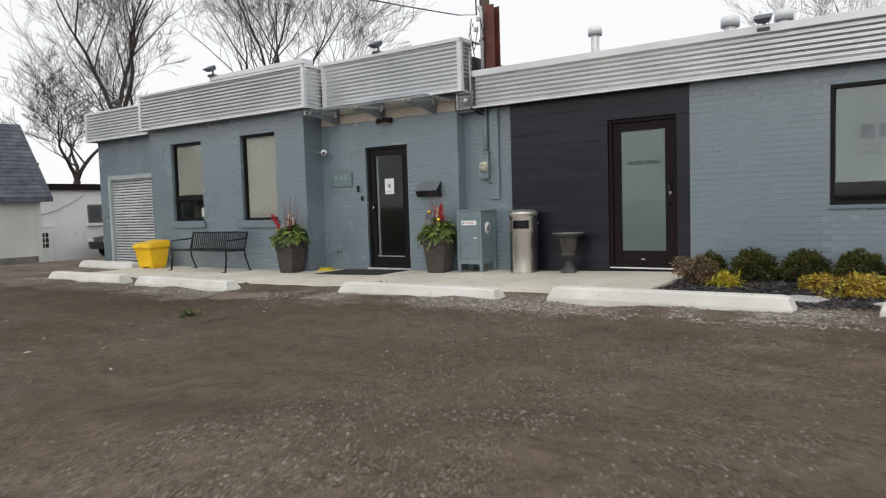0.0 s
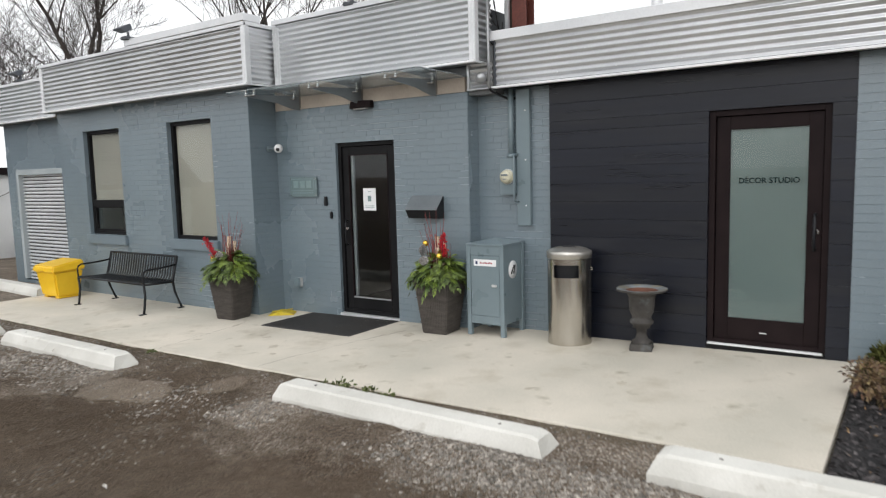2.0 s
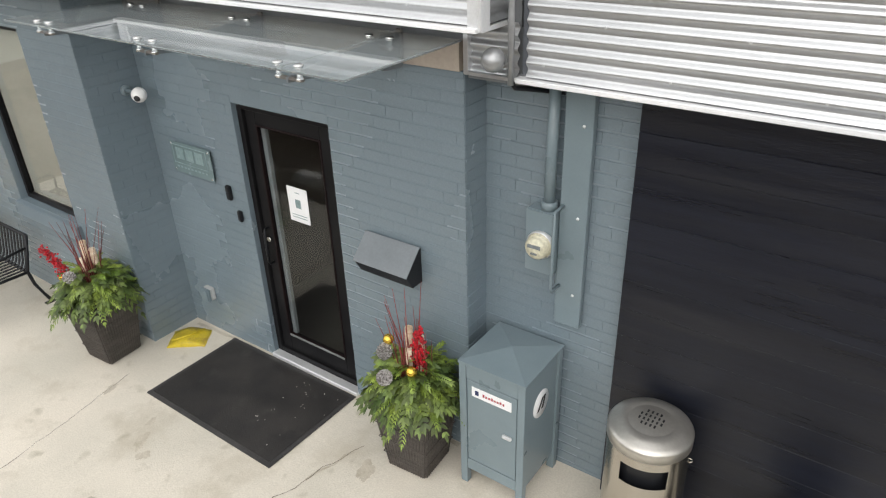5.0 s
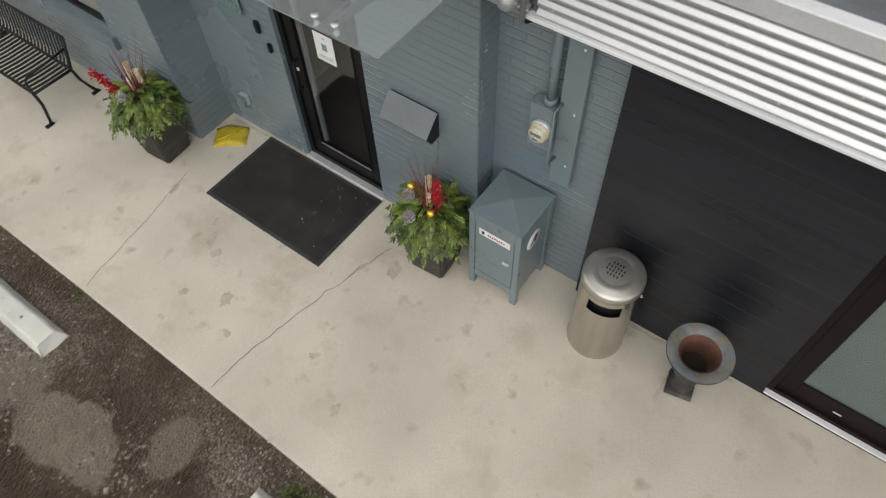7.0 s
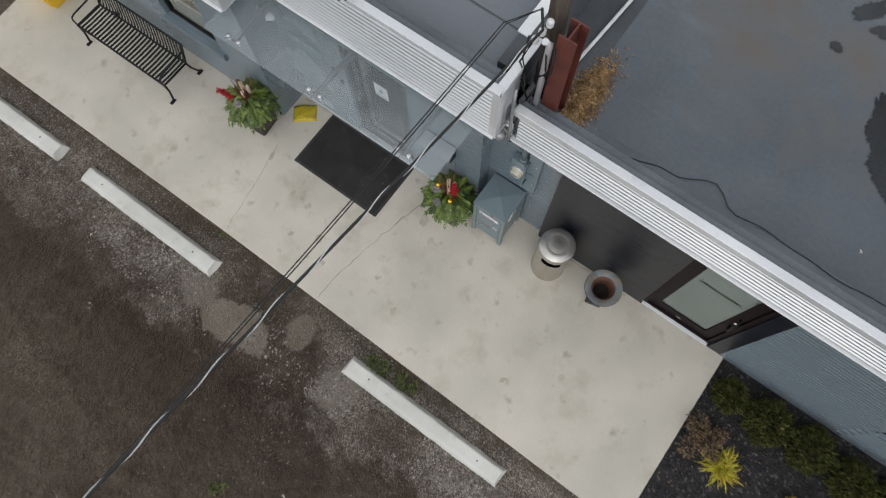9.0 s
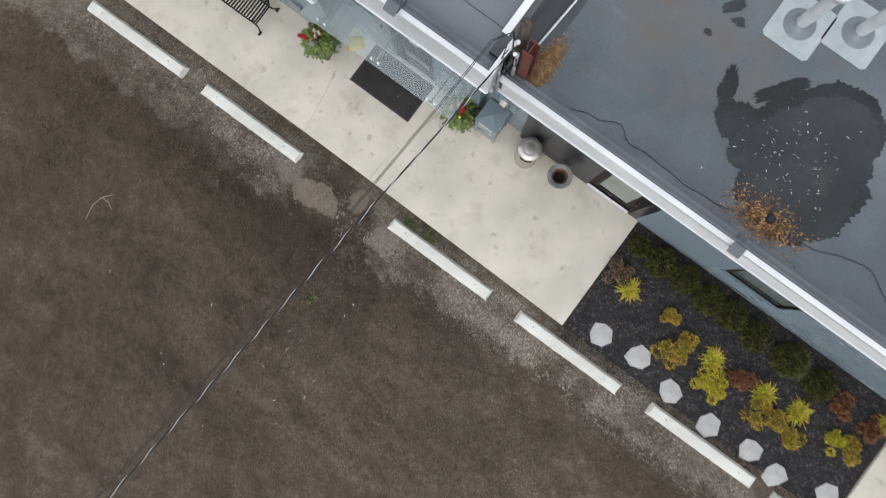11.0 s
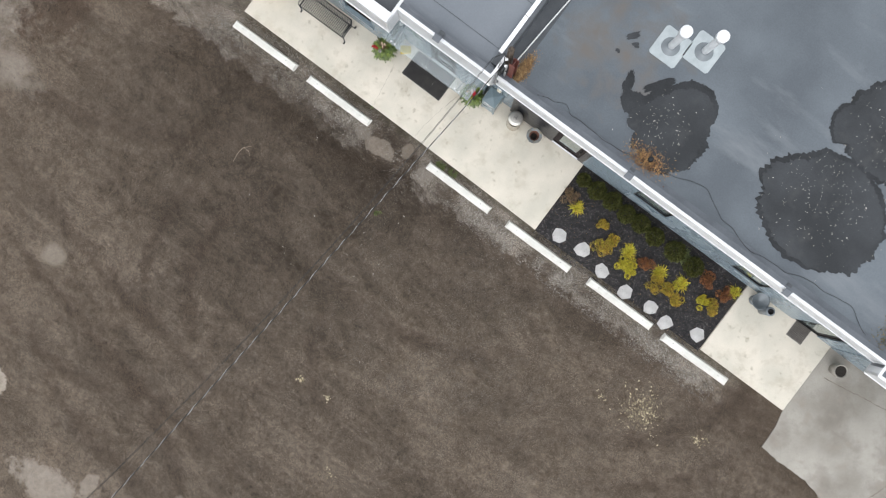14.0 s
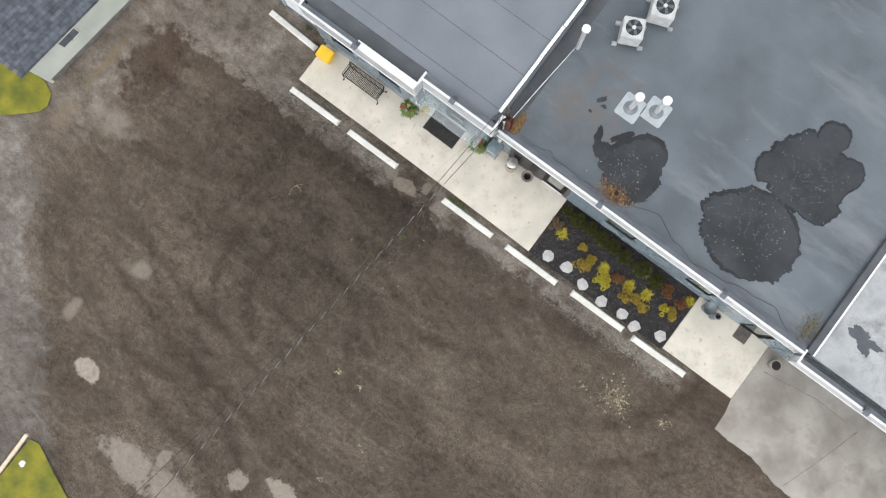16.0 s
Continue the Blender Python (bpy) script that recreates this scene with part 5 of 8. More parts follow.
box(bm, x0 + 0.09, x1, -0.375, -0.24, z1 - 0.1, z1, 0.004)
part("shutter_frame", bm, "plate", root, "pale grey steel frame")
bm = B()
box(bm, x0 + 0.09, x1, -0.27, -0.25, 0, z1 - 0.1)
part("shutter_backing", bm, "inside", root)

TREES = ((-35.7, 12.1, 19.5, 0.05, 3, 0.55, 0.34), (-32.0, 8.2, 15.5, -0.08, 8, 0.75, 0.2), (-33.5, 21.5, 20.0, 0.0, 12, 0.55, 0.34), (-31.1, 22.3, 20.0, 0.04, 15, 0.55, 0.34), (-36.8, 15.1, 14.5, 0.1, 19, 0.55, 0.34), (-29.6, 24.9, 16.0, -0.04, 23, 0.55, 0.34), (-3.4, 49.5, 17.5, 0.0, 27, 0.55, 0.34))


# ---- glass canopy over the entrance ----
can = thing("glass_canopy", "clear glass canopy on tapered steel arms over the entrance", "canopy", (0, 0, 2.87))
for a, b in ((-6.80, -6.45), (-6.446, -5.372), (-5.368, -4.257), (-4.253, -3.84)):
    bm = B()
    box(bm, a, b, -1.06, -0.17, -0.006, 0.006, 0.002)
    ob = part("glass_panel", bm, "glass_grey", can, "clear glass sheet with bare edges")
    ob.visible_shadow = False
for x in (-6.448, -5.37, -4.255):
    bm = B()
    pts = [(-0.16, 0.02), (-0.30, 0.02), (-1.0, -0.02), (-1.0, -0.045), (-0.55, -0.09), (-0.30, -0.15), (-0.16, -0.16)]
    a = [bm.verts.new((x - 0.006, y, z - 0.03)) for y, z in pts]
    c = [bm.verts.new((x + 0.006, y, z - 0.03)) for y, z in pts]
    bm.faces.new(a)
    bm.faces.new(c[::-1])
    for i in range(len(pts)):
        bm.faces.new((a[i], a[(i + 1) % len(pts)], c[(i + 1) % len(pts)], c[i]))
    part("arm", bm, "lid_metal", can, "tapered grey steel arm")
    for y in (-0.985, -0.33):
        for dx in (-0.07, 0.07):
            bm = B()
            lathe(bm, [(0.0, 0.012), (0.02, 0.012), (0.024, 0.008), (0.024, 0.0), (0.012, 0.0), (0.012, -0.05), (0.02, -0.05), (0.02, -0.065), (0, -0.065)], 14, (x + dx, y, 0.004))
            part("clamp", bm, "chrome", can, "bright steel glass clamp")
        bm = B()
        box(bm, x - 0.09, x + 0.09, y - 0.012, y + 0.012, -0.065, -0.05, 0.003)
        part("clamp_bar", bm, "trim_grey", can)
    bm = B()
    box(bm, x - 0.02, x + 0.02, -0.175, -0.158, -0.16, 0.02, 0.003)
    part("wall_bracket", bm, "trim_grey", can)

# ---- wall fittings ----
lamp = thing("wall_lamp", "dark bronze half-round lamp above the entrance door", "lamp", (-5.37, -0.15, 2.63))
bm = B()
prof = [(-0.18, 0), (-0.17, -0.06), (-0.13, -0.10), (0, -0.12), (0.13, -0.10), (0.17, -0.06), (0.18, 0)]
lo = [bm.verts.new((x, y, 0.0)) for x, y in prof]
hi = [bm.verts.new((x * 0.96, y * 0.8, 0.085)) for x, y in prof]
bm.faces.new(lo)
bm.faces.new(hi[::-1])
for i in range(len(prof)):
    j = (i + 1) % len(prof)
    bm.faces.new((lo[i], lo[j], hi[j], hi[i]))
part("shade", bm, "frame_brown", lamp)
bm = B()
box(bm, -0.1, 0.1, -0.07, -0.01, -0.012, -0.001)
part("lens", bm, "white", lamp, "pale diffuser")

cctv = thing("security_camera", "small white dome camera on the brick return", "camera", (-6.945, -0.29, 2.2))
bm = B()
lathe(bm, [(0, 0), (0.04, 0), (0.04, 0.02), (0.02, 0.025)], 20)
bmesh.ops.rotate(bm, verts=bm.verts, matrix=Matrix.Rotation(radians(90), 3, "Y"))
part("base", bm, "box_paint", cctv, "slate blue painted base")
bm = B()
lathe(bm, [(0.014, 0.0), (0.014, 0.2)], 16)
bmesh.ops.rotate(bm, verts=bm.verts, matrix=Matrix.Rotation(radians(90), 3, "Y"))
part("arm", bm, "box_paint", cctv)
bm = B()
bmesh.ops.create_uvsphere(bm, u_segments=24, v_segments=14, radius=0.058)
for f in bm.faces:
    f.smooth = True
bmesh.ops.translate(bm, verts=bm.verts, vec=(0.2, -0.01, -0.005))
part("housing", bm, "white", cctv)
bm = B()
bmesh.ops.create_uvsphere(bm, u_segments=16, v_segments=10, radius=0.026)
bmesh.ops.translate(bm, verts=bm.verts, vec=(0.225, -0.044, -0.018))
part("lens", bm, "ink", cctv)

plaque = thing("wall_plaque", "teal grey glass plaque with a pale mark", "sign", (-6.445, -0.15, 1.675))
bm = B()
box(bm, -0.25, 0.25, -0.022, -0.014, -0.13, 0.13, 0.002)
part("plate", bm, "plaque", plaque)
bm = B()
for k in range(3):
    box(bm, -0.18 + 0.12 * k, -0.085 + 0.12 * k, -0.0255, -0.023, -0.01, 0.085)
ring_frame(bm, -0.22, 0.20, -0.05, 0.11, -0.0255, -0.023, 0.006, 0)
for k in range(9):
    box(bm, -0.2 + 0.045 * k, -0.175 + 0.045 * k, -0.0255, -0.023, -0.085, -0.07)
part("mark", bm, "ink_pale", plaque, "pale bars of a shop mark")
for x, z in ((-0.23, 0.11), (0.23, 0.11), (-0.23, -0.11), (0.23, -0.11)):
    bm = B()
    tube(bm, [(x, 0.0, z), (x, -0.027, z)], 0.008, 10)
    part("standoff", bm, "chrome", plaque)

for x, z, w, h, lab in ((-6.057, 1.487, 0.025, 0.06, "black door intercom unit beside the entrance"), (-5.968, 1.307, 0.02, 0.045, "small black card reader beside the entrance")):
    it = thing("door_reader", lab, "intercom", (x, -0.145, z), group="door readers")
    bm = B()
    box(bm, -w, w, -0.03, 0.0, -h, h, 0.006, 2)
    part("housing", bm, "black_metal", it)
    bm = B()
    box(bm, -w * 0.5, w * 0.5, -0.033, -0.03, h * 0.2, h * 0.7, 0.001)
    part("sensor", bm, "ink", it)

outlet = thing("outdoor_socket", "weatherproof grey socket box low on the wall", "socket", (-6.61, -0.145, 0.385))
bm = B()
box(bm, -0.05, 0.05, -0.045, 0.0, -0.06, 0.06, 0.006, 2)
part("box", bm, "hvac", outlet)
bm = B()
box(bm, -0.055, 0.055, -0.085, -0.046, -0.06, 0.065, 0.012, 2)
part("flip_cover", bm, "box_paint", outlet)

post = thing("mailbox", "wedge-shaped black metal mailbox on the wall", "mailbox", (-4.42, -0.145, 1.29))
bm = B()
side = [(0, 0.0), (-0.10, 0.0), (-0.16, 0.10), (-0.02, 0.25), (0, 0.25)]
a = [bm.verts.new((-0.22, y, z)) for y, z in side]
c = [bm.verts.new((0.22, y, z)) for y, z in side]
bm.faces.new(a)
bm.faces.new(c[::-1])
for i in range(5):
    bm.faces.new((a[i], a[(i + 1) % 5], c[(i + 1) % 5], c[i]))
part("body", bm, "black_metal", post)
bm = B()
v = [bm.verts.new(p) for p in ((-0.225, -0.168, 0.103), (0.225, -0.168, 0.103), (0.225, -0.018, 0.262), (-0.225, -0.018, 0.262))]
w = [bm.verts.new(p) for p in ((-0.225, -0.163, 0.098), (0.225, -0.163, 0.098), (0.225, -0.015, 0.256), (-0.225, -0.015, 0.256))]
bm.faces.new(v)
bm.faces.new(w[::-1])
for i in range(4):
    bm.faces.new((v[i], v[(i + 1) % 4], w[(i + 1) % 4], w[i]))
part("lid", bm, "lid_metal", post, "sloping dull grey lid")

# electricity meter and its pipes
met = thing("electricity_meter", "round cream-faced meter on a painted box with conduits", "meter", (-3.425, 0.07, 1.75))
bm = B()
box(bm, -0.09, 0.09, -0.10, 0.0, -0.2, 0.2, 0.008, 2)
part("box", bm, "box_paint", met)
bm = B()
lathe(bm, [(0.076, 0), (0.078, 0.03), (0.074, 0.035), (0.07, 0.03), (0.068, 0.075), (0.052, 0.092), (0, 0.096)], 30)
bmesh.ops.rotate(bm, verts=bm.verts, matrix=Matrix.Rotation(radians(90), 3, "X"))
bmesh.ops.translate(bm, verts=bm.verts, vec=(0.02, -0.10, 0.0))
dial = part("dial", bm, "meter_cream", met)
bm = B()
lathe(bm, [(0.079, 0.0), (0.085, 0.01), (0.085, 0.03), (0.079, 0.036)], 30)
bmesh.ops.rotate(bm, verts=bm.verts, matrix=Matrix.Rotation(radians(90), 3, "X"))
bmesh.ops.translate(bm, verts=bm.verts, vec=(0.02, -0.10, 0.0))
part("rim", bm, "galv_trim", met)
bm = B()
box(bm, -0.02, 0.06, -0.2, -0.195, 0.01, 0.03)
box(bm, 0.0, 0.04, -0.2, -0.195, -0.03, -0.02)
part("register", bm, "ink_grey", dial)
bm = B()
tube(bm, [(0.03, -0.05, 0.2), (0.03, -0.05, 0.5), (0.035, -0.05, 0.96)], 0.032, 14)
part("riser_pipe", bm, "box_paint", met, "slate blue painted riser pipe")
bm = B()
lathe(bm, [(0.033, 0.0), (0.046, 0.0), (0.046, 0.05), (0.033, 0.05)], 16, (0.03, -0.05, 0.2))
part("pipe_collar", bm, "box_paint", met)
bm = B()
pts = [(0.115, -0.05, 0.24), (0.115, -0.14, 0.23), (0.115, -0.15, 0.2), (0.115, -0.15, -0.24), (0.115, -0.14, -0.27), (0.115, -0.02, -0.28)]
tube(bm, pts, 0.011, 8)
part("guard_bar", bm, "box_paint", met, "bent guard bar in front of the box")
bm = B()
tube(bm, [(0.085, -0.02, -0.2), (0.085, -0.02, -0.3), (0.13, -0.02, -0.3)], 0.012, 8)
part("earth_pipe", bm, "box_paint", met)

trunk = thing("cable_trunking", "slate blue painted cable trunking down the wall", "trunking", (-3.25, 0.07, 1.21))
bm = B()
box(bm, -0.082, 0.082, -0.045, 0.0, 0.0, 1.48, 0.004)
part("cover", bm, "box_paint", trunk)
for z in (0.22, 0.72, 1.25):
    bm = B()
    lathe(bm, [(0, 0.006), (0.008, 0.005), (0.01, 0)], 10)
    bmesh.ops.rotate(bm, verts=bm.verts, matrix=Matrix.Rotation(radians(90), 3, "X"))
    bmesh.ops.translate(bm, verts=bm.verts, vec=(0.03, -0.045, z))
    part("screw", bm, "galv_trim", trunk)

ball = thing("conduit_head", "grey ball-shaped junction on a steel conduit", "conduit", (-3.60, -0.25, 2.815))
bm = B()
bmesh.ops.create_uvsphere(bm, u_segments=22, v_segments=14, radius=0.062)
for f in bm.faces:
    f.smooth = True
part("junction", bm, "cast_alu", ball)
bm = B()
tube(bm, [(0.082, 0.03, -0.12), (0.082, 0.03, 0.2), (0.078, 0.03, 0.55), (0.05, 0.08, 0.85)], 0.016, 10)
part("conduit", bm, "cast_alu", ball)
bm = B()
tube(bm, [(0.082, 0.03, -0.1), (0.09, 0.06, -0.14), (0.13, 0.24, -0.19), (0.15, 0.31, -0.21), (0.24, 0.325, -0.21)], 0.014, 8)
part("elbow", bm, "black_metal", ball)

# ---- things on the walk ----
mat = thing("door_mat", "black rubber entrance mat with raised rim", "door mat", (-5.64, -0.625, rise(-5.64) + 0.002), -0.6)
mat.rotation_euler.y = -0.0185
bm = B()
box(bm, -0.74, 0.74, -0.45, 0.45, 0.0, 0.008, 0.002)
part("rim", bm, "mat_rim", mat)
bm = B()
box(bm, -0.705, 0.705, -0.415, 0.415, 0.006, 0.0115, 0.002)
part("tread", bm, "rubber", mat, "black rubber tread")
vs, fs = flakes(26, lambda r: (r.uniform(0.25, 0.7), r.uniform(-0.35, 0.4), 0.0125), (0.004, 0.009), 12)
ob = new("grit", raw("grit", vs, fs, "leaf_pale"))
ob.parent = mat
tagged(ob, kind="stuff")

mat2 = thing("door_mat", "small grey mat on the second pad", "door mat", (8.42, -0.22, 0.12), 0)
bm = B()
box(bm, -0.28, 0.28, -0.3, 0.3, 0.0, 0.01, 0.003)
part("rim", bm, "trim_grey", mat2)
bm = B()
for k in range(13):
    box(bm, -0.25 + k * 0.04, -0.225 + k * 0.04, -0.27, 0.27, 0.01, 0.013)
part("ribs", bm, "planter", mat2, kind="stuff")

cutter = thing("boot_scraper", "dirty faded yellow plastic boot tray by the step", "boot scraper", (-6.72, -0.40, rise(-6.72)), 38)
bm = B()
cols = []
for i in range(9):
    x = -0.17 + 0.34 * i / 8
    cols.append([])
    for j in range(7):
        y = -0.125 + 0.25 * j / 6
        edge = 0.012 if i in (0, 8) or j in (0, 6) else 0.0
        z = 0.034 + 0.018 * math.cos(x * 17) + 0.012 * noise.noise((x * 9, y * 9, 2.0)) - edge
        cols[-1].append(bm.verts.new((x + 0.012 * noise.noise((y * 8, 1.0, 0)), y + 0.015 * noise.noise((x * 8, 4.0, 0)), z)))
for a, b in zip(cols, cols[1:]):
    for j in range(6):
        bm.faces.new((a[j], b[j], b[j + 1], a[j + 1])).smooth = True
rim = [c[0] for c in cols] + cols[-1][1:] + [c[6] for c in cols[-2::-1]] + cols[0][5:0:-1]
low = [bm.verts.new((v.co.x, v.co.y, 0.0)) for v in rim]
for i in range(len(rim)):
    j = (i + 1) % len(rim)
    bm.faces.new((rim[i], low[i], low[j], rim[j]))
part("tray", bm, "yellow_old", cutter)
bm = B()
tube(bm, [(-0.12, -0.09, 0.056), (0.0, -0.02, 0.052), (0.13, 0.08, 0.05)], 0.007, 6)
part("ridge", bm, "yellow_old", cutter)

# parcel drop box
pb = thing("parcel_box", "slate blue metal drop box with low hipped lid on four legs", "drop box", (-3.495, -0.19, rise(-3.495)))
pb.scale = (1.0, 1.0, 1.025)
bm = B()
box(bm, -0.218, 0.218, -0.222, 0.222, 0.13, 0.965, 0.003)
body = part("body", bm, "box_paint", pb)
bm = B()
v = [(-0.236, -0.241), (0.236, -0.241), (0.236, 0.241), (-0.236, 0.241)]
lo = [bm.verts.new((x, y, 0.966)) for x, y in v]
hi = [bm.verts.new((x, y, 0.984)) for x, y in v]
top = bm.verts.new((0.0, 0.0, 1.03))
for i in range(4):
    j = (i + 1) % 4
    bm.faces.new((lo[i], lo[j], hi[j], hi[i]))
    bm.faces.new((hi[i], hi[j], top))
bm.faces.new(lo[::-1])
part("lid", bm, "box_paint", pb, "low hipped metal lid")
for x in (-0.207, 0.207):
    for y in (-0.212, 0.212):
        bm = B()
        box(bm, x - 0.025, x + 0.025, y - 0.025, y + 0.025, 0.0, 0.965, 0.003)
        part("leg", bm, "box_paint", pb)
for z0, z1 in ((0.13, 0.215), (0.865, 0.964)):
    bm = B()
    box(bm, -0.181, 0.181, -0.232, -0.221, z0, z1, 0.002)
    part("cross_rail", bm, "box_paint", pb)
bm = B()
box(bm, -0.176, 0.176, -0.231, -0.221, 0.221, 0.859, 0.003)
door = part("door", bm, "box_paint", pb)
bm = B()
box(bm, 0.085, 0.15, -0.253, -0.231, 0.535, 0.562, 0.006, 2)
part("latch", bm, "galv_trim", door, "small dull steel latch")
bm = B()
box(bm, -0.14, 0.14, -0.2345, -0.2312, 0.75, 0.82, 0.0)
lab = part("label", bm, "paper", door, "white label with a carrier mark")
bm = B()
for k in range(8):
    box(bm, -0.06 + k * 0.02, -0.048 + k * 0.02, -0.2365, -0.235, 0.775, 0.79 + 0.006 * (k % 3 == 0))
part("label_text", bm, "ink_red", lab)
bm = B()
box(bm, -0.115, -0.09, -0.2365, -0.235, 0.768, 0.802)
part("label_mark", bm, "ink_blue", lab)
bm = B()
lathe(bm, [(0, 0.003), (0.095, 0.003), (0.095, 0.0)], 36)
bmesh.ops.rotate(bm, verts=bm.verts, matrix=Matrix.Rotation(radians(90), 3, "Y"))
bmesh.ops.translate(bm, verts=bm.verts, vec=(0.2185, -0.01, 0.70))
badge = part("badge", bm, "paper", pb, "round white badge")
bm = B()
for y0, y1, y2 in ((-0.055, -0.03, 0.02), (0.0, 0.025, 0.045)):
    v = [bm.verts.new((0.2225, y, z)) for y, z in ((y0 - 0.01, 0.655), (y1 - 0.005, 0.655), (y2 + 0.005, 0.745), (y2 - 0.02, 0.745))]
    bm.faces.new(v)
part("badge_mark", bm, "ink", badge)

# litter bin
lb = thing("litter_bin", "brushed stainless steel litter bin with domed ashtray top", "litter bin", (-2.58, -0.275, rise(-2.58)))
lb.scale = (1.0, 1.0, 0.985)
R0 = 0.220
bm = B()
seg = 64
zs = [0.0, 0.012, 0.06, 0.3, 0.70, 0.83, 0.9]
rings = [[bm.verts.new(((R0 + (0.006 if z < 0.05 else 0)) * math.cos(math.tau * k / seg - 0.13), (R0 + (0.006 if z < 0.05 else 0)) * math.sin(math.tau * k / seg - 0.13), z)) for k in range(seg)] for z in zs]
for (za, r), (zb, s) in zip(zip(zs, rings), list(zip(zs, rings))[1:]):
    for k in range(seg):
        if za > 0.65 and zb < 0.84 and 46 <= k <= 57:
            continue
        f = bm.faces.new((r[k], r[(k + 1) % seg], s[(k + 1) % seg], s[k]))
        f.smooth = True
part("body", bm, "steel", lb)
bm = B()
lathe(bm, [(0.0, 0.02), (0.17, 0.02), (0.19, 0.62), (0.175, 0.7), (0.205, 0.86)], 32)
part("liner", bm, "black_metal", lb, "dark inner liner behind the slot")
bm = B()
lathe(bm, [(R0 + 0.001, 0.888), (R0 + 0.006, 0.89), (R0 + 0.007, 0.948), (R0 + 0.001, 0.96), (0.2, 0.97), (0.17, 0.984), (0.135, 0.994), (0.127, 0.991), (0.117, 0.992), (0.06, 1.0), (0, 1.002)], 56)
dome = part("lid", bm, "steel_top", lb)
bm = B()
for i in range(6):
    for j in range(4):
        x, y = (i - 2.5) * 0.024, (j - 1.5) * 0.034
        if abs(i - 2.5) + abs(j - 1.5) < 3.6:
            box(bm, x - 0.0045, x + 0.0045, y - 0.009, y + 0.009, 0.995, 1.0045)
part("grille", bm, "ink", dome, "dark slots of the ashtray grille", kind="stuff")
bm = B()
tube(bm, [(0.21, 0.05, 0.79), (0.232, 0.055, 0.785), (0.232, 0.055, 0.765), (0.21, 0.05, 0.76)], 0.005, 6)
part("handle", bm, "steel", lb)

# urn
urn = thing("garden_urn", "weathered cast iron garden urn, empty and rusty inside", "urn", (-1.822, -0.297, rise(-1.822)), 12)
bm = B()
taper(bm, (-0.105, 0.105, -0.105, 0.105), (-0.098, 0.098, -0.098, 0.098), 0.0, 0.07, 0.006)
part("plinth", bm, "urn", urn)
bm = B()
lathe(bm, [(0.088, 0.07), (0.092, 0.088), (0.058, 0.11), (0.045, 0.16), (0.05, 0.2), (0.078, 0.222), (0.08, 0.24), (0.108, 0.262), (0.112, 0.285), (0.088, 0.305), (0.092, 0.335), (0.112, 0.37), (0.119, 0.42), (0.123, 0.51), (0.138, 0.55), (0.172, 0.568), (0.23, 0.577), (0.24, 0.586), (0.236, 0.599)], 48)
part("bowl", bm, "urn", urn)
bm = B()
lathe(bm, [(0.2365, 0.5995), (0.215, 0.6), (0.19, 0.597), (0.165, 0.588), (0.152, 0.58)], 48)
part("rim", bm, "urn_rim", urn, "chipped blue-grey painted rim")
bm = B()
lathe(bm, [(0.152, 0.58), (0.14, 0.57), (0.127, 0.552), (0.114, 0.5), (0.106, 0.42), (0.09, 0.345), (0.05, 0.322), (0, 0.318)], 40)
part("inside", bm, "rust", urn, "rust stained inside of the bowl")
# dark disc put in for the shade deep inside the bowl
bm = B()
lathe(bm, [(0.1, 0.4), (0.06, 0.405), (0, 0.402)], 24)
part("dark_disc", bm, "soil", urn, "dark disc for the shade down in the bowl")

# second urn and vessel on the far pad
urn2 = thing("garden_urn", "blue-grey weathered urn on the second pad", "urn", (6.72, -0.25, 0.12), 0)
bm = B()
lathe(bm, [(0, 0), (0.16, 0), (0.15, 0.05), (0.09, 0.1), (0.08, 0.16), (0.2, 0.3), (0.25, 0.45), (0.27, 0.5), (0.24, 0.49), (0.2, 0.38), (0, 0.34)], 30)
part("bowl", bm, "lid_metal", urn2)
ash = thing("litter_bin", "narrow grey ash bin with dark mouth", "litter bin", (7.1, -0.35, 0.12))
bm = B()
lathe(bm, [(0, 0), (0.14, 0), (0.14, 0.6), (0.125, 0.62), (0.09, 0.62)], 24)
part("body", bm, "lid_metal", ash)
bm = B()
lathe(bm, [(0.09, 0.621), (0.085, 0.5), (0, 0.5)], 24)
part("mouth", bm, "ink", ash)
barrel = thing("planter_pot", "round grey concrete pot with dark soil", "pot", (9.98, -0.5, 0.09))
bm = B()
lathe(bm, [(0, 0), (0.16, 0), (0.2, 0.25), (0.225, 0.42), (0.22, 0.45), (0.19, 0.45), (0.165, 0.4)], 30)
part("body", bm, "concrete_old", barrel)
bm = B()
lathe(bm, [(0.18, 0.41), (0.1, 0.42), (0, 0.41)], 24)
part("soil", bm, "soil", barrel)

# grit bin
gb = thing("grit_bin", "bright yellow plastic grit bin with hinged lid", "grit bin", (-11.2, -1.08, rise(-11.2)))
gb.scale = (0.9, 0.95, 0.97)
bm = B()
taper(bm, (-0.27, 0.27, -0.19, 0.19), (-0.33, 0.33, -0.25, 0.25), 0.03, 0.46, 0.025)
part("body", bm, "yellow", gb)
for x in (-0.2, 0.2):
    bm = B()
    box(bm, x - 0.06, x + 0.06, -0.17, 0.17, 0.0, 0.034, 0.008)
    part("foot", bm, "yellow", gb)
bm = B()
v = [(-0.365, -0.29, 0.44), (0.365, -0.29, 0.44), (0.365, 0.28, 0.46), (-0.365, 0.28, 0.46)]
t = [(-0.345, -0.265, 0.545), (0.345, -0.265, 0.545), (0.335, 0.25, 0.625), (-0.335, 0.25, 0.625)]
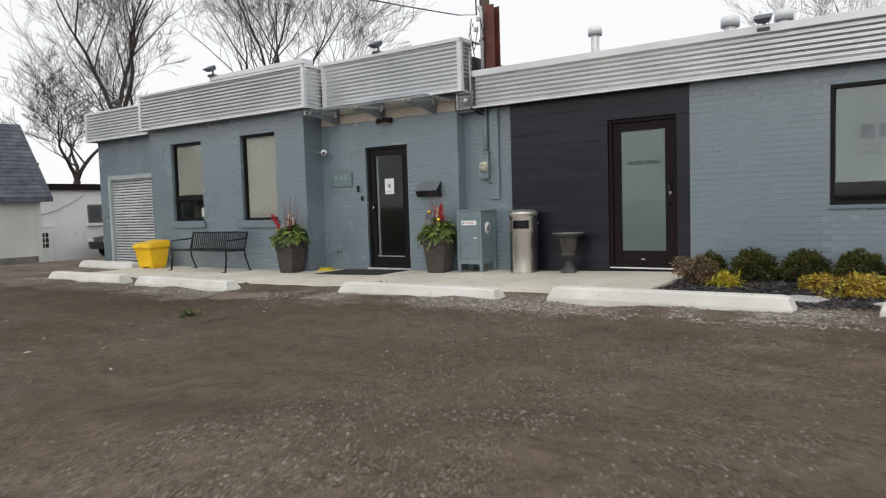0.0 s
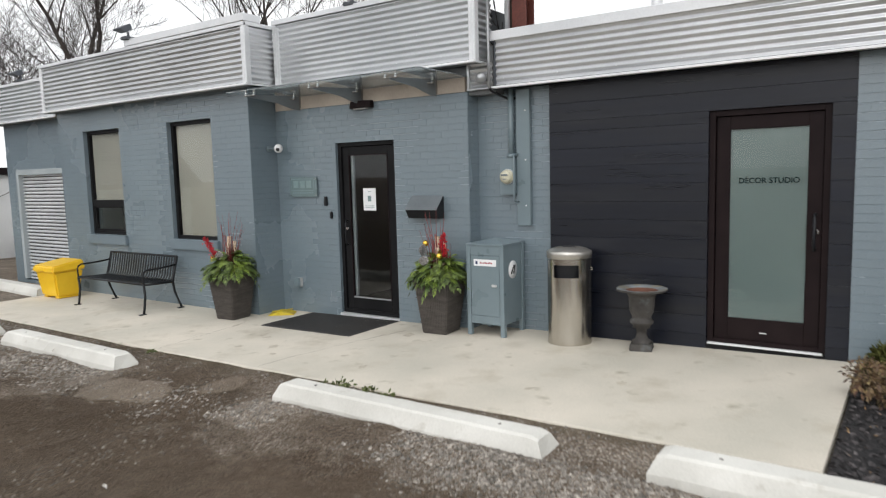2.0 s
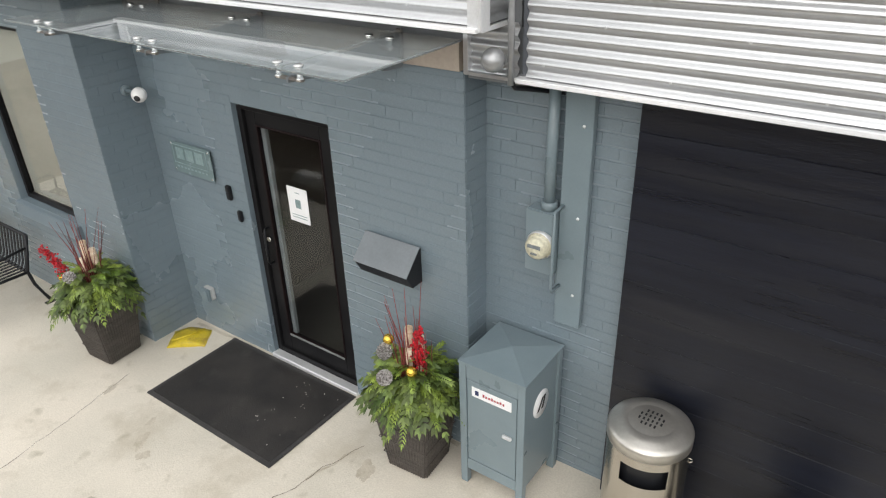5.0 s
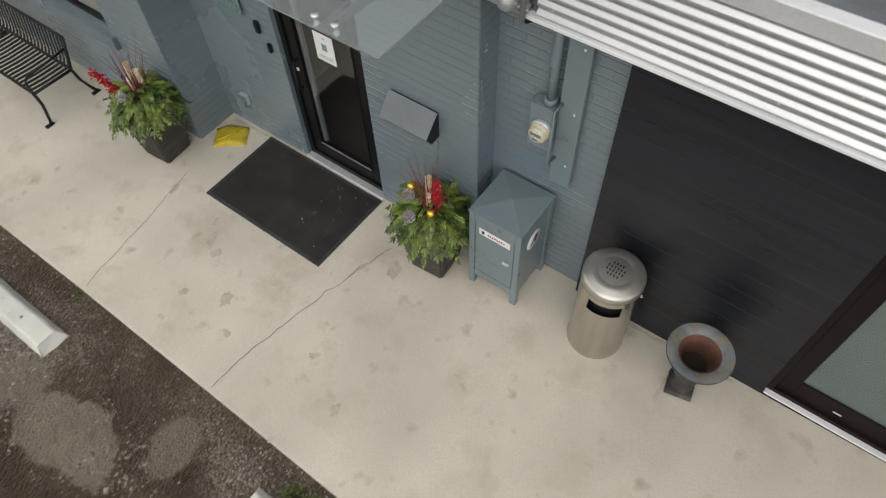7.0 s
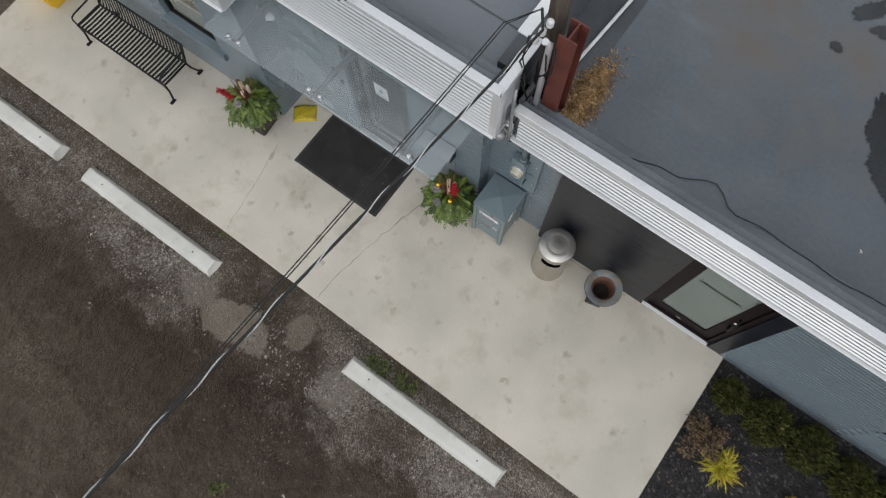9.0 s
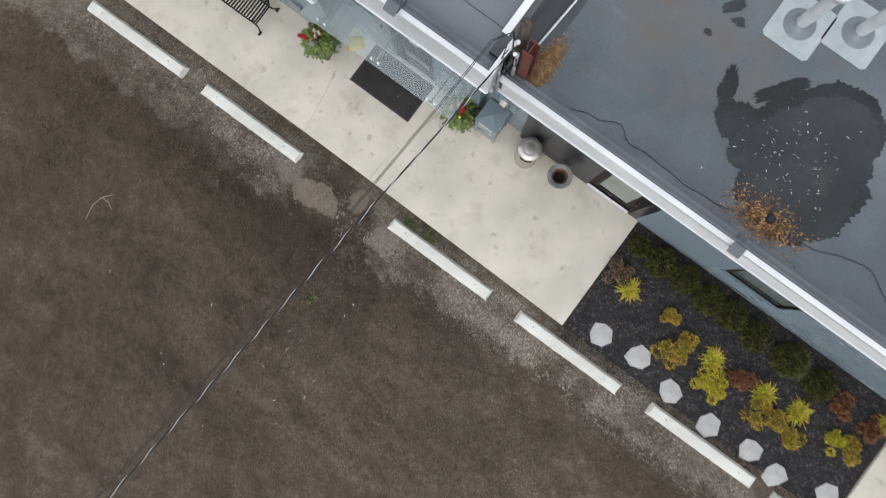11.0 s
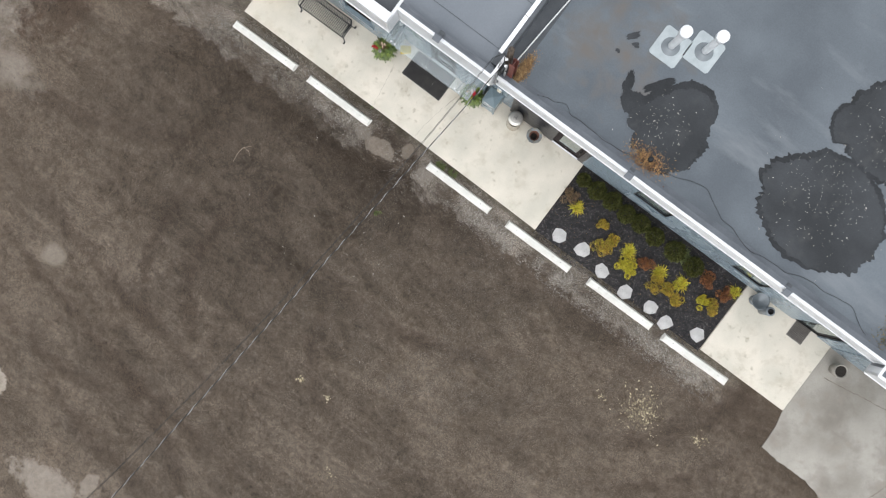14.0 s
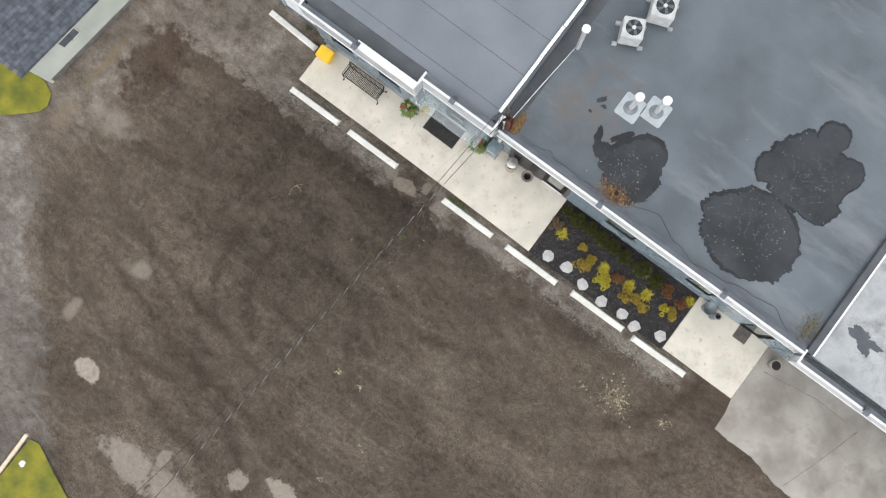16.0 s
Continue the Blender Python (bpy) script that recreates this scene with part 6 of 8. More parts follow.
lo, hi = [bm.verts.new(p) for p in v], [bm.verts.new(p) for p in t]
bm.faces.new(lo[::-1])
bm.faces.new(hi)
for i in range(4):
    bm.faces.new((lo[i], lo[(i + 1) % 4], hi[(i + 1) % 4], hi[i]))
bmesh.ops.bevel(bm, geom=list(bm.edges), offset=0.022, segments=3, affect="EDGES")
part("lid", bm, "yellow", gb)
bm = B()
box(bm, -0.07, 0.07, -0.30, -0.285, 0.47, 0.5, 0.005)
part("catch", bm, "yellow", gb)


# bench
def bench(at):
    b = thing("bench", "black steel strap bench with curved arms", "bench", at)
    W = 0.85
    k = 27
    bm0 = B()
    path = [(-0.285, 0.425), (-0.265, 0.435), (-0.1, 0.42), (0.13, 0.415), (0.175, 0.435), (0.195, 0.48), (0.25, 0.74)]
    for (y, z), (y2, z2) in zip(path, path[1:]):
        d = Vector((0, y2 - y, z2 - z)).normalized()
        n = Vector((0, -d.z, d.y)) * 0.003
        q = [Vector((s * 0.0155, yy, zz)) + m for yy, zz in ((y, z), (y2, z2)) for s in (-1, 1) for m in (n, -n)]
        v = [bm0.verts.new(p) for p in q]
        for f in ((0, 2, 6, 4), (1, 5, 7, 3), (0, 4, 5, 1), (2, 3, 7, 6)):
            bm0.faces.new([v[i] for i in f])
    strap = mesh_of("slat", bm0, "black_metal")
    for i in range(k):
        ob = new("slat", strap)
        ob.parent = b
        ob.location = (-W + 0.035 + (2 * W - 0.07) * i / (k - 1), 0, 0)
    for pts, r, nm in (([(-W, 0.258, 0.75), (W, 0.258, 0.75)], 0.016, "top_rail"), ([(-W, -0.285, 0.418), (W, -0.285, 0.418)], 0.016, "front_rail"), ([(-W, 0.165, 0.40), (W, 0.165, 0.40)], 0.016, "rear_rail")):
        bm = B()
        tube(bm, pts, r, 10)
        part(nm, bm, "black_metal", b)
    for s in (-1, 1):
        x = s * W
        bm = B()
        tube(bm, [(x, -0.31, 0.012), (x, -0.295, 0.1), (x, -0.275, 0.25), (x, -0.285, 0.42)], 0.017, 8)
        part("front_leg", bm, "black_metal", b)
        bm = B()
        tube(bm, [(x, 0.29, 0.012), (x, 0.265, 0.06), (x, 0.19, 0.25), (x, 0.165, 0.40), (x, 0.195, 0.5), (x, 0.262, 0.755)], 0.017, 8)
        part("rear_leg", bm, "black_metal", b)
        bm = B()
        tube(bm, [(x, -0.275, 0.41), (x, 0.165, 0.395)], 0.016, 8)
        part("side_rail", bm, "black_metal", b)
        bm = B()
        tube(bm, [(x, -0.285, 0.42), (x, -0.29, 0.54), (x, -0.275, 0.585), (x, -0.23, 0.61), (x, 0.0, 0.615), (x, 0.225, 0.635)], 0.013, 8)
        part("armrest", bm, "black_metal", b)
        for y in (-0.31, 0.29):
            bm = B()
            box(bm, x - 0.025, x + 0.025, y - 0.07, y + 0.03, 0.0, 0.012, 0.003)
            part("foot", bm, "black_metal", b)
    return b


bench((-9.28, -1.05, rise(-9.28)))


# planters
def sprig_leaf(vs, fs, p, d, up, length, wide, bend):
    """A narrow bent leaf of three quads."""
    side = d.cross(up)
    if side.length < 1e-4:
        side = Vector((1, 0, 0))
    side.normalize()
    k = len(vs)
    for i in range(4):
        t = i / 3
        c = p + d * length * t + Vector((0, 0, -bend * t * t * length))
        w = wide * (0.45, 1.0, 0.8, 0.08)[i]
        vs += [c - side * w, c + side * w]
    for i in range(3):
        a = k + 2 * i
        fs.append((a, a + 1, a + 3, a + 2))


def fronds(n, seed, reach, leaf, wide, pairs, lift):
    """Sprays that arch out of the pot and droop over its rim, with leaflets to both sides."""
    rng = random.Random(seed)
    vs, fs = [], []
    for _ in range(n):
        a = rng.uniform(0, math.tau)
        out = rng.random() ** 0.6
        r0 = 0.15 * out
        p0 = Vector((r0 * math.cos(a), r0 * math.sin(a), 0.03 + lift * (1 - out)))
        a += rng.gauss(0, 0.35)
        el = 0.95 - 0.95 * out + rng.gauss(0, 0.2)
        L = reach * rng.uniform(0.6, 1.1)
        sag = rng.uniform(0.25, 0.75)
        h = Vector((math.cos(a), math.sin(a), 0))
        side = Vector((-h.y, h.x, 0))
        roll = rng.gauss(0, 0.35)
        side = side * math.cos(roll) + Vector((0, 0, math.sin(roll)))

        def at(t):
            return p0 + h * (L * math.cos(el) * t) + Vector((0, 0, L * math.sin(el) * t - sag * L * t * t))
        for i in range(pairs):
            t = 0.25 + 0.75 * i / (pairs - 1)
            d = (at(t) - at(t - 0.05)).normalized()
            up = side.cross(d).normalized() * -1
            size = leaf * (1.15 - 0.5 * t) * rng.uniform(0.8, 1.25)
            for q in (-1, 1):
                e = (d * 0.75 + side * q * 0.75 + up * rng.uniform(-0.15, 0.2)).normalized()
                sprig_leaf(vs, fs, at(t), e, up, size, wide * rng.uniform(0.75, 1.25), rng.uniform(0.1, 0.4))
        sprig_leaf(vs, fs, at(1.0), d, up, leaf * 0.9, wide, 0.3)
    return vs, fs


def planter(at, turn, seed, berry, baubles, cones, label):
    p = thing("planter", label, "planter", at, turn, group="entrance planters")
    rng = random.Random(seed)
    bm = B()
    taper(bm, (-0.155, 0.155, -0.155, 0.155), (-0.22, 0.22, -0.22, 0.22), 0.0, 0.6, 0.012)
    body = part("pot", bm, "planter", p, "tapered grey ribbed resin pot")
    ribs = 15
    for nx, ny in ((0, -1), (1, 0), (0, 1), (-1, 0)):
        bm = B()
        for i in range(ribs):
            k = (i + 0.5) / ribs * 2 - 1
            ends = []
            for z, h in ((0.012, 0.157), (0.57, 0.2175)):
                w = k * (h - 0.014)
                ends.append((nx * h - ny * w, ny * h + nx * w, z))
            tube(bm, ends, 0.0042, 5, False)
        part("ribs", bm, "planter", body, kind="stuff")
    for z in (0.13, 0.27, 0.41):
        h = 0.1585 + 0.065 * z / 0.6
        bm = B()
        for c in ((-h, -h, h, -h), (h, -h, h, h), (h, h, -h, h), (-h, h, -h, -h)):
            tube(bm, [(c[0], c[1], z), (c[2], c[3], z)], 0.0035, 5, False)
        part("weave_band", bm, "planter", body)
    bm = B()
    box(bm, -0.23, 0.23, -0.23, 0.23, 0.575, 0.605, 0.008)
    part("rim", bm, "planter", p)
    bm = B()
    box(bm, -0.2, 0.2, -0.2, 0.2, 0.59, 0.61)
    part("soil", bm, "soil", p)
    for name, leaf, args, lab in (("bough_foliage", "fir", (150, seed, 0.23, 0.07, 0.0125, 6, 0.16), "broad drooping dark green sprays"),
                                  ("cedar_foliage", "fir_pale", (105, seed + 5, 0.24, 0.042, 0.0055, 11, 0.19), "feathery yellow-green cedar fronds")):
        vs, fs = fronds(*args)
        ob = new(name, raw(name, vs, fs, leaf))
        ob.parent, ob.location = p, (0, 0, 0.625)
        tagged(ob, lab, kind="stuff")
    for i in range(30):
        a, r = rng.uniform(0, math.tau), rng.uniform(0.01, 0.085)
        lean = rng.uniform(0.0, 0.2) if i < 20 else rng.uniform(0.0, 0.06)
        h = rng.uniform(0.45, 0.8) if i < 20 else rng.uniform(0.25, 0.5)
        x, y = r * math.cos(a), r * math.sin(a)
        bend = rng.gauss(0, 0.02)
        bm = B()
        tube(bm, [(x, y, 0.58), (x + lean * 0.35 * math.cos(a) + bend, y + lean * 0.35 * math.sin(a), 0.6 + h * 0.55), (x + lean * math.cos(a), y + lean * math.sin(a), 0.62 + h)], [0.0048, 0.0038, 0.0016], 5)
        part("twig", bm, "twig", p)
    for dx, dy, h in ((-0.05, 0.03, 0.46), (0.02, 0.05, 0.4), (-0.015, -0.025, 0.34)):
        bm = B()
        tube(bm, [(dx, dy, 0.56), (dx + 0.01, dy, 0.62 + h)], 0.027, 10)
        part("birch_log", bm, "birch", p, "pale birch log")
    vs, fs = [], []
    base, tip = Vector(berry[0]), Vector(berry[1])
    for i in range(200):
        t = rng.random()
        w = 0.03 * (1 - 0.55 * t)
        c = base.lerp(tip, t) + Vector((rng.gauss(0, w), rng.gauss(0, w), rng.gauss(0, w * 0.6)))
        k, s = len(vs), rng.uniform(0.008, 0.0135)
        vs += [c + Vector(q) * s for q in ((1, 0, 0), (-1, 0, 0), (0, 1, 0), (0, -1, 0), (0, 0, 1), (0, 0, -1))]
        fs += [(k + a, k + b, k + d) for a, b, d in ((0, 2, 4), (2, 1, 4), (1, 3, 4), (3, 0, 4), (2, 0, 5), (1, 2, 5), (3, 1, 5), (0, 3, 5))]
    ob = new("berry_spray", raw("berry_spray", vs, fs, "berry", True))
    ob.parent = p
    tagged(ob, "bright red berry spray", kind="stuff")
    for x, y, z in baubles:
        bm = B()
        bmesh.ops.create_uvsphere(bm, u_segments=18, v_segments=12, radius=0.036)
        for f in bm.faces:
            f.smooth = True
        bmesh.ops.translate(bm, verts=bm.verts, vec=(x, y, z))
        part("bauble", bm, "gold", p, "gold ball ornament")
    for x, y, z, tilt in cones:
        vs, fs = [], []
        m = pose(x, y, z, tilt * 0.5, tilt, 0)
        for row in range(11):
            rr = 0.048 * math.sin(math.pi * (row + 0.9) / 12.2)
            for q in range(10):
                a = math.tau * (q + 0.5 * (row % 2)) / 10
                c = Vector((0, 0, 0.062 - row * 0.0125))
                o = Vector((math.cos(a), math.sin(a), 0))
                s = Vector((-math.sin(a), math.cos(a), 0))
                k = len(vs)
                for v in (c + o * rr * 0.3, c + o * rr + s * 0.012 + Vector((0, 0, 0.004)), c + o * (rr + 0.007) + Vector((0, 0, 0.011)), c + o * rr - s * 0.012 + Vector((0, 0, 0.004))):
                    vs.append(m @ v)
                fs.append((k, k + 1, k + 2, k + 3))
        ob = new("pine_cone", raw("pine_cone", vs, fs, "cone"))
        ob.parent = p
        tagged(ob, "white-tipped pine cone")
    return p


planter((-7.13, -0.88, rise(-7.1)), 4, 21, ((-0.14, -0.12, 0.82), (-0.235, -0.2, 1.08)), ((-0.16, -0.15, 0.80),), ((-0.02, -0.17, 0.84, 30),), "tapered grey planter with evergreens, birch and red twigs")
planter((-4.09, -0.42, rise(-4.09)), 4, 33, ((0.06, -0.02, 0.84), (0.06, 0.0, 1.12)), ((0.075, -0.13, 0.88), (-0.14, -0.06, 1.01)), ((-0.08, -0.21, 0.83, 55), (-0.15, -0.10, 0.93, 10)), "tapered grey planter with evergreens and red berries")


# ---- wheel stops ----
def wheel_stop():
    s = thing("wheel_stop", "white painted concrete wheel stop, chipped and scuffed", "wheel stop", (0, 0, 0), group="wheel stops along the car park")
    bm = B()
    k = 24
    rng = random.Random(9)
    rows = []
    for i in range(k + 1):
        x = -1.225 + 2.45 * i / k
        end = 0.045 if i in (0, k) else 0.0
        j = [rng.gauss(0, 0.0025) for _ in range(8)]
        rows.append([bm.verts.new(q) for q in ((x, -0.132 + j[0], -0.03), (x + (0), -0.13 + j[1], 0.035), (x - math.copysign(end, x), -0.092 + j[2], 0.135 - end * 0.3), (x - math.copysign(end, x), -0.075 + j[3], 0.15 - end * 0.4),
                                                (x - math.copysign(end, x), 0.075 + j[4], 0.15 - end * 0.4), (x - math.copysign(end, x), 0.092 + j[5], 0.135 - end * 0.3), (x, 0.13 + j[6], 0.035), (x, 0.132 + j[7], -0.03))])
    for a, b in zip(rows, rows[1:]):
        for i in range(7):
            bm.faces.new((a[i], a[i + 1], b[i + 1], b[i]))
    bm.faces.new(rows[0])
    bm.faces.new(rows[-1][::-1])
    part("body", bm, "stop", s)
    for x in (-0.85, 0.85):
        bm = B()
        lathe(bm, [(0.0, 0.1525), (0.012, 0.1525), (0.013, 0.148)], 12, (x, 0, 0))
        part("anchor_pin", bm, "trim_grey", s)
    return s


STOPS = ((-10.41, -2.94, 0.3), (-7.467, -2.945, 0.0), (-2.75, -2.91, -0.2), (0.35, -2.905, 0.1), (3.46, -2.83, 0.3), (6.346, -2.83, 0.9), (-13.05, -0.98, -3.0))
first = wheel_stop()
for n, (x, y, a) in enumerate(STOPS):
    m = pose(x, y, GROUND + rise(x) + 0.005, 0, 0, a + (180 if n % 2 else 0))
    if n == 0:
        first.matrix_basis = m
    else:
        copy_thing(first, m)

# ---- planting ----
for n, (x, y) in enumerate(((0.67, -2.23), (1.51, -2.18), (2.4, -2.335), (3.355, -2.44), (4.29, -2.34), (4.95, -2.44), (5.96, -2.17))):
    bm = B()
    rng = random.Random(n + 40)
    k = rng.choice((6, 7, 7))
    a0 = rng.uniform(0, 3)
    out = [(0.245 * rng.uniform(0.8, 1.15) * math.cos(a0 + math.tau * i / k), 0.245 * rng.uniform(0.8, 1.15) * math.sin(a0 + math.tau * i / k)) for i in range(k)]
    prism(bm, out, -0.05, 0.012)
    bmesh.ops.bevel(bm, geom=[e for e in bm.edges if all(v.co.z > 0 for v in e.verts)], offset=0.006, segments=2, affect="EDGES")
    st = thing("stepping_stone", "pale irregular flagstone set in the mulch", "stepping stone", (x, y, 0.07), group="stepping stones in the bed")
    part("slab", bm, "flag", st)


def shrub(name, at, radius, height, leaf, n, size, label, category, seed, group, spiky=False, ball=False):
    """A low plant: short woody stems and many small leaves in uneven clumps."""
    p = thing(name, label, category, at, group=group)
    rng = random.Random(seed)
    bm = B()
    tips = []
    for i in range(9):
        a, r = rng.uniform(0, math.tau), radius * rng.uniform(0.2, 0.8)
        t = Vector((r * math.cos(a), r * math.sin(a), height * rng.uniform(0.35, 0.75)))
        tips.append(t)
        tube(bm, [(0, 0, 0), t * 0.5 + Vector((0, 0, 0.03)), t], [0.008, 0.005, 0.002], 5)
    part("stems", bm, "bark", p)
    vs, fs = [], []
    clumps = [(Vector((rng.gauss(0, radius * 0.34), rng.gauss(0, radius * 0.34), height * rng.uniform(0.25, 0.72))), radius * rng.uniform(0.25, 0.42)) for _ in range(11)]
    for i in range(n):
        if spiky:
            a = rng.uniform(0, math.tau)
            c = Vector((rng.gauss(0, radius * 0.2), rng.gauss(0, radius * 0.2), 0.02))
            el = rng.uniform(0.35, 1.5)
            d = Vector((math.cos(a) * math.cos(el), math.sin(a) * math.cos(el), math.sin(el)))
            sprig_leaf(vs, fs, c, d, Vector((0, 0, 1)), rng.uniform(0.4, 1.1) * radius * 1.15, size * 0.15, rng.uniform(0.3, 0.8))
        elif ball:
            q = Vector((rng.gauss(0, 1), rng.gauss(0, 1), abs(rng.gauss(0, 1)))).normalized()
            bulge = 1 + 0.22 * noise.noise(q * 2.6 + Vector((seed, 0, 0)))
            pnt = Vector((q.x * radius, q.y * radius, 0.04 + q.z * height * 0.92)) * bulge * rng.uniform(0.72, 1.0)
            d = (q * 0.8 + Vector((rng.gauss(0, 0.55), rng.gauss(0, 0.55), rng.gauss(0.2, 0.5)))).normalized()
            sprig_leaf(vs, fs, pnt, d, Vector((rng.gauss(0, 1), rng.gauss(0, 1), 1)).normalized(), size * rng.uniform(0.7, 1.5), size * 0.16, 0.2)
        else:
            c, r = rng.choice(clumps)
            q = Vector((rng.gauss(0, 1), rng.gauss(0, 1), rng.gauss(0, 1))).normalized()
            pnt = c + q * r * rng.uniform(0.6, 1.05) * Vector((1, 1, 0.75)).length / 1.6
            pnt.z = max(0.015, pnt.z)
            d = (q + Vector((rng.gauss(0, 0.5), rng.gauss(0, 0.5), rng.gauss(0, 0.5)))).normalized()
            sprig_leaf(vs, fs, pnt, d, Vector((rng.gauss(0, 1), rng.gauss(0, 1), 1)).normalized(), size * rng.uniform(0.7, 1.4), size * 0.25, 0.2)
    ob = new("foliage", raw("foliage", vs, fs, leaf))
    ob.parent = p
    tagged(ob, kind="stuff")
    return p


for n, (x, y, r, h) in enumerate(((0.24, -0.40, 0.2, 0.3), (0.78, -0.42, 0.28, 0.37), (1.36, -0.40, 0.28, 0.37), (1.95, -0.47, 0.28, 0.37), (2.5, -0.44, 0.28, 0.37), (3.07, -0.5, 0.29, 0.38), (3.85, -0.5, 0.32, 0.41), (4.6, -0.55, 0.3, 0.42))):
    shrub("yew_shrub", (x, y, 0.06), r, h, "yew", 3000, 0.05, "low dark green clipped yew beside the wall", "shrub", 60 + n, "yew row along the wall", False, True)
for n, (x, y, r, h, leaf, spiky, lab) in enumerate((
        (0.27, -1.04, 0.27, 0.36, "russet_dull", False, "brown and russet autumn shrub"), (0.6, -1.2, 0.24, 0.22, "lime", True, "yellow-green grassy clump"),
        (1.5, -1.13, 0.2, 0.2, "olive", False, "small olive perennial"), (1.9, -1.62, 0.34, 0.26, "olive", False, "spreading olive gold perennial"), (2.1, -1.4, 0.22, 0.22, "olive", False, "spreading olive gold perennial"),
        (2.7, -1.33, 0.25, 0.25, "lime", True, "yellow-green grassy clump"), (2.85, -1.72, 0.24, 0.2, "lime", False, "lime green low perennial"), (3.15, -1.8, 0.24, 0.2, "lime", False, "lime green low perennial"), (3.3, -1.33, 0.26, 0.26, "russet", False, "russet autumn shrub"),
        (3.88, -1.3, 0.25, 0.25, "lime", True, "yellow-green grassy clump"), (3.98, -1.66, 0.28, 0.22, "olive", False, "spreading olive gold perennial"), (4.4, -1.5, 0.26, 0.22, "olive", False, "spreading olive gold perennial"), (4.62, -1.2, 0.27, 0.25, "lime", True, "yellow-green grassy clump"), (4.75, -1.72, 0.26, 0.2, "olive", False, "spreading olive gold perennial"),
        (5.2, -0.62, 0.26, 0.3, "russet", False, "russet autumn shrub"), (5.9, -0.62, 0.24, 0.28, "russet", False, "russet autumn shrub"), (5.5, -1.25, 0.22, 0.22, "lime", False, "lime green low perennial"), (5.85, -1.15, 0.25, 0.2, "olive", False, "spreading olive gold perennial"), (6.1, -0.4, 0.2, 0.3, "lime", True, "tall green grassy clump"), (4.15, -0.45, 0.25, 0.4, "weed", True, "arching green grass by the yews"))):
    shrub("garden_plant", (x, y, 0.06), r * 1.12, h * (0.95 if n == 0 else 0.78), leaf, 420 if spiky else 1900, 0.05 if spiky else 0.033, lab + " in the mulch bed", "plant", 90 + n, "bed plants", spiky)

# weeds by the stops
for n, (x, y, r, h) in enumerate(((-3.72, -2.67, 0.13, 0.12), (-3.52, -2.69, 0.15, 0.14), (-3.3, -2.68, 0.13, 0.12), (-3.1, -2.67, 0.1, 0.1), (-4.36, -5.1, 0.13, 0.05), (-6.48, -2.5, 0.06, 0.05), (-11.3, -0.2, 0.15, 0.1), (-12.6, -0.55, 0.18, 0.12))):
    shrub("weed", (x, y, GROUND + rise(x)), r, h, "weed", 260, 0.035, "low broad-leaved green weeds in the gravel", "weed", 140 + n, "weeds")


# ---- roof things ----
def flood(x, y, z, turn=0.0):
    f = thing("flood_light", "grey flood light on an arm over the coping", "flood light", (x, y, z), turn, group="flood lights along the parapet")
    bm = B()
    box(bm, -0.075, 0.075, -0.1, 0.16, 0.0, 0.045, 0.006)
    part("base", bm, "membrane_dark", f)
    bm = B()
    tube(bm, [(0, -0.02, 0.03), (0, -0.02, 0.12)], 0.018, 8)
    part("stem", bm, "membrane_mid", f)
    bm = B()
    taper(bm, (-0.07, 0.07, -0.06, 0.06), (-0.11, 0.11, -0.14, 0.05), 0.0, 0.09, 0.008)
    bmesh.ops.rotate(bm, verts=bm.verts, matrix=Matrix.Rotation(radians(28), 3, "X"))
    bmesh.ops.translate(bm, verts=bm.verts, vec=(0, -0.04, 0.12))
    part("head", bm, "membrane_mid", f)
    return f


for x, y, z in ((-13.0, -0.55, 3.632), (-9.2, -0.79, 3.845), (-5.32, -0.31, 3.809), (0.86, -0.10, 3.222), (6.04, -0.10, 3.222), (12.1, -0.44, 3.172)):
    flood(x, y, z)


def vent(x, y, h, r, label, plate=True):
    v = thing("roof_vent", label, "roof vent", (x, y, 2.95), group="roof vents")
    if plate:
        bm = B()
        prism(bm, [(-0.42 + 0.06, -0.46), (0.42 - 0.06, -0.46), (0.42, -0.46 + 0.06), (0.42, 0.46 - 0.06), (0.42 - 0.06, 0.46), (-0.42 + 0.06, 0.46), (-0.42, 0.46 - 0.06), (-0.42, -0.46 + 0.06)], 0.0, 0.012)
        part("base_plate", bm, "plate", v, "pale square membrane patch")
        bm = B()
        lathe(bm, [(0.26, 0.012), (0.24, 0.03), (0.2, 0.04), (r + 0.03, 0.09), (r, 0.12)], 28)
        part("flashing", bm, "lid_metal", v)
    bm = B()
    lathe(bm, [(r, 0.0), (r, h - 0.1)], 24)
    part("pipe", bm, "galv_trim", v)
    bm = B()
    lathe(bm, [(r + 0.005, h - 0.14), (r + 0.06, h - 0.16), (r + 0.06, h), (r + 0.04, h + 0.015), (0, h + 0.03)], 28)
    part("cap", bm, "cap", v)
    return v


vent(-0.27, 3.38, 1.35, 0.10, "tall galvanised vent pipe on a pale base plate")
vent(0.54, 3.80, 1.41, 0.10, "tall galvanised vent pipe on a pale base plate")
vent(-3.06, 4.05, 1.77, 0.085, "slim white vent pipe beside the roof step", False)


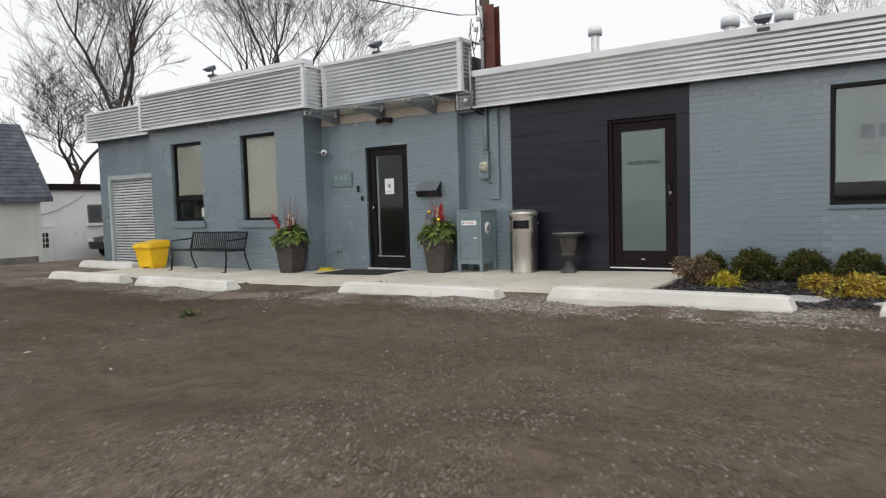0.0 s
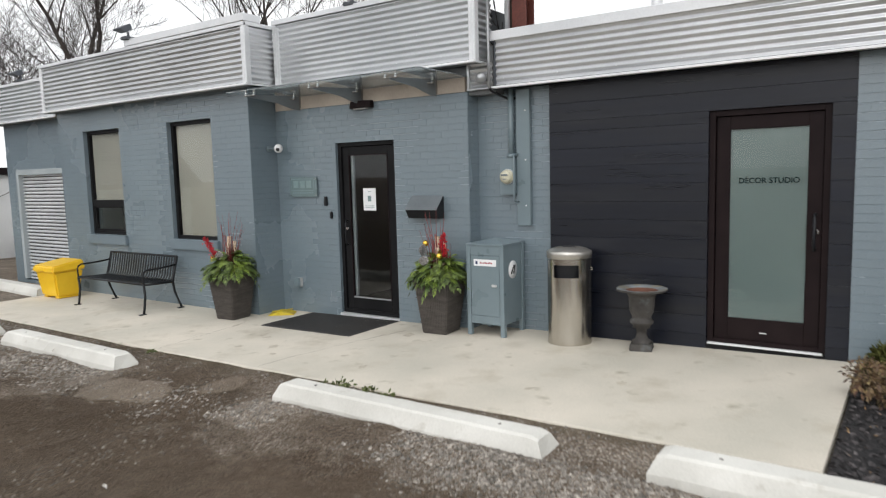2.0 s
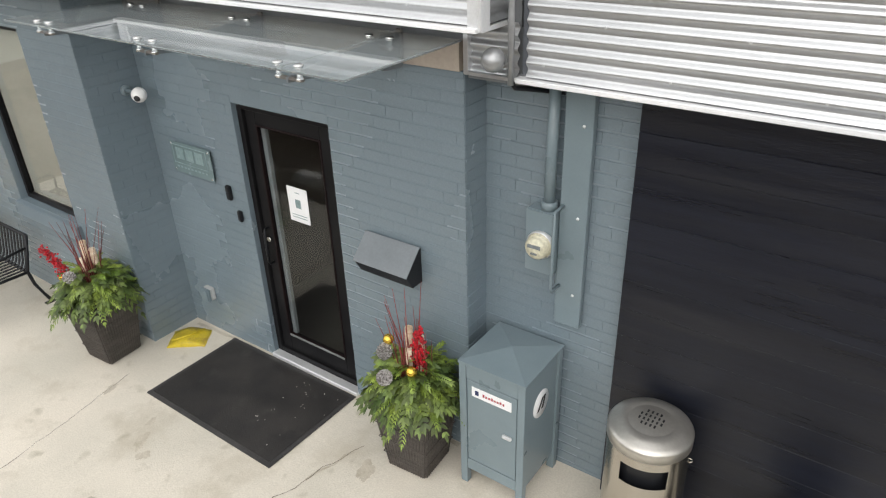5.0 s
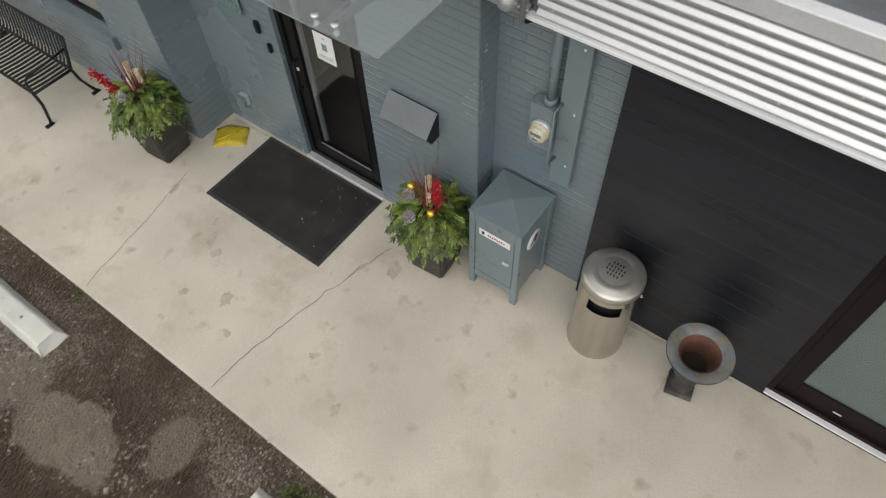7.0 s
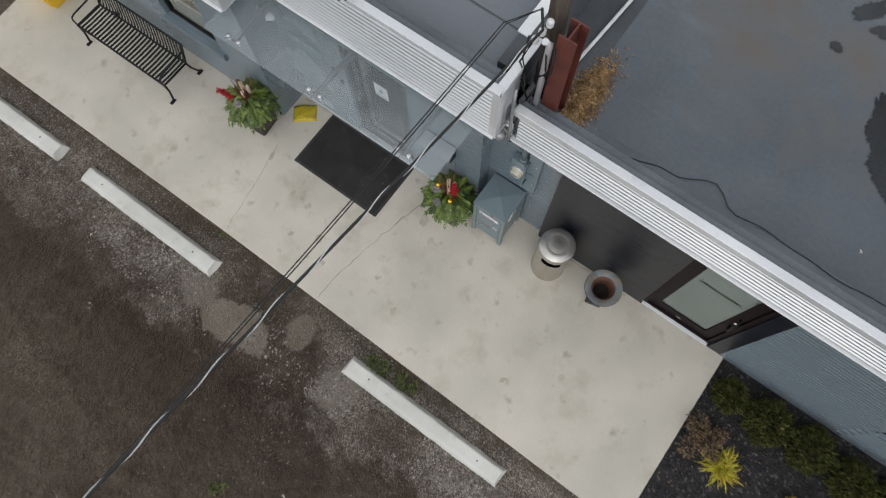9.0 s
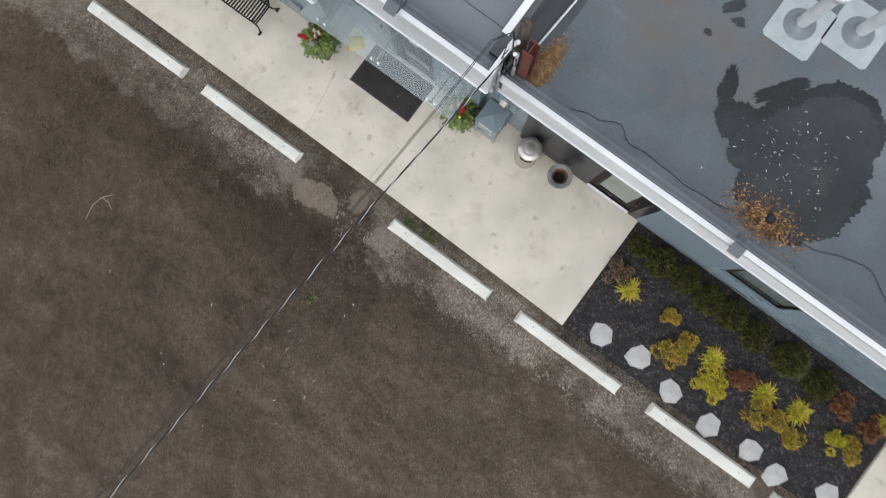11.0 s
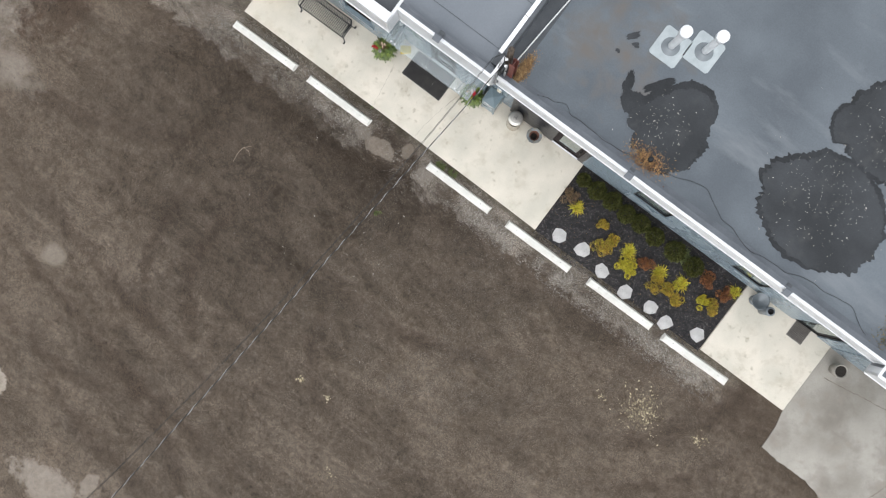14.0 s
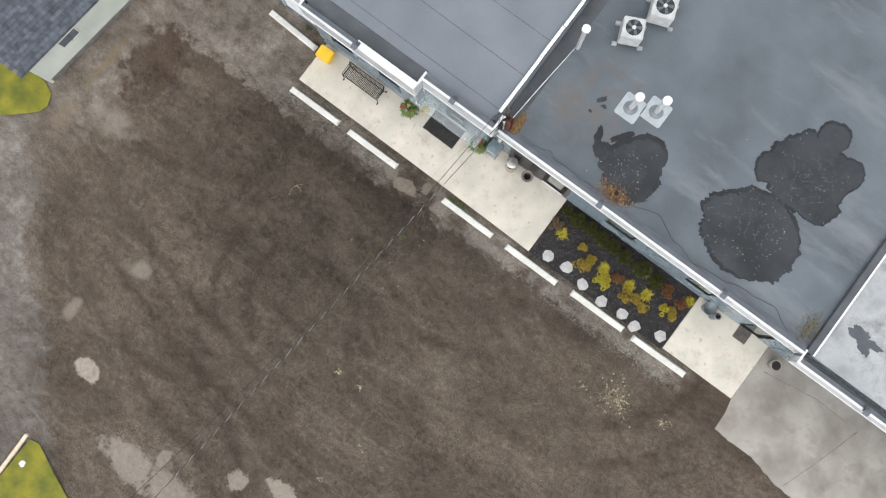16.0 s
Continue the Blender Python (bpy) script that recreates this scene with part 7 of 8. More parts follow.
def condenser(x, y, turn, size):
    c = thing("condenser_unit", "grey air conditioning condenser with round fan grille", "condenser", (x, y, 2.95), turn, group="roof condensers")
    s = size
    bm = B()
    box(bm, -s, s, -s, s, 0.12, 0.82, 0.03, 2)
    part("cabinet", bm, "hvac", c)
    bm = B()
    lathe(bm, [(s * 0.82, 0.82), (s * 0.84, 0.85), (s * 0.78, 0.855), (s * 0.76, 0.825)], 32)
    part("fan_ring", bm, "hvac", c)
    bm = B()
    lathe(bm, [(0, 0.824), (s * 0.76, 0.824)], 32)
    part("fan_well", bm, "ink", c)
    for k in range(5):
        bm = B()
        a = math.tau * k / 5
        d, e = Vector((math.cos(a), math.sin(a), 0)), Vector((-math.sin(a), math.cos(a), 0))
        v = [bm.verts.new(p + Vector((0, 0, z))) for p, z in ((d * 0.06, 0.836), (d * s * 0.7 - e * 0.05, 0.83), (d * s * 0.7 + e * 0.10, 0.842), (d * 0.06 + e * 0.05, 0.84))]
        bm.faces.new(v)
        part("blade", bm, "membrane", c)
    bm = B()
    tube(bm, [(0, 0, 0.826), (0, 0, 0.86)], 0.07, 14)
    part("hub", bm, "hvac", c)
    for sx in (-1, 1):
        for sy in (-1, 1):
            bm = B()
            box(bm, sx * s - 0.09 + sx * 0.08, sx * s + 0.09 + sx * 0.08, sy * s - 0.07, sy * s + 0.07, 0.0, 0.12, 0.01)
            part("foot_block", bm, "roof_white", c)
    return c


condenser(-1.85, 5.45, 25, 0.38)
condenser(-1.43, 6.72, 20, 0.42)


def puddle(lobes, sky_grey=()):
    """Overlapping ragged lobes of dark wet, with the sky's grey reflection painted inside."""
    for set_of, base, paint, lab in ((lobes, 2.9555, "wet", "dark wet patch on the roof"), (sky_grey, 2.9595, "sky_grey", "paler grey on the roof, reflected sky and small smears")):
        bm = B()
        for n, (x, y, rx, ry, seed, turn, rough) in enumerate(set_of):
            k = 200
            z = base + 0.0007 * n
            c = bm.verts.new((x, y, z + 0.0003))
            ring = [bm.verts.new((px, py, z)) for px, py in blob_outline(x, y, rx, ry, seed, k, rough, turn)]
            for i in range(k):
                bm.faces.new((c, ring[i], ring[(i + 1) % k]))
        if set_of:
            setting("roof_puddle", bm, paint, lab)


puddle(((1.05, 1.55, 1.08, 1.15, 2.3, 0.2, 0.2), (1.15, 2.4, 0.72, 0.72, 8.1, 0.0, 0.16), (-0.12, 1.55, 0.42, 0.32, 5.2, -0.5, 0.3), (-0.6, 1.92, 0.36, 0.13, 6.4, 1.9, 0.4), (0.12, 2.35, 0.5, 0.15, 3.6, 0.85, 0.35), (1.45, 0.6, 0.35, 0.22, 7.6, 0.3, 0.4)),
       ((1.12, 1.45, 0.97, 0.98, 2.5, 0.2, 0.17), (1.22, 2.25, 0.68, 0.66, 8.4, 0.0, 0.16), (0.2, 1.35, 0.3, 0.35, 4.9, -0.3, 0.3)))
# small smears on the membrane, drawn in the same grey
puddle((), ((-1.25, 3.05, 0.2, 0.09, 3.1, 0.9, 0.6), (-1.05, 2.86, 0.1, 0.06, 4.4, 0.4, 0.6), (-1.35, 2.45, 0.07, 0.05, 2.7, 0.2, 0.6)))
puddle(((5.72, 2.15, 1.95, 1.42, 4.1, 0.05, 0.16), (5.6, 3.2, 1.1, 0.62, 9.4, 0.1, 0.18)),
       ((5.78, 2.1, 1.84, 1.3, 4.2, 0.05, 0.16), (5.65, 3.15, 1.02, 0.55, 9.5, 0.1, 0.18)))
puddle(((6.05, 5.2, 1.62, 1.4, 7.3, 0.3, 0.16), (6.05, 6.75, 0.62, 0.6, 3.7, 0.0, 0.14), (7.2, 5.95, 0.55, 0.62, 1.9, 0.2, 0.14), (7.0, 4.35, 0.75, 0.6, 5.9, 0.2, 0.16), (4.85, 4.55, 0.5, 0.62, 8.9, 0.2, 0.18)),
       ((6.1, 5.15, 1.52, 1.3, 7.4, 0.3, 0.16), (6.08, 6.7, 0.55, 0.52, 3.8, 0.0, 0.14), (7.2, 5.92, 0.48, 0.54, 2.0, 0.2, 0.14), (6.95, 4.35, 0.7, 0.55, 6.0, 0.2, 0.16), (4.9, 4.55, 0.44, 0.55, 9.0, 0.2, 0.18)))
bm = B()
prism(bm, blob_outline(10.85, 1.5, 0.6, 0.3, 3.3, 60, 0.6, -0.3), 3.021, 3.025)
setting("roof_puddle", bm, "membrane_dark", "dark damp stain on the pale roof")

vs, fs = flakes(120, lambda r: (r.gauss(0.9, 0.45), r.gauss(1.5, 0.5), 2.962), (0.01, 0.038), 71, 0.002, 0.15, 0.15)
v2, f2 = flakes(300, lambda r: (r.gauss(5.6, 0.8), r.gauss(2.5, 0.8), 2.962), (0.01, 0.034), 72, 0.002, 0.15, 0.15)
v3, f3 = flakes(220, lambda r: (r.gauss(6.2, 0.7), r.gauss(5.0, 0.6), 2.962), (0.01, 0.034), 73, 0.002, 0.15, 0.15)
for w, f in ((v2, f2), (v3, f3)):
    k = len(vs)
    vs += w
    fs += [tuple(i + k for i in q) for q in f]
tagged(new("leaf_litter", raw("leaf_litter", vs, fs, "leaf_pale")), "bleached leaf scraps scattered over the wet roof", "leaves", kind="stuff")


def pile(name, n, cx, cy, sx, sy, z, h, seed, size, leaf="leaf_dead", label=""):
    def place(r):
        x, y = r.gauss(0, 1), r.gauss(0, 1)
        w = max(0.03, cy + y * sy)
        return cx + x * sx, w, z + 0.62 * max(0.0, 0.3 - w) + h * math.exp(-(x * x + y * y) / 1.5) * r.random()
    vs, fs = flakes(n, place, size, seed, 0.003, 0.3, 0.5)
    tagged(new(name, raw(name, vs, fs, leaf)), label, "leaves", kind="stuff")


pile("leaf_pile", 4600, -3.11, 0.5, 0.07, 0.21, 2.955, 0.13, 81, (0.012, 0.03), "leaf_dead", "drift of dead brown leaves against the roof step")
pile("leaf_pile", 1700, 1.05, 0.52, 0.3, 0.16, 2.96, 0.04, 82, (0.012, 0.035), "leaf_orange", "orange dead leaves washed against the parapet")
pile("leaf_pile", 700, 9.15, 0.75, 0.18, 0.3, 2.955, 0.05, 83, (0.015, 0.04), "bronze", "olive-brown moss and leaves in the roof corner")
drain = thing("roof_drain", "small dark roof drain among leaves", "drain", (1.12, 0.6, 2.96))
bm = B()
lathe(bm, [(0.09, 0), (0.08, 0.05), (0.04, 0.08), (0, 0.085)], 14)
part("dome", bm, "black_metal", drain)

# cable lying along the roof edge
bm = B()
line = ((-2.4, 0.17), (-2.03, 0.28), (-1.6, 0.46), (-1.3, 0.29), (0.09, 0.28), (1.4, 0.5), (2.7, 0.84), (3.9, 0.4), (4.7, 0.21), (5.6, 0.3), (6.6, 0.5), (7.8, 0.6), (8.67, 0.2))
pts = []
for (xa, ya), (xb, yb) in zip(line, line[1:]):
    k = max(3, int((xb - xa) / 0.09))
    for i in range(k):
        t = i / k
        x, y = xa + (xb - xa) * t, ya + (yb - ya) * (3 * t * t - 2 * t ** 3)
        y += 0.02 * math.sin(x * 5.1) + 0.012 * math.sin(x * 11.3 + 1)
        pts.append((x, y, 2.964 + 0.62 * max(0.0, 0.3 - y)))
tube(bm, pts, 0.005, 6)
cb = thing("roof_cable", "black cable lying along the roof edge", "cable", (0, 0, 0))
part("cable", bm, "cable", cb)
bm = B()
tube(bm, [(-3.42, 0.3, 3.0), (-3.28, 2.2, 3.0), (-3.12, 4.0, 3.02)], 0.02, 8)
part("white_conduit", bm, "white", cb, "straight white conduit along the roof step")

# service mast
mast = thing("service_mast", "oxide red steel post beside a dark timber pole", "mast", (-3.29, 0.15, 2.95))
bm = B()
box(bm, -0.085, 0.085, -0.1, -0.085, -0.1, 1.42, 0.003)
box(bm, -0.085, 0.085, 0.085, 0.1, -0.1, 1.42, 0.003)
box(bm, -0.007, 0.007, -0.085, 0.085, -0.1, 1.42)
part("steel_post", bm, "post_red", mast)
bm = B()
tube(bm, [(-0.21, 0.16, 0.0), (-0.22, 0.16, 0.8), (-0.24, 0.17, 1.6)], [0.10, 0.09, 0.085], 14)
part("timber_pole", bm, "pole", mast, "dark weathered timber pole")
for k in range(3):
    bm = B()
    lathe(bm, [(0, 0), (0.03, 0.0), (0.035, 0.02), (0.02, 0.03), (0.035, 0.05), (0.025, 0.07), (0, 0.075)], 12, (-0.3 + 0.05 * k, -0.04, 1.05 + 0.16 * k))
    part("insulator", bm, "white", mast)
bm = B()
rng = random.Random(4)
for k in range(7):
    z, x = rng.uniform(0.4, 1.35), rng.uniform(-0.35, 0.0)
    tube(bm, [(x, -0.13, z), (x + rng.uniform(-0.1, 0.1), -0.22, z - 0.2), (x + rng.uniform(-0.15, 0.15), -0.18, z - 0.45), (x + rng.uniform(-0.2, 0.2), -0.14, z - 0.3 + rng.uniform(-0.2, 0.3))], 0.009, 5)
part("drip_loops", bm, "cable", mast, "black drip loops of cable")
bm = B()
tube(bm, [(-0.12, -0.14, 0.2), (-0.12, -0.14, 1.3), (-0.14, -0.2, 1.4)], 0.03, 10)
part("weatherhead", bm, "galv_trim", mast)

# overhead service cables: a black strand with a bare neutral twisted round it, and a close pair of thin lines
for x, xa, xb, z, za, zb, bare in ((-3.468, 0.093, 0.0007, 4.470, -0.028, 0.0058, True), (-3.807, 0.0605, -0.0031, 4.277, 0.106, 0.0063, False)):
    wire = thing("overhead_cable", "black overhead cable with bare twisted neutral" if bare else "pair of thin black overhead lines from the mast", "cable", (-3.63, 0.22, 4.3), group="overhead cables")

    def along(y, wob=0.0, off=0.0, turn=0.52):
        q = y * math.tau / turn
        return (x + off + xa * y + xb * y * y + wob * math.cos(q) + 3.63, y - 0.22, z + za * y + zb * y * y + wob * math.sin(q) - 4.3)
    for off in ((0.0,) if bare else (-0.012, 0.012)):
        bm = B()
        tube(bm, [(0, 0, 0)] + [along(-0.05 - i * 0.4, 0.0, off) for i in range(72)], 0.0125 if bare else 0.0055, 6)
        part("strand", bm, "cable", wire)
    if bare:
        bm = B()
        tube(bm, [(0, 0, 0)] + [along(-0.05 - i * 0.07, 0.0135) for i in range(411)], 0.005, 5)
        part("neutral", bm, "alu", wire, "bare aluminium neutral strand")


# ---- neighbours ----
shed = thing("shed", "pale sage shed with steep charcoal shingle roof", "shed", (-19.80, -8.62, -0.04), -6.6)
bm = B()
box(bm, -4.1, 0.0, 0.0, 8.98, -0.6, 1.95)
part("wall", bm, "shed_wall", shed)
for y in (0.0, 8.98):
    bm = B()
    bm.faces.new([bm.verts.new(p) for p in ((0, y, 1.9), (-4.1, y, 1.9), (-2.05, y, 4.0))])
    part("gable", bm, "shed_wall", shed)
for y in (-0.02, 8.86):
    bm = B()
    box(bm, -0.12, 0.015, y, y + 0.14, -0.35, 1.9, 0.005)
    part("corner_board", bm, "shed_wall", shed)
y = 0.14
for k in range(7):
    bm = B()
    box(bm, 0.0, 0.009 + 0.003 * (k % 2), y, y + 1.24, 0.06, 1.9, 0.003)
    part("board_panel", bm, "shed_wall", shed)
    y += 1.246
bm = B()
box(bm, 0.0, 0.02, 0.12, 8.86, -0.35, 0.058, 0.003)
part("plinth_board", bm, "trim_grey", shed)
bm = B()
ring_frame(bm, -0.48, 0.48, 0.82, 1.42, -0.075, 0.0, 0.06)
bmesh.ops.rotate(bm, verts=bm.verts, matrix=Matrix.Rotation(radians(90), 3, "Z"))
bmesh.ops.translate(bm, verts=bm.verts, vec=(0.0, 1.95, 0))
win = part("window", bm, "shed_wall", shed, "pale weathered timber window frame")
bm = B()
box(bm, 0.014, 0.022, 1.52, 2.38, 0.87, 1.37)
part("pane", bm, "membrane_mid", win)
bm = B()
box(bm, 0.012, 0.075, 1.94, 1.98, 0.87, 1.37, 0.003)
part("mullion", bm, "trim_grey", win)
for side in (1, -1):
    bm = B()
    rows = 19
    for r in range(rows):
        t0, t1 = r / rows, (r + 1) / rows
        for yb in range(30):
            y0 = -0.36 + yb * 0.325 + 0.16 * (r % 2)
            y1 = min(y0 + 0.32, 9.28)
            e0x, e0z = -2.05 + side * 2.27 * (1 - t0), 1.76 + 2.35 * t0
            e1x, e1z = -2.05 + side * 2.27 * (1 - t1), 1.76 + 2.35 * t1
            q = [(e0x, y0, e0z + 0.025), (e0x, y1, e0z + 0.025), (e1x, y1, e1z + 0.004), (e1x, y0, e1z + 0.004)]
            v = [bm.verts.new(p) for p in q]
            u = [bm.verts.new((p[0], p[1], p[2] - 0.02)) for p in q]
            bm.faces.new(v)
            bm.faces.new((v[0], u[0], u[1], v[1]))
            bm.faces.new((v[1], u[1], u[2], v[2]))
    part("roof", bm, "shingle", shed, "charcoal asphalt shingles", kind="stuff")
    bm = B()
    bm.faces.new([bm.verts.new(p) for p in ((-2.05 + side * 2.26, -0.35, 1.75), (-2.05 + side * 2.26, 9.27, 1.75), (-2.05, 9.27, 4.1), (-2.05, -0.35, 4.1))])
    part("roof_deck", bm, "trim_grey", shed)
bm = B()
box(bm, 0.18, 0.215, -0.36, 9.28, 1.64, 1.77)
part("eave_board", bm, "shingle", shed)

wb = thing("white_building", "low white painted block building with flat dark roof edge", "building", (0, -0.5, -0.47))
bm = B()
box(bm, -34, -24, 1.5, 16, -0.1, 2.62)
part("wall", bm, "white_wall", wb)
bm = B()
box(bm, -34.1, -23.85, 1.4, 16.1, 2.62, 2.85, 0.01)
part("roof_edge", bm, "frame_brown", wb)
bm = B()
box(bm, -24.02, -23.97, 5.1, 6.6, 1.34, 2.06)
wn_ = part("window", bm, "trim_grey", wb)
for y0, y1 in ((5.16, 5.6), (5.66, 6.1), (6.16, 6.54)):
    bm = B()
    box(bm, -23.975, -23.962, y0, y1, 1.4, 2.0)
    part("pane", bm, "membrane_dark", wn_)
bm = B()
box(bm, -24.02, -23.9, 5.05, 6.65, 1.24, 1.34)
part("sill", bm, "white_wall", wb)
bm = B()
ring_frame(bm, -0.4, 0.4, -0.1, 1.3, -0.05, 0.0, 0.05)
bmesh.ops.rotate(bm, verts=bm.verts, matrix=Matrix.Rotation(radians(90), 3, "Z"))
bmesh.ops.translate(bm, verts=bm.verts, vec=(-24.0, 3.4, 0))
part("door_frame", bm, "white_wall", wb)
bm = B()
box(bm, -24.0, -23.97, 3.05, 3.75, -0.1, 1.25, 0.004)
dr = part("door", bm, "white_wall", wb, "white panelled door with small dark panes")
for i in range(3):
    for j in range(3):
        bm = B()
        box(bm, -23.972, -23.962, 3.18 + i * 0.135, 3.285 + i * 0.135, 0.5 + j * 0.19, 0.66 + j * 0.19)
        part("pane", bm, "ink", dr)
bm = B()
tube(bm, [(-23.93, 2.9 + i * 0.21, 1.66 + 0.12 * (i / 10) + 0.68 * (i / 10) ** 2) for i in range(11)], 0.012, 5)
part("slack_cable", bm, "trim_grey", wb)
bm = B()
box(bm, -30.4, -29.9, 5.75, 6.23, 2.6, 3.95, 0.01)
box(bm, -30.44, -29.86, 5.75 - 0.04, 6.23 + 0.04, 3.95, 3.95 + 0.12, 0.01)
part("chimney", bm, "brick_red", wb, "short red brick chimney")

# parked car, mostly hidden by the building corner
car = thing("car", "dark grey parked hatchback by the white building", "car", (-22.6, 6.3, GROUND + fall(-22.6)), 90)
bm = B()
prof = [(-2.1, 0.35), (-2.15, 0.62), (-1.95, 0.78), (-1.1, 0.92), (-0.45, 1.38), (1.0, 1.44), (1.8, 1.02), (2.05, 0.9), (2.1, 0.4)]
rows = []
for y, s in ((-0.86, 0.96), (-0.6, 1.0), (0.6, 1.0), (0.86, 0.96)):
    rows.append([bm.verts.new((x * s, y * (0.82 if z > 1.0 else 1.0), 0.3 + (z - 0.3) * s)) for x, z in prof])
for a, b in zip(rows, rows[1:]):
    for i in range(len(prof) - 1):
        bm.faces.new((a[i], a[i + 1], b[i + 1], b[i]))
    bm.faces.new((a[-1], a[0], b[0], b[-1]))
bm.faces.new(rows[0])
bm.faces.new(rows[-1][::-1])
part("body", bm, "car", car)
bm = B()
v = [bm.verts.new(p) for p in ((-1.1, -0.62, 0.955), (-1.1, 0.62, 0.955), (-0.5, 0.58, 1.375), (-0.5, -0.58, 1.375))]
bm.faces.new(v)
part("windscreen", bm, "ink", car)
for x in (-1.3, 1.3):
    for y in (-0.84, 0.84):
        bm = B()
        tube(bm, [(x, y - 0.1, 0.32), (x, y + 0.1, 0.32)], 0.32, 24)
        wh = part("wheel", bm, "tyre", car)
        bm = B()
        tube(bm, [(x, y - 0.105, 0.32), (x, y + 0.105, 0.32)], 0.2, 20)
        part("rim", bm, "galv_trim", wh)
for y in (-0.55, 0.55):
    bm = B()
    box(bm, -2.16, -2.08, y - 0.18, y + 0.18, 0.62, 0.74, 0.02)
    part("headlight", bm, "white", car)
for y in (-0.98, 0.98):
    bm = B()
    box(bm, -0.95, -0.75, y - 0.1, y + 0.1, 0.95, 1.08, 0.03, 2)
    part("mirror", bm, "car", car)


# lawns at the far edges
def lawn(name, outline, n, seed, label):
    xs, ys = [p[0] for p in outline], [p[1] for p in outline]
    bm = B()
    bm.faces.new([bm.verts.new((x, y, GROUND + fall(x) + 0.045)) for x, y in outline])
    setting(name, bm, "grass", label)
    rng = random.Random(seed)
    vs, fs = [], []

    def inside(x, y):
        c = False
        for (xa, ya), (xb, yb) in zip(outline, outline[1:] + outline[:1]):
            if (ya > y) != (yb > y) and x < (xb - xa) * (y - ya) / (yb - ya) + xa:
                c = not c
        return c
    while len(fs) < n:
        x, y = rng.uniform(min(xs), max(xs)), rng.uniform(min(ys), max(ys))
        if inside(x, y):
            a, h, w = rng.uniform(0, math.tau), rng.uniform(0.03, 0.08), 0.006
            k = len(vs)
            z = GROUND + fall(x) + 0.02
            vs += [(x - w * math.cos(a), y - w * math.sin(a), z), (x + w * math.cos(a), y + w * math.sin(a), z), (x + rng.gauss(0, 0.03), y + rng.gauss(0, 0.03), z + h)]
            fs.append((k, k + 1, k + 2))
    tagged(new("grass", raw("grass", vs, fs, "grass")), "short mossy yellow-green grass blades", "grass", kind="stuff")


lawn("lawn_1", [(-30, -8.6), (-27, -8.65), (-25, -8.7), (-23, -8.7), (-21.5, -8.73), (-20.1, -8.75), (-19.5, -9.0), (-19.3, -9.5), (-19.45, -9.9), (-19.8, -10.2), (-20.6, -10.9), (-21.8, -11.5), (-23.3, -11.9), (-25, -12.5), (-27, -13.2), (-30, -14.3)], 12000, 15, "mossy yellow-green lawn beside the shed")
lawn("lawn_2", [(-11.3, -20.2), (-10.9, -20.1), (-10.1, -20.45), (-9.4, -20.75), (-8.5, -21.1), (-8.1, -22.5), (-7.9, -26), (-11.4, -26)], 9000, 16, "mossy yellow-green lawn at the car park corner")
beam = thing("timber_rail", "bleached timber rail lying at the lawn edge", "timber rail", (-11.46, -21.6, GROUND + 0.0), 91)
bm = B()
box(bm, -1.5, 1.5, -0.07, 0.07, 0.0, 0.12, 0.012)
part("beam", bm, "birch", beam)
bag = thing("litter", "crumpled white plastic bag on the grass", "litter", (-10.93, -21.1, GROUND + 0.03))
bm = B()
bmesh.ops.create_icosphere(bm, subdivisions=2, radius=0.13)
for v in bm.verts:
    v.co *= 1 + 0.5 * noise.noise(v.co * 9)
    v.co.z = abs(v.co.z) * 0.6
part("bag", bm, "white", bag)


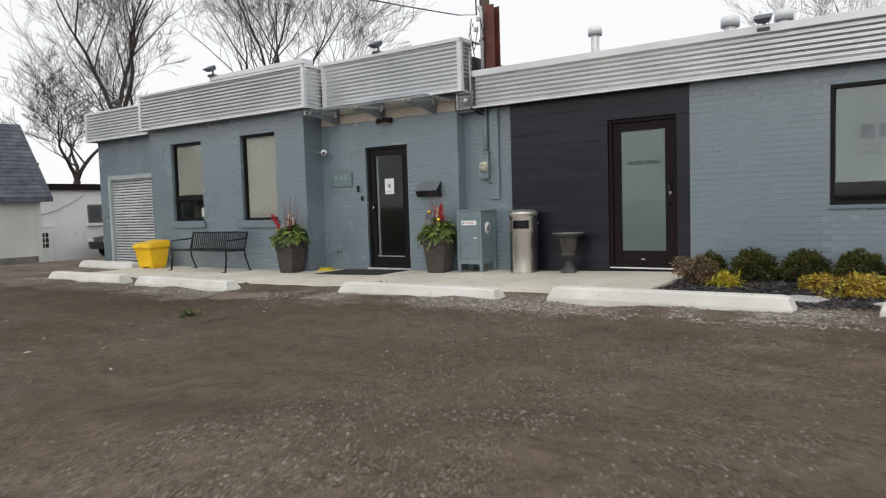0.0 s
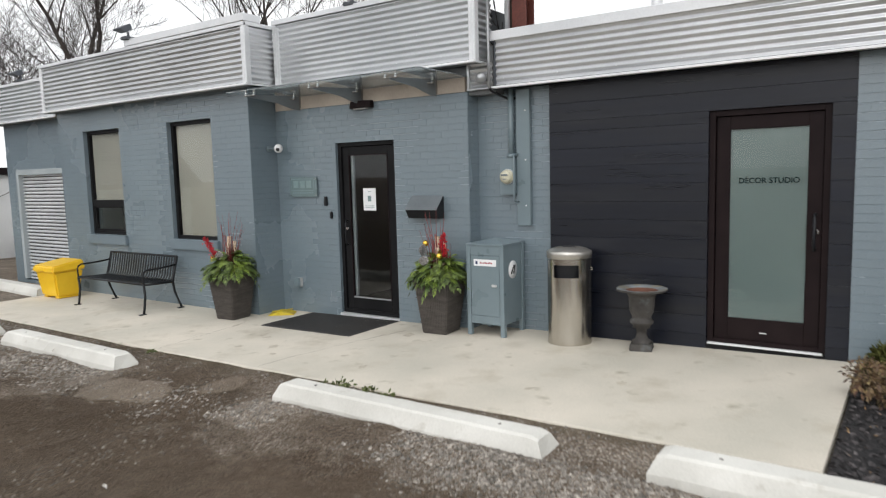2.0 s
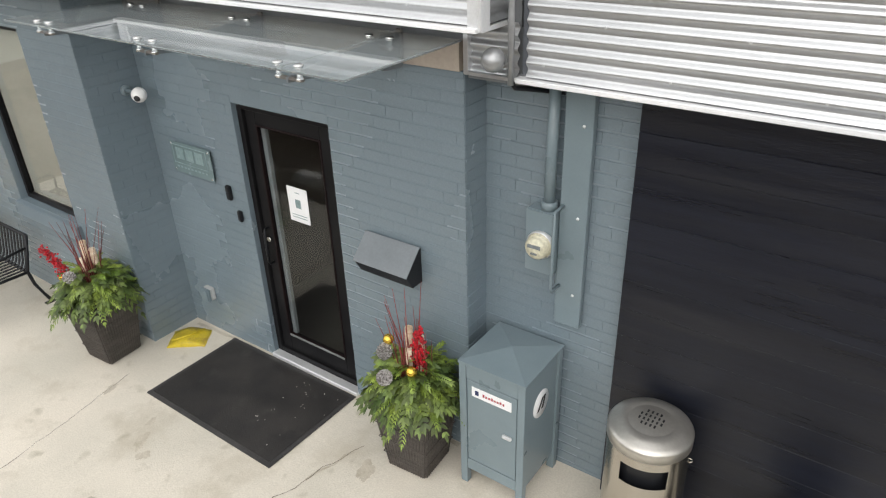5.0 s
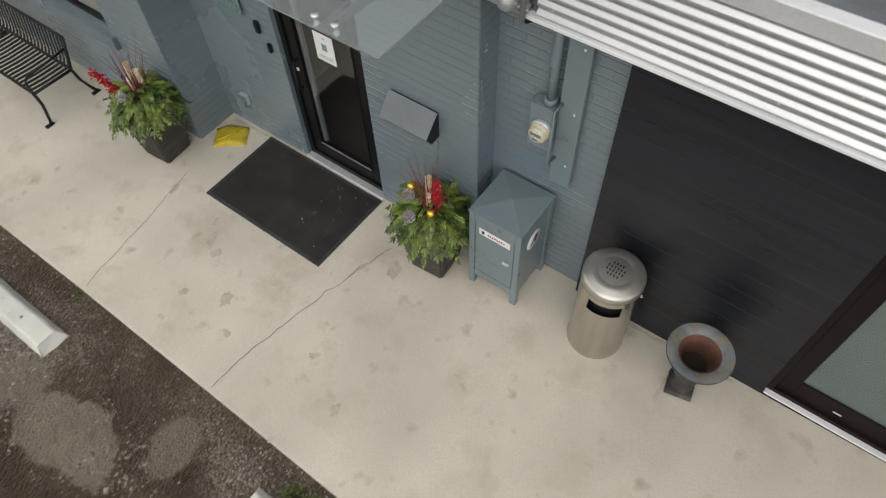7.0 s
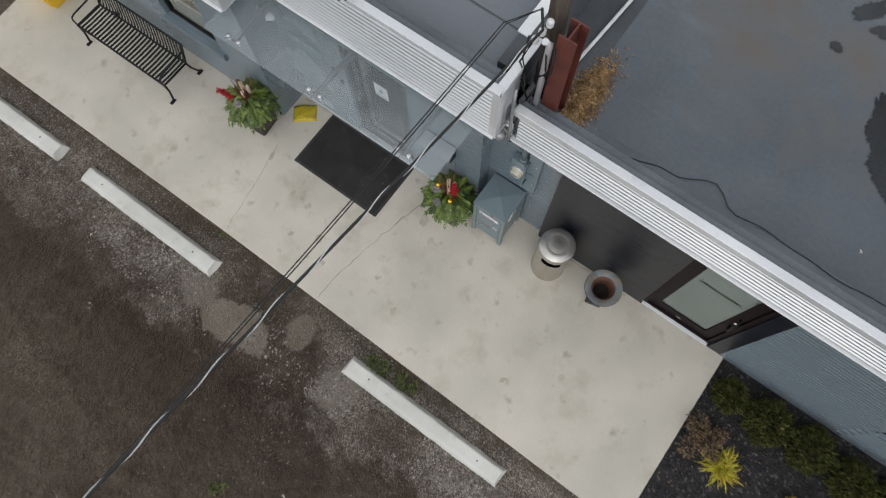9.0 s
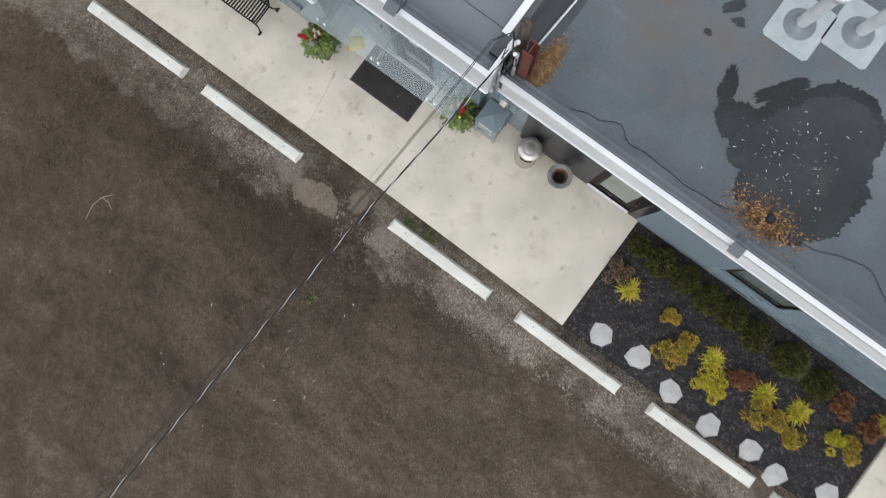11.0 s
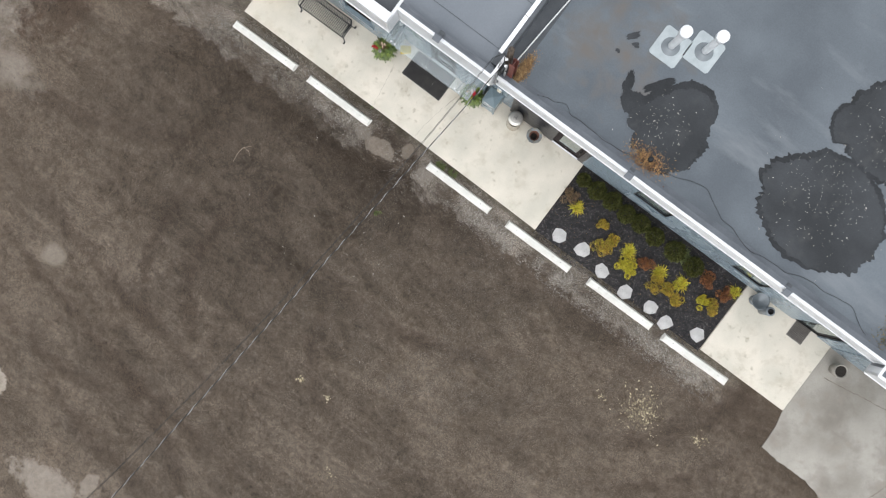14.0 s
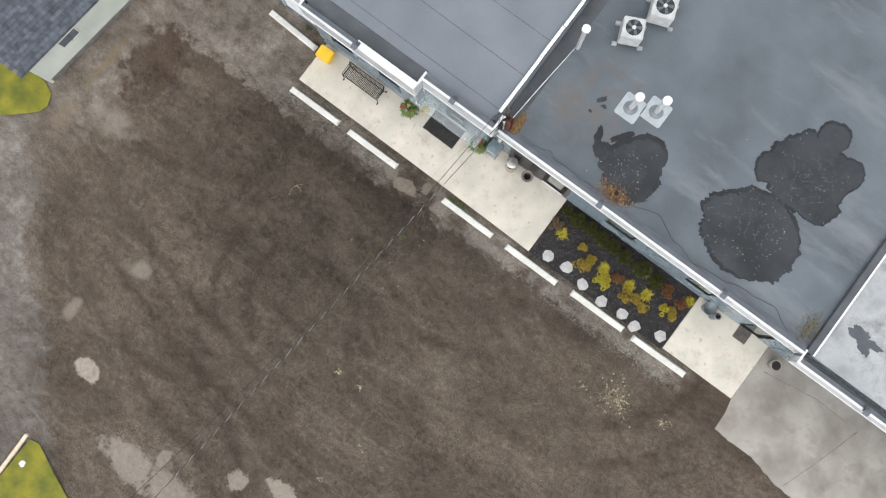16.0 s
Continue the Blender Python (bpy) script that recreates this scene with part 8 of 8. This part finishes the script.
# ---- bare trees ----
def bare_tree(at, height, seed, label, lean=0.0, levels=6, spread=0.55, fork=0.34, bushy=0.45):
    """Trunk, limbs and fine twigs as tapered branching tubes."""
    t = thing("bare_tree", label, "tree", at, group="bare trees behind the building")
    rng = random.Random(seed)
    sets = {0: ([], []), 1: ([], []), 2: ([], [])}

    def seg_tube(store, a, b, ra, rb, k):
        vs, fs = store
        d = (b - a).normalized()
        u = d.cross(Vector((0.3, 0.2, 1) if abs(d.z) < 0.95 else (1, 0, 0))).normalized()
        w = d.cross(u)
        n = len(vs)
        for p, r in ((a, ra), (b, rb)):
            for i in range(k):
                c, s = math.cos(math.tau * i / k), math.sin(math.tau * i / k)
                vs.append(p + (u * c + w * s) * r)
        for i in range(k):
            fs.append((n + i, n + (i + 1) % k, n + k + (i + 1) % k, n + k + i))

    def grow(p, d, length, r, lev):
        n = 5 if lev < 3 else 4
        store = sets[0] if lev == 0 else sets[1] if lev < 3 else sets[2]
        wild = 0.05 if lev == 0 else 0.1 if lev < 4 else 0.12
        rise = 0.05 if lev < 4 else 0.015
        for i in range(n):
            d = (d + Vector((rng.gauss(0, wild), rng.gauss(0, wild), rng.gauss(rise, wild * 0.7)))).normalized()
            q = p + d * length / n
            r2 = max(0.0075, r * (0.94 if lev == 0 else 0.88))
            seg_tube(store, p, q, r, r2, 9 if lev < 2 else 5 if lev < 3 else 3)
            if 0 < lev < levels and i >= 1 and rng.random() < (0.52 if lev < 3 else bushy):
                a = rng.uniform(0, math.tau)
                side = Vector((math.cos(a), math.sin(a), rng.uniform(-0.15, 0.45)))
                grow(q, (d * 0.72 + side * spread * 1.0).normalized(), length * rng.uniform(0.5, 0.76), r2 * 0.58, lev + 1)
            p, r = q, r2
        if lev < levels:
            for k in range(2 if lev else 3):
                a = rng.uniform(0, math.tau) if lev else math.tau * (k + rng.random() * 0.5) / 3
                side = Vector((math.cos(a), math.sin(a), rng.uniform(0.0, 0.4)))
                grow(p, (d * 0.85 + side * spread * rng.uniform(0.55, 1.0)).normalized(), length * rng.uniform(0.66, 0.84) * (0.95 if lev == 0 else 1), r * (0.68 if lev == 0 else 0.76), lev + 1)

    grow(Vector((0, 0, -0.1)), Vector((lean, 0, 1)).normalized(), height * fork, height * 0.0145, 0)
    for k, nm, mt in ((0, "trunk", "bark"), (1, "branchwork", "bark"), (2, "crown", "twigs_far")):
        ob = new(nm, raw(nm, *sets[k], mt, True))
        ob.parent = t
        if k:
            tagged(ob, "fine bare winter twigs" if k == 2 else "bare ascending branches", kind="stuff")
    return t


for x, y, h, lean, sd, spread, fork in TREES:
    bare_tree((x, y, GROUND), h, sd, "tall bare winter tree with forked trunk" if fork > 0.3 else "low wide bare winter tree with dense twigs", lean, 6, spread, fork, 0.56 if x < -35 or fork < 0.3 else 0.45)

# ---- loose stone on the car park ----
def scatter(n, x0, x1, y0, y1, size, seed, mask=None):
    def place(r):
        while True:
            x, y = r.uniform(x0, x1), r.uniform(y0, y1)
            if mask is None or mask(x, y, r):
                return x, y, ground_z(x, y) - 0.003
    return pebbles(n, place, size, seed)


def open_mud(x, y, r):
    """The bare stretch between two of the stops keeps few stones but for its ragged patches."""
    d = math.hypot((x + 5.1) / 1.15, (y + 3.4) / 0.8) + 0.5 * noise.noise((x * 2.5, y * 2.5, 8.0))
    return d > 1 or r.random() < 0.15 or noise.noise((x * 2.2 + 1, y * 2.2, 4.4)) > 0.22


def drift(x, y, r):
    return 0.7 * noise.noise((x * 0.55 + 3, y * 0.55, 1.7)) + 0.45 * noise.noise((x * 2.1, y * 2.1, 5.0)) + 0.75 * furrow(x, y) + r.uniform(-0.3, 0.3) > 0.12


stones = [scatter(20000, -4.5, 5.0, -9.6, -3.3, (0.004, 0.015), 301, drift),
          scatter(11000, -1.0, 3.2, -9.8, -6.0, (0.004, 0.014), 305, drift),
          scatter(45000, -12.5, 7.8, -3.9, -2.43, (0.004, 0.016), 302, lambda x, y, r: r.random() < 0.12 + math.exp(-((y + 3.1) / 0.4) ** 2) and drift(x, y, r) and open_mud(x, y, r)),
          scatter(22000, -12.5, 7.4, -3.75, -2.98, (0.005, 0.018), 306, lambda x, y, r: noise.noise((x * 0.8, 3.3, 1.0)) + 0.8 * noise.noise((x * 2.4, y * 2.4, 2.0)) > -0.1 and open_mud(x, y, r)),
          scatter(14000, -4.2, 6.5, -9.6, -3.4, (0.005, 0.017), 307, drift),
          scatter(7000, -8.5, 7.4, -3.55, -3.02, (0.008, 0.024), 308, lambda x, y, r: drift(x, y, r) and open_mud(x, y, r)),
          scatter(6000, -16, -4, -10, -3.3, (0.005, 0.018), 303, drift),
          scatter(2500, -20, -10, -9, 0.5, (0.008, 0.026), 304)]
for k, (w, f) in enumerate(stones):
    tagged(new("gravel", raw("gravel", w, f, "stone_heap" if k in (2, 3, 5) else "stone")), "loose grey and brown gravel stones", "gravel", kind="stuff")
vs, fs = [], []
for n, (x, y, r, c) in enumerate(((6.03, -5.1, 0.62, 420), (4.785, -5.5, 0.2, 60), (-0.58, -12.68, 0.22, 90), (-2.15, -10.74, 0.1, 30), (-3.16, -10.77, 0.1, 30), (7.98, -4.78, 0.25, 60), (-1.215, -14.45, 0.12, 30), (-3.0, -15.0, 0.1, 20))):
    w, f = pebbles(c, lambda q: (x + q.gauss(0, r * 0.55), y + q.gauss(0, r * 0.5), GROUND + rise(x)), (0.012, 0.04), 320 + n)
    k = len(vs)
    vs += w
    fs += [tuple(i + k for i in t) for t in f]
tagged(new("gravel", raw("gravel", vs, fs, "stone_pale")), "spills of pale washed stone on the mud", "gravel", kind="stuff")
vs, fs = flakes(70, lambda r: (r.uniform(-8, 6), r.uniform(-9.5, -2.6), GROUND + 0.05), (0.015, 0.04), 340, 0.0, 0.3, 0.2)
tagged(new("leaf_litter", raw("leaf_litter", vs, fs, "leaf_pale")), "pale leaf scraps and chips on the gravel", "leaves", kind="stuff")

stick = thing("fallen_twig", "thin pale fallen twig on the mud", "twig", (-9.03, -6.52, GROUND + 0.02), 48)
stick.scale = (0.75, 0.75, 0.6)
bm = B()
tube(bm, [(0, 0, 0), (0.25, 0.32, 0.02), (0.55, 0.5, 0.015), (0.9, 0.5, 0.01)], [0.004, 0.006, 0.006, 0.005], 6)
part("stem", bm, "birch", stick)
bm = B()
tube(bm, [(0.55, 0.5, 0.015), (0.72, 0.32, 0.02), (0.75, 0.1, 0.01)], [0.007, 0.006, 0.004], 6)
part("side_shoot", bm, "birch", stick)

# ---- single bricks of the entrance wall ----
for face, a, b, zb, zt, lift, wall in LATE:
    key = (round(b - a, 3), round(zt - zb, 4))
    if key not in brick_meshes:
        brick_meshes[key] = raw("brick", brick_points(b - a, zt - zb), BRICK_FACES, "paint_brick")
    ob = new("brick", brick_meshes[key])
    z = Vector((0, 0, 1))
    m = Matrix((face.u, z, face.n)).transposed().to_4x4()
    m.translation = face.at(a, zb, lift)
    ob.matrix_basis = m
    ob.parent = wall
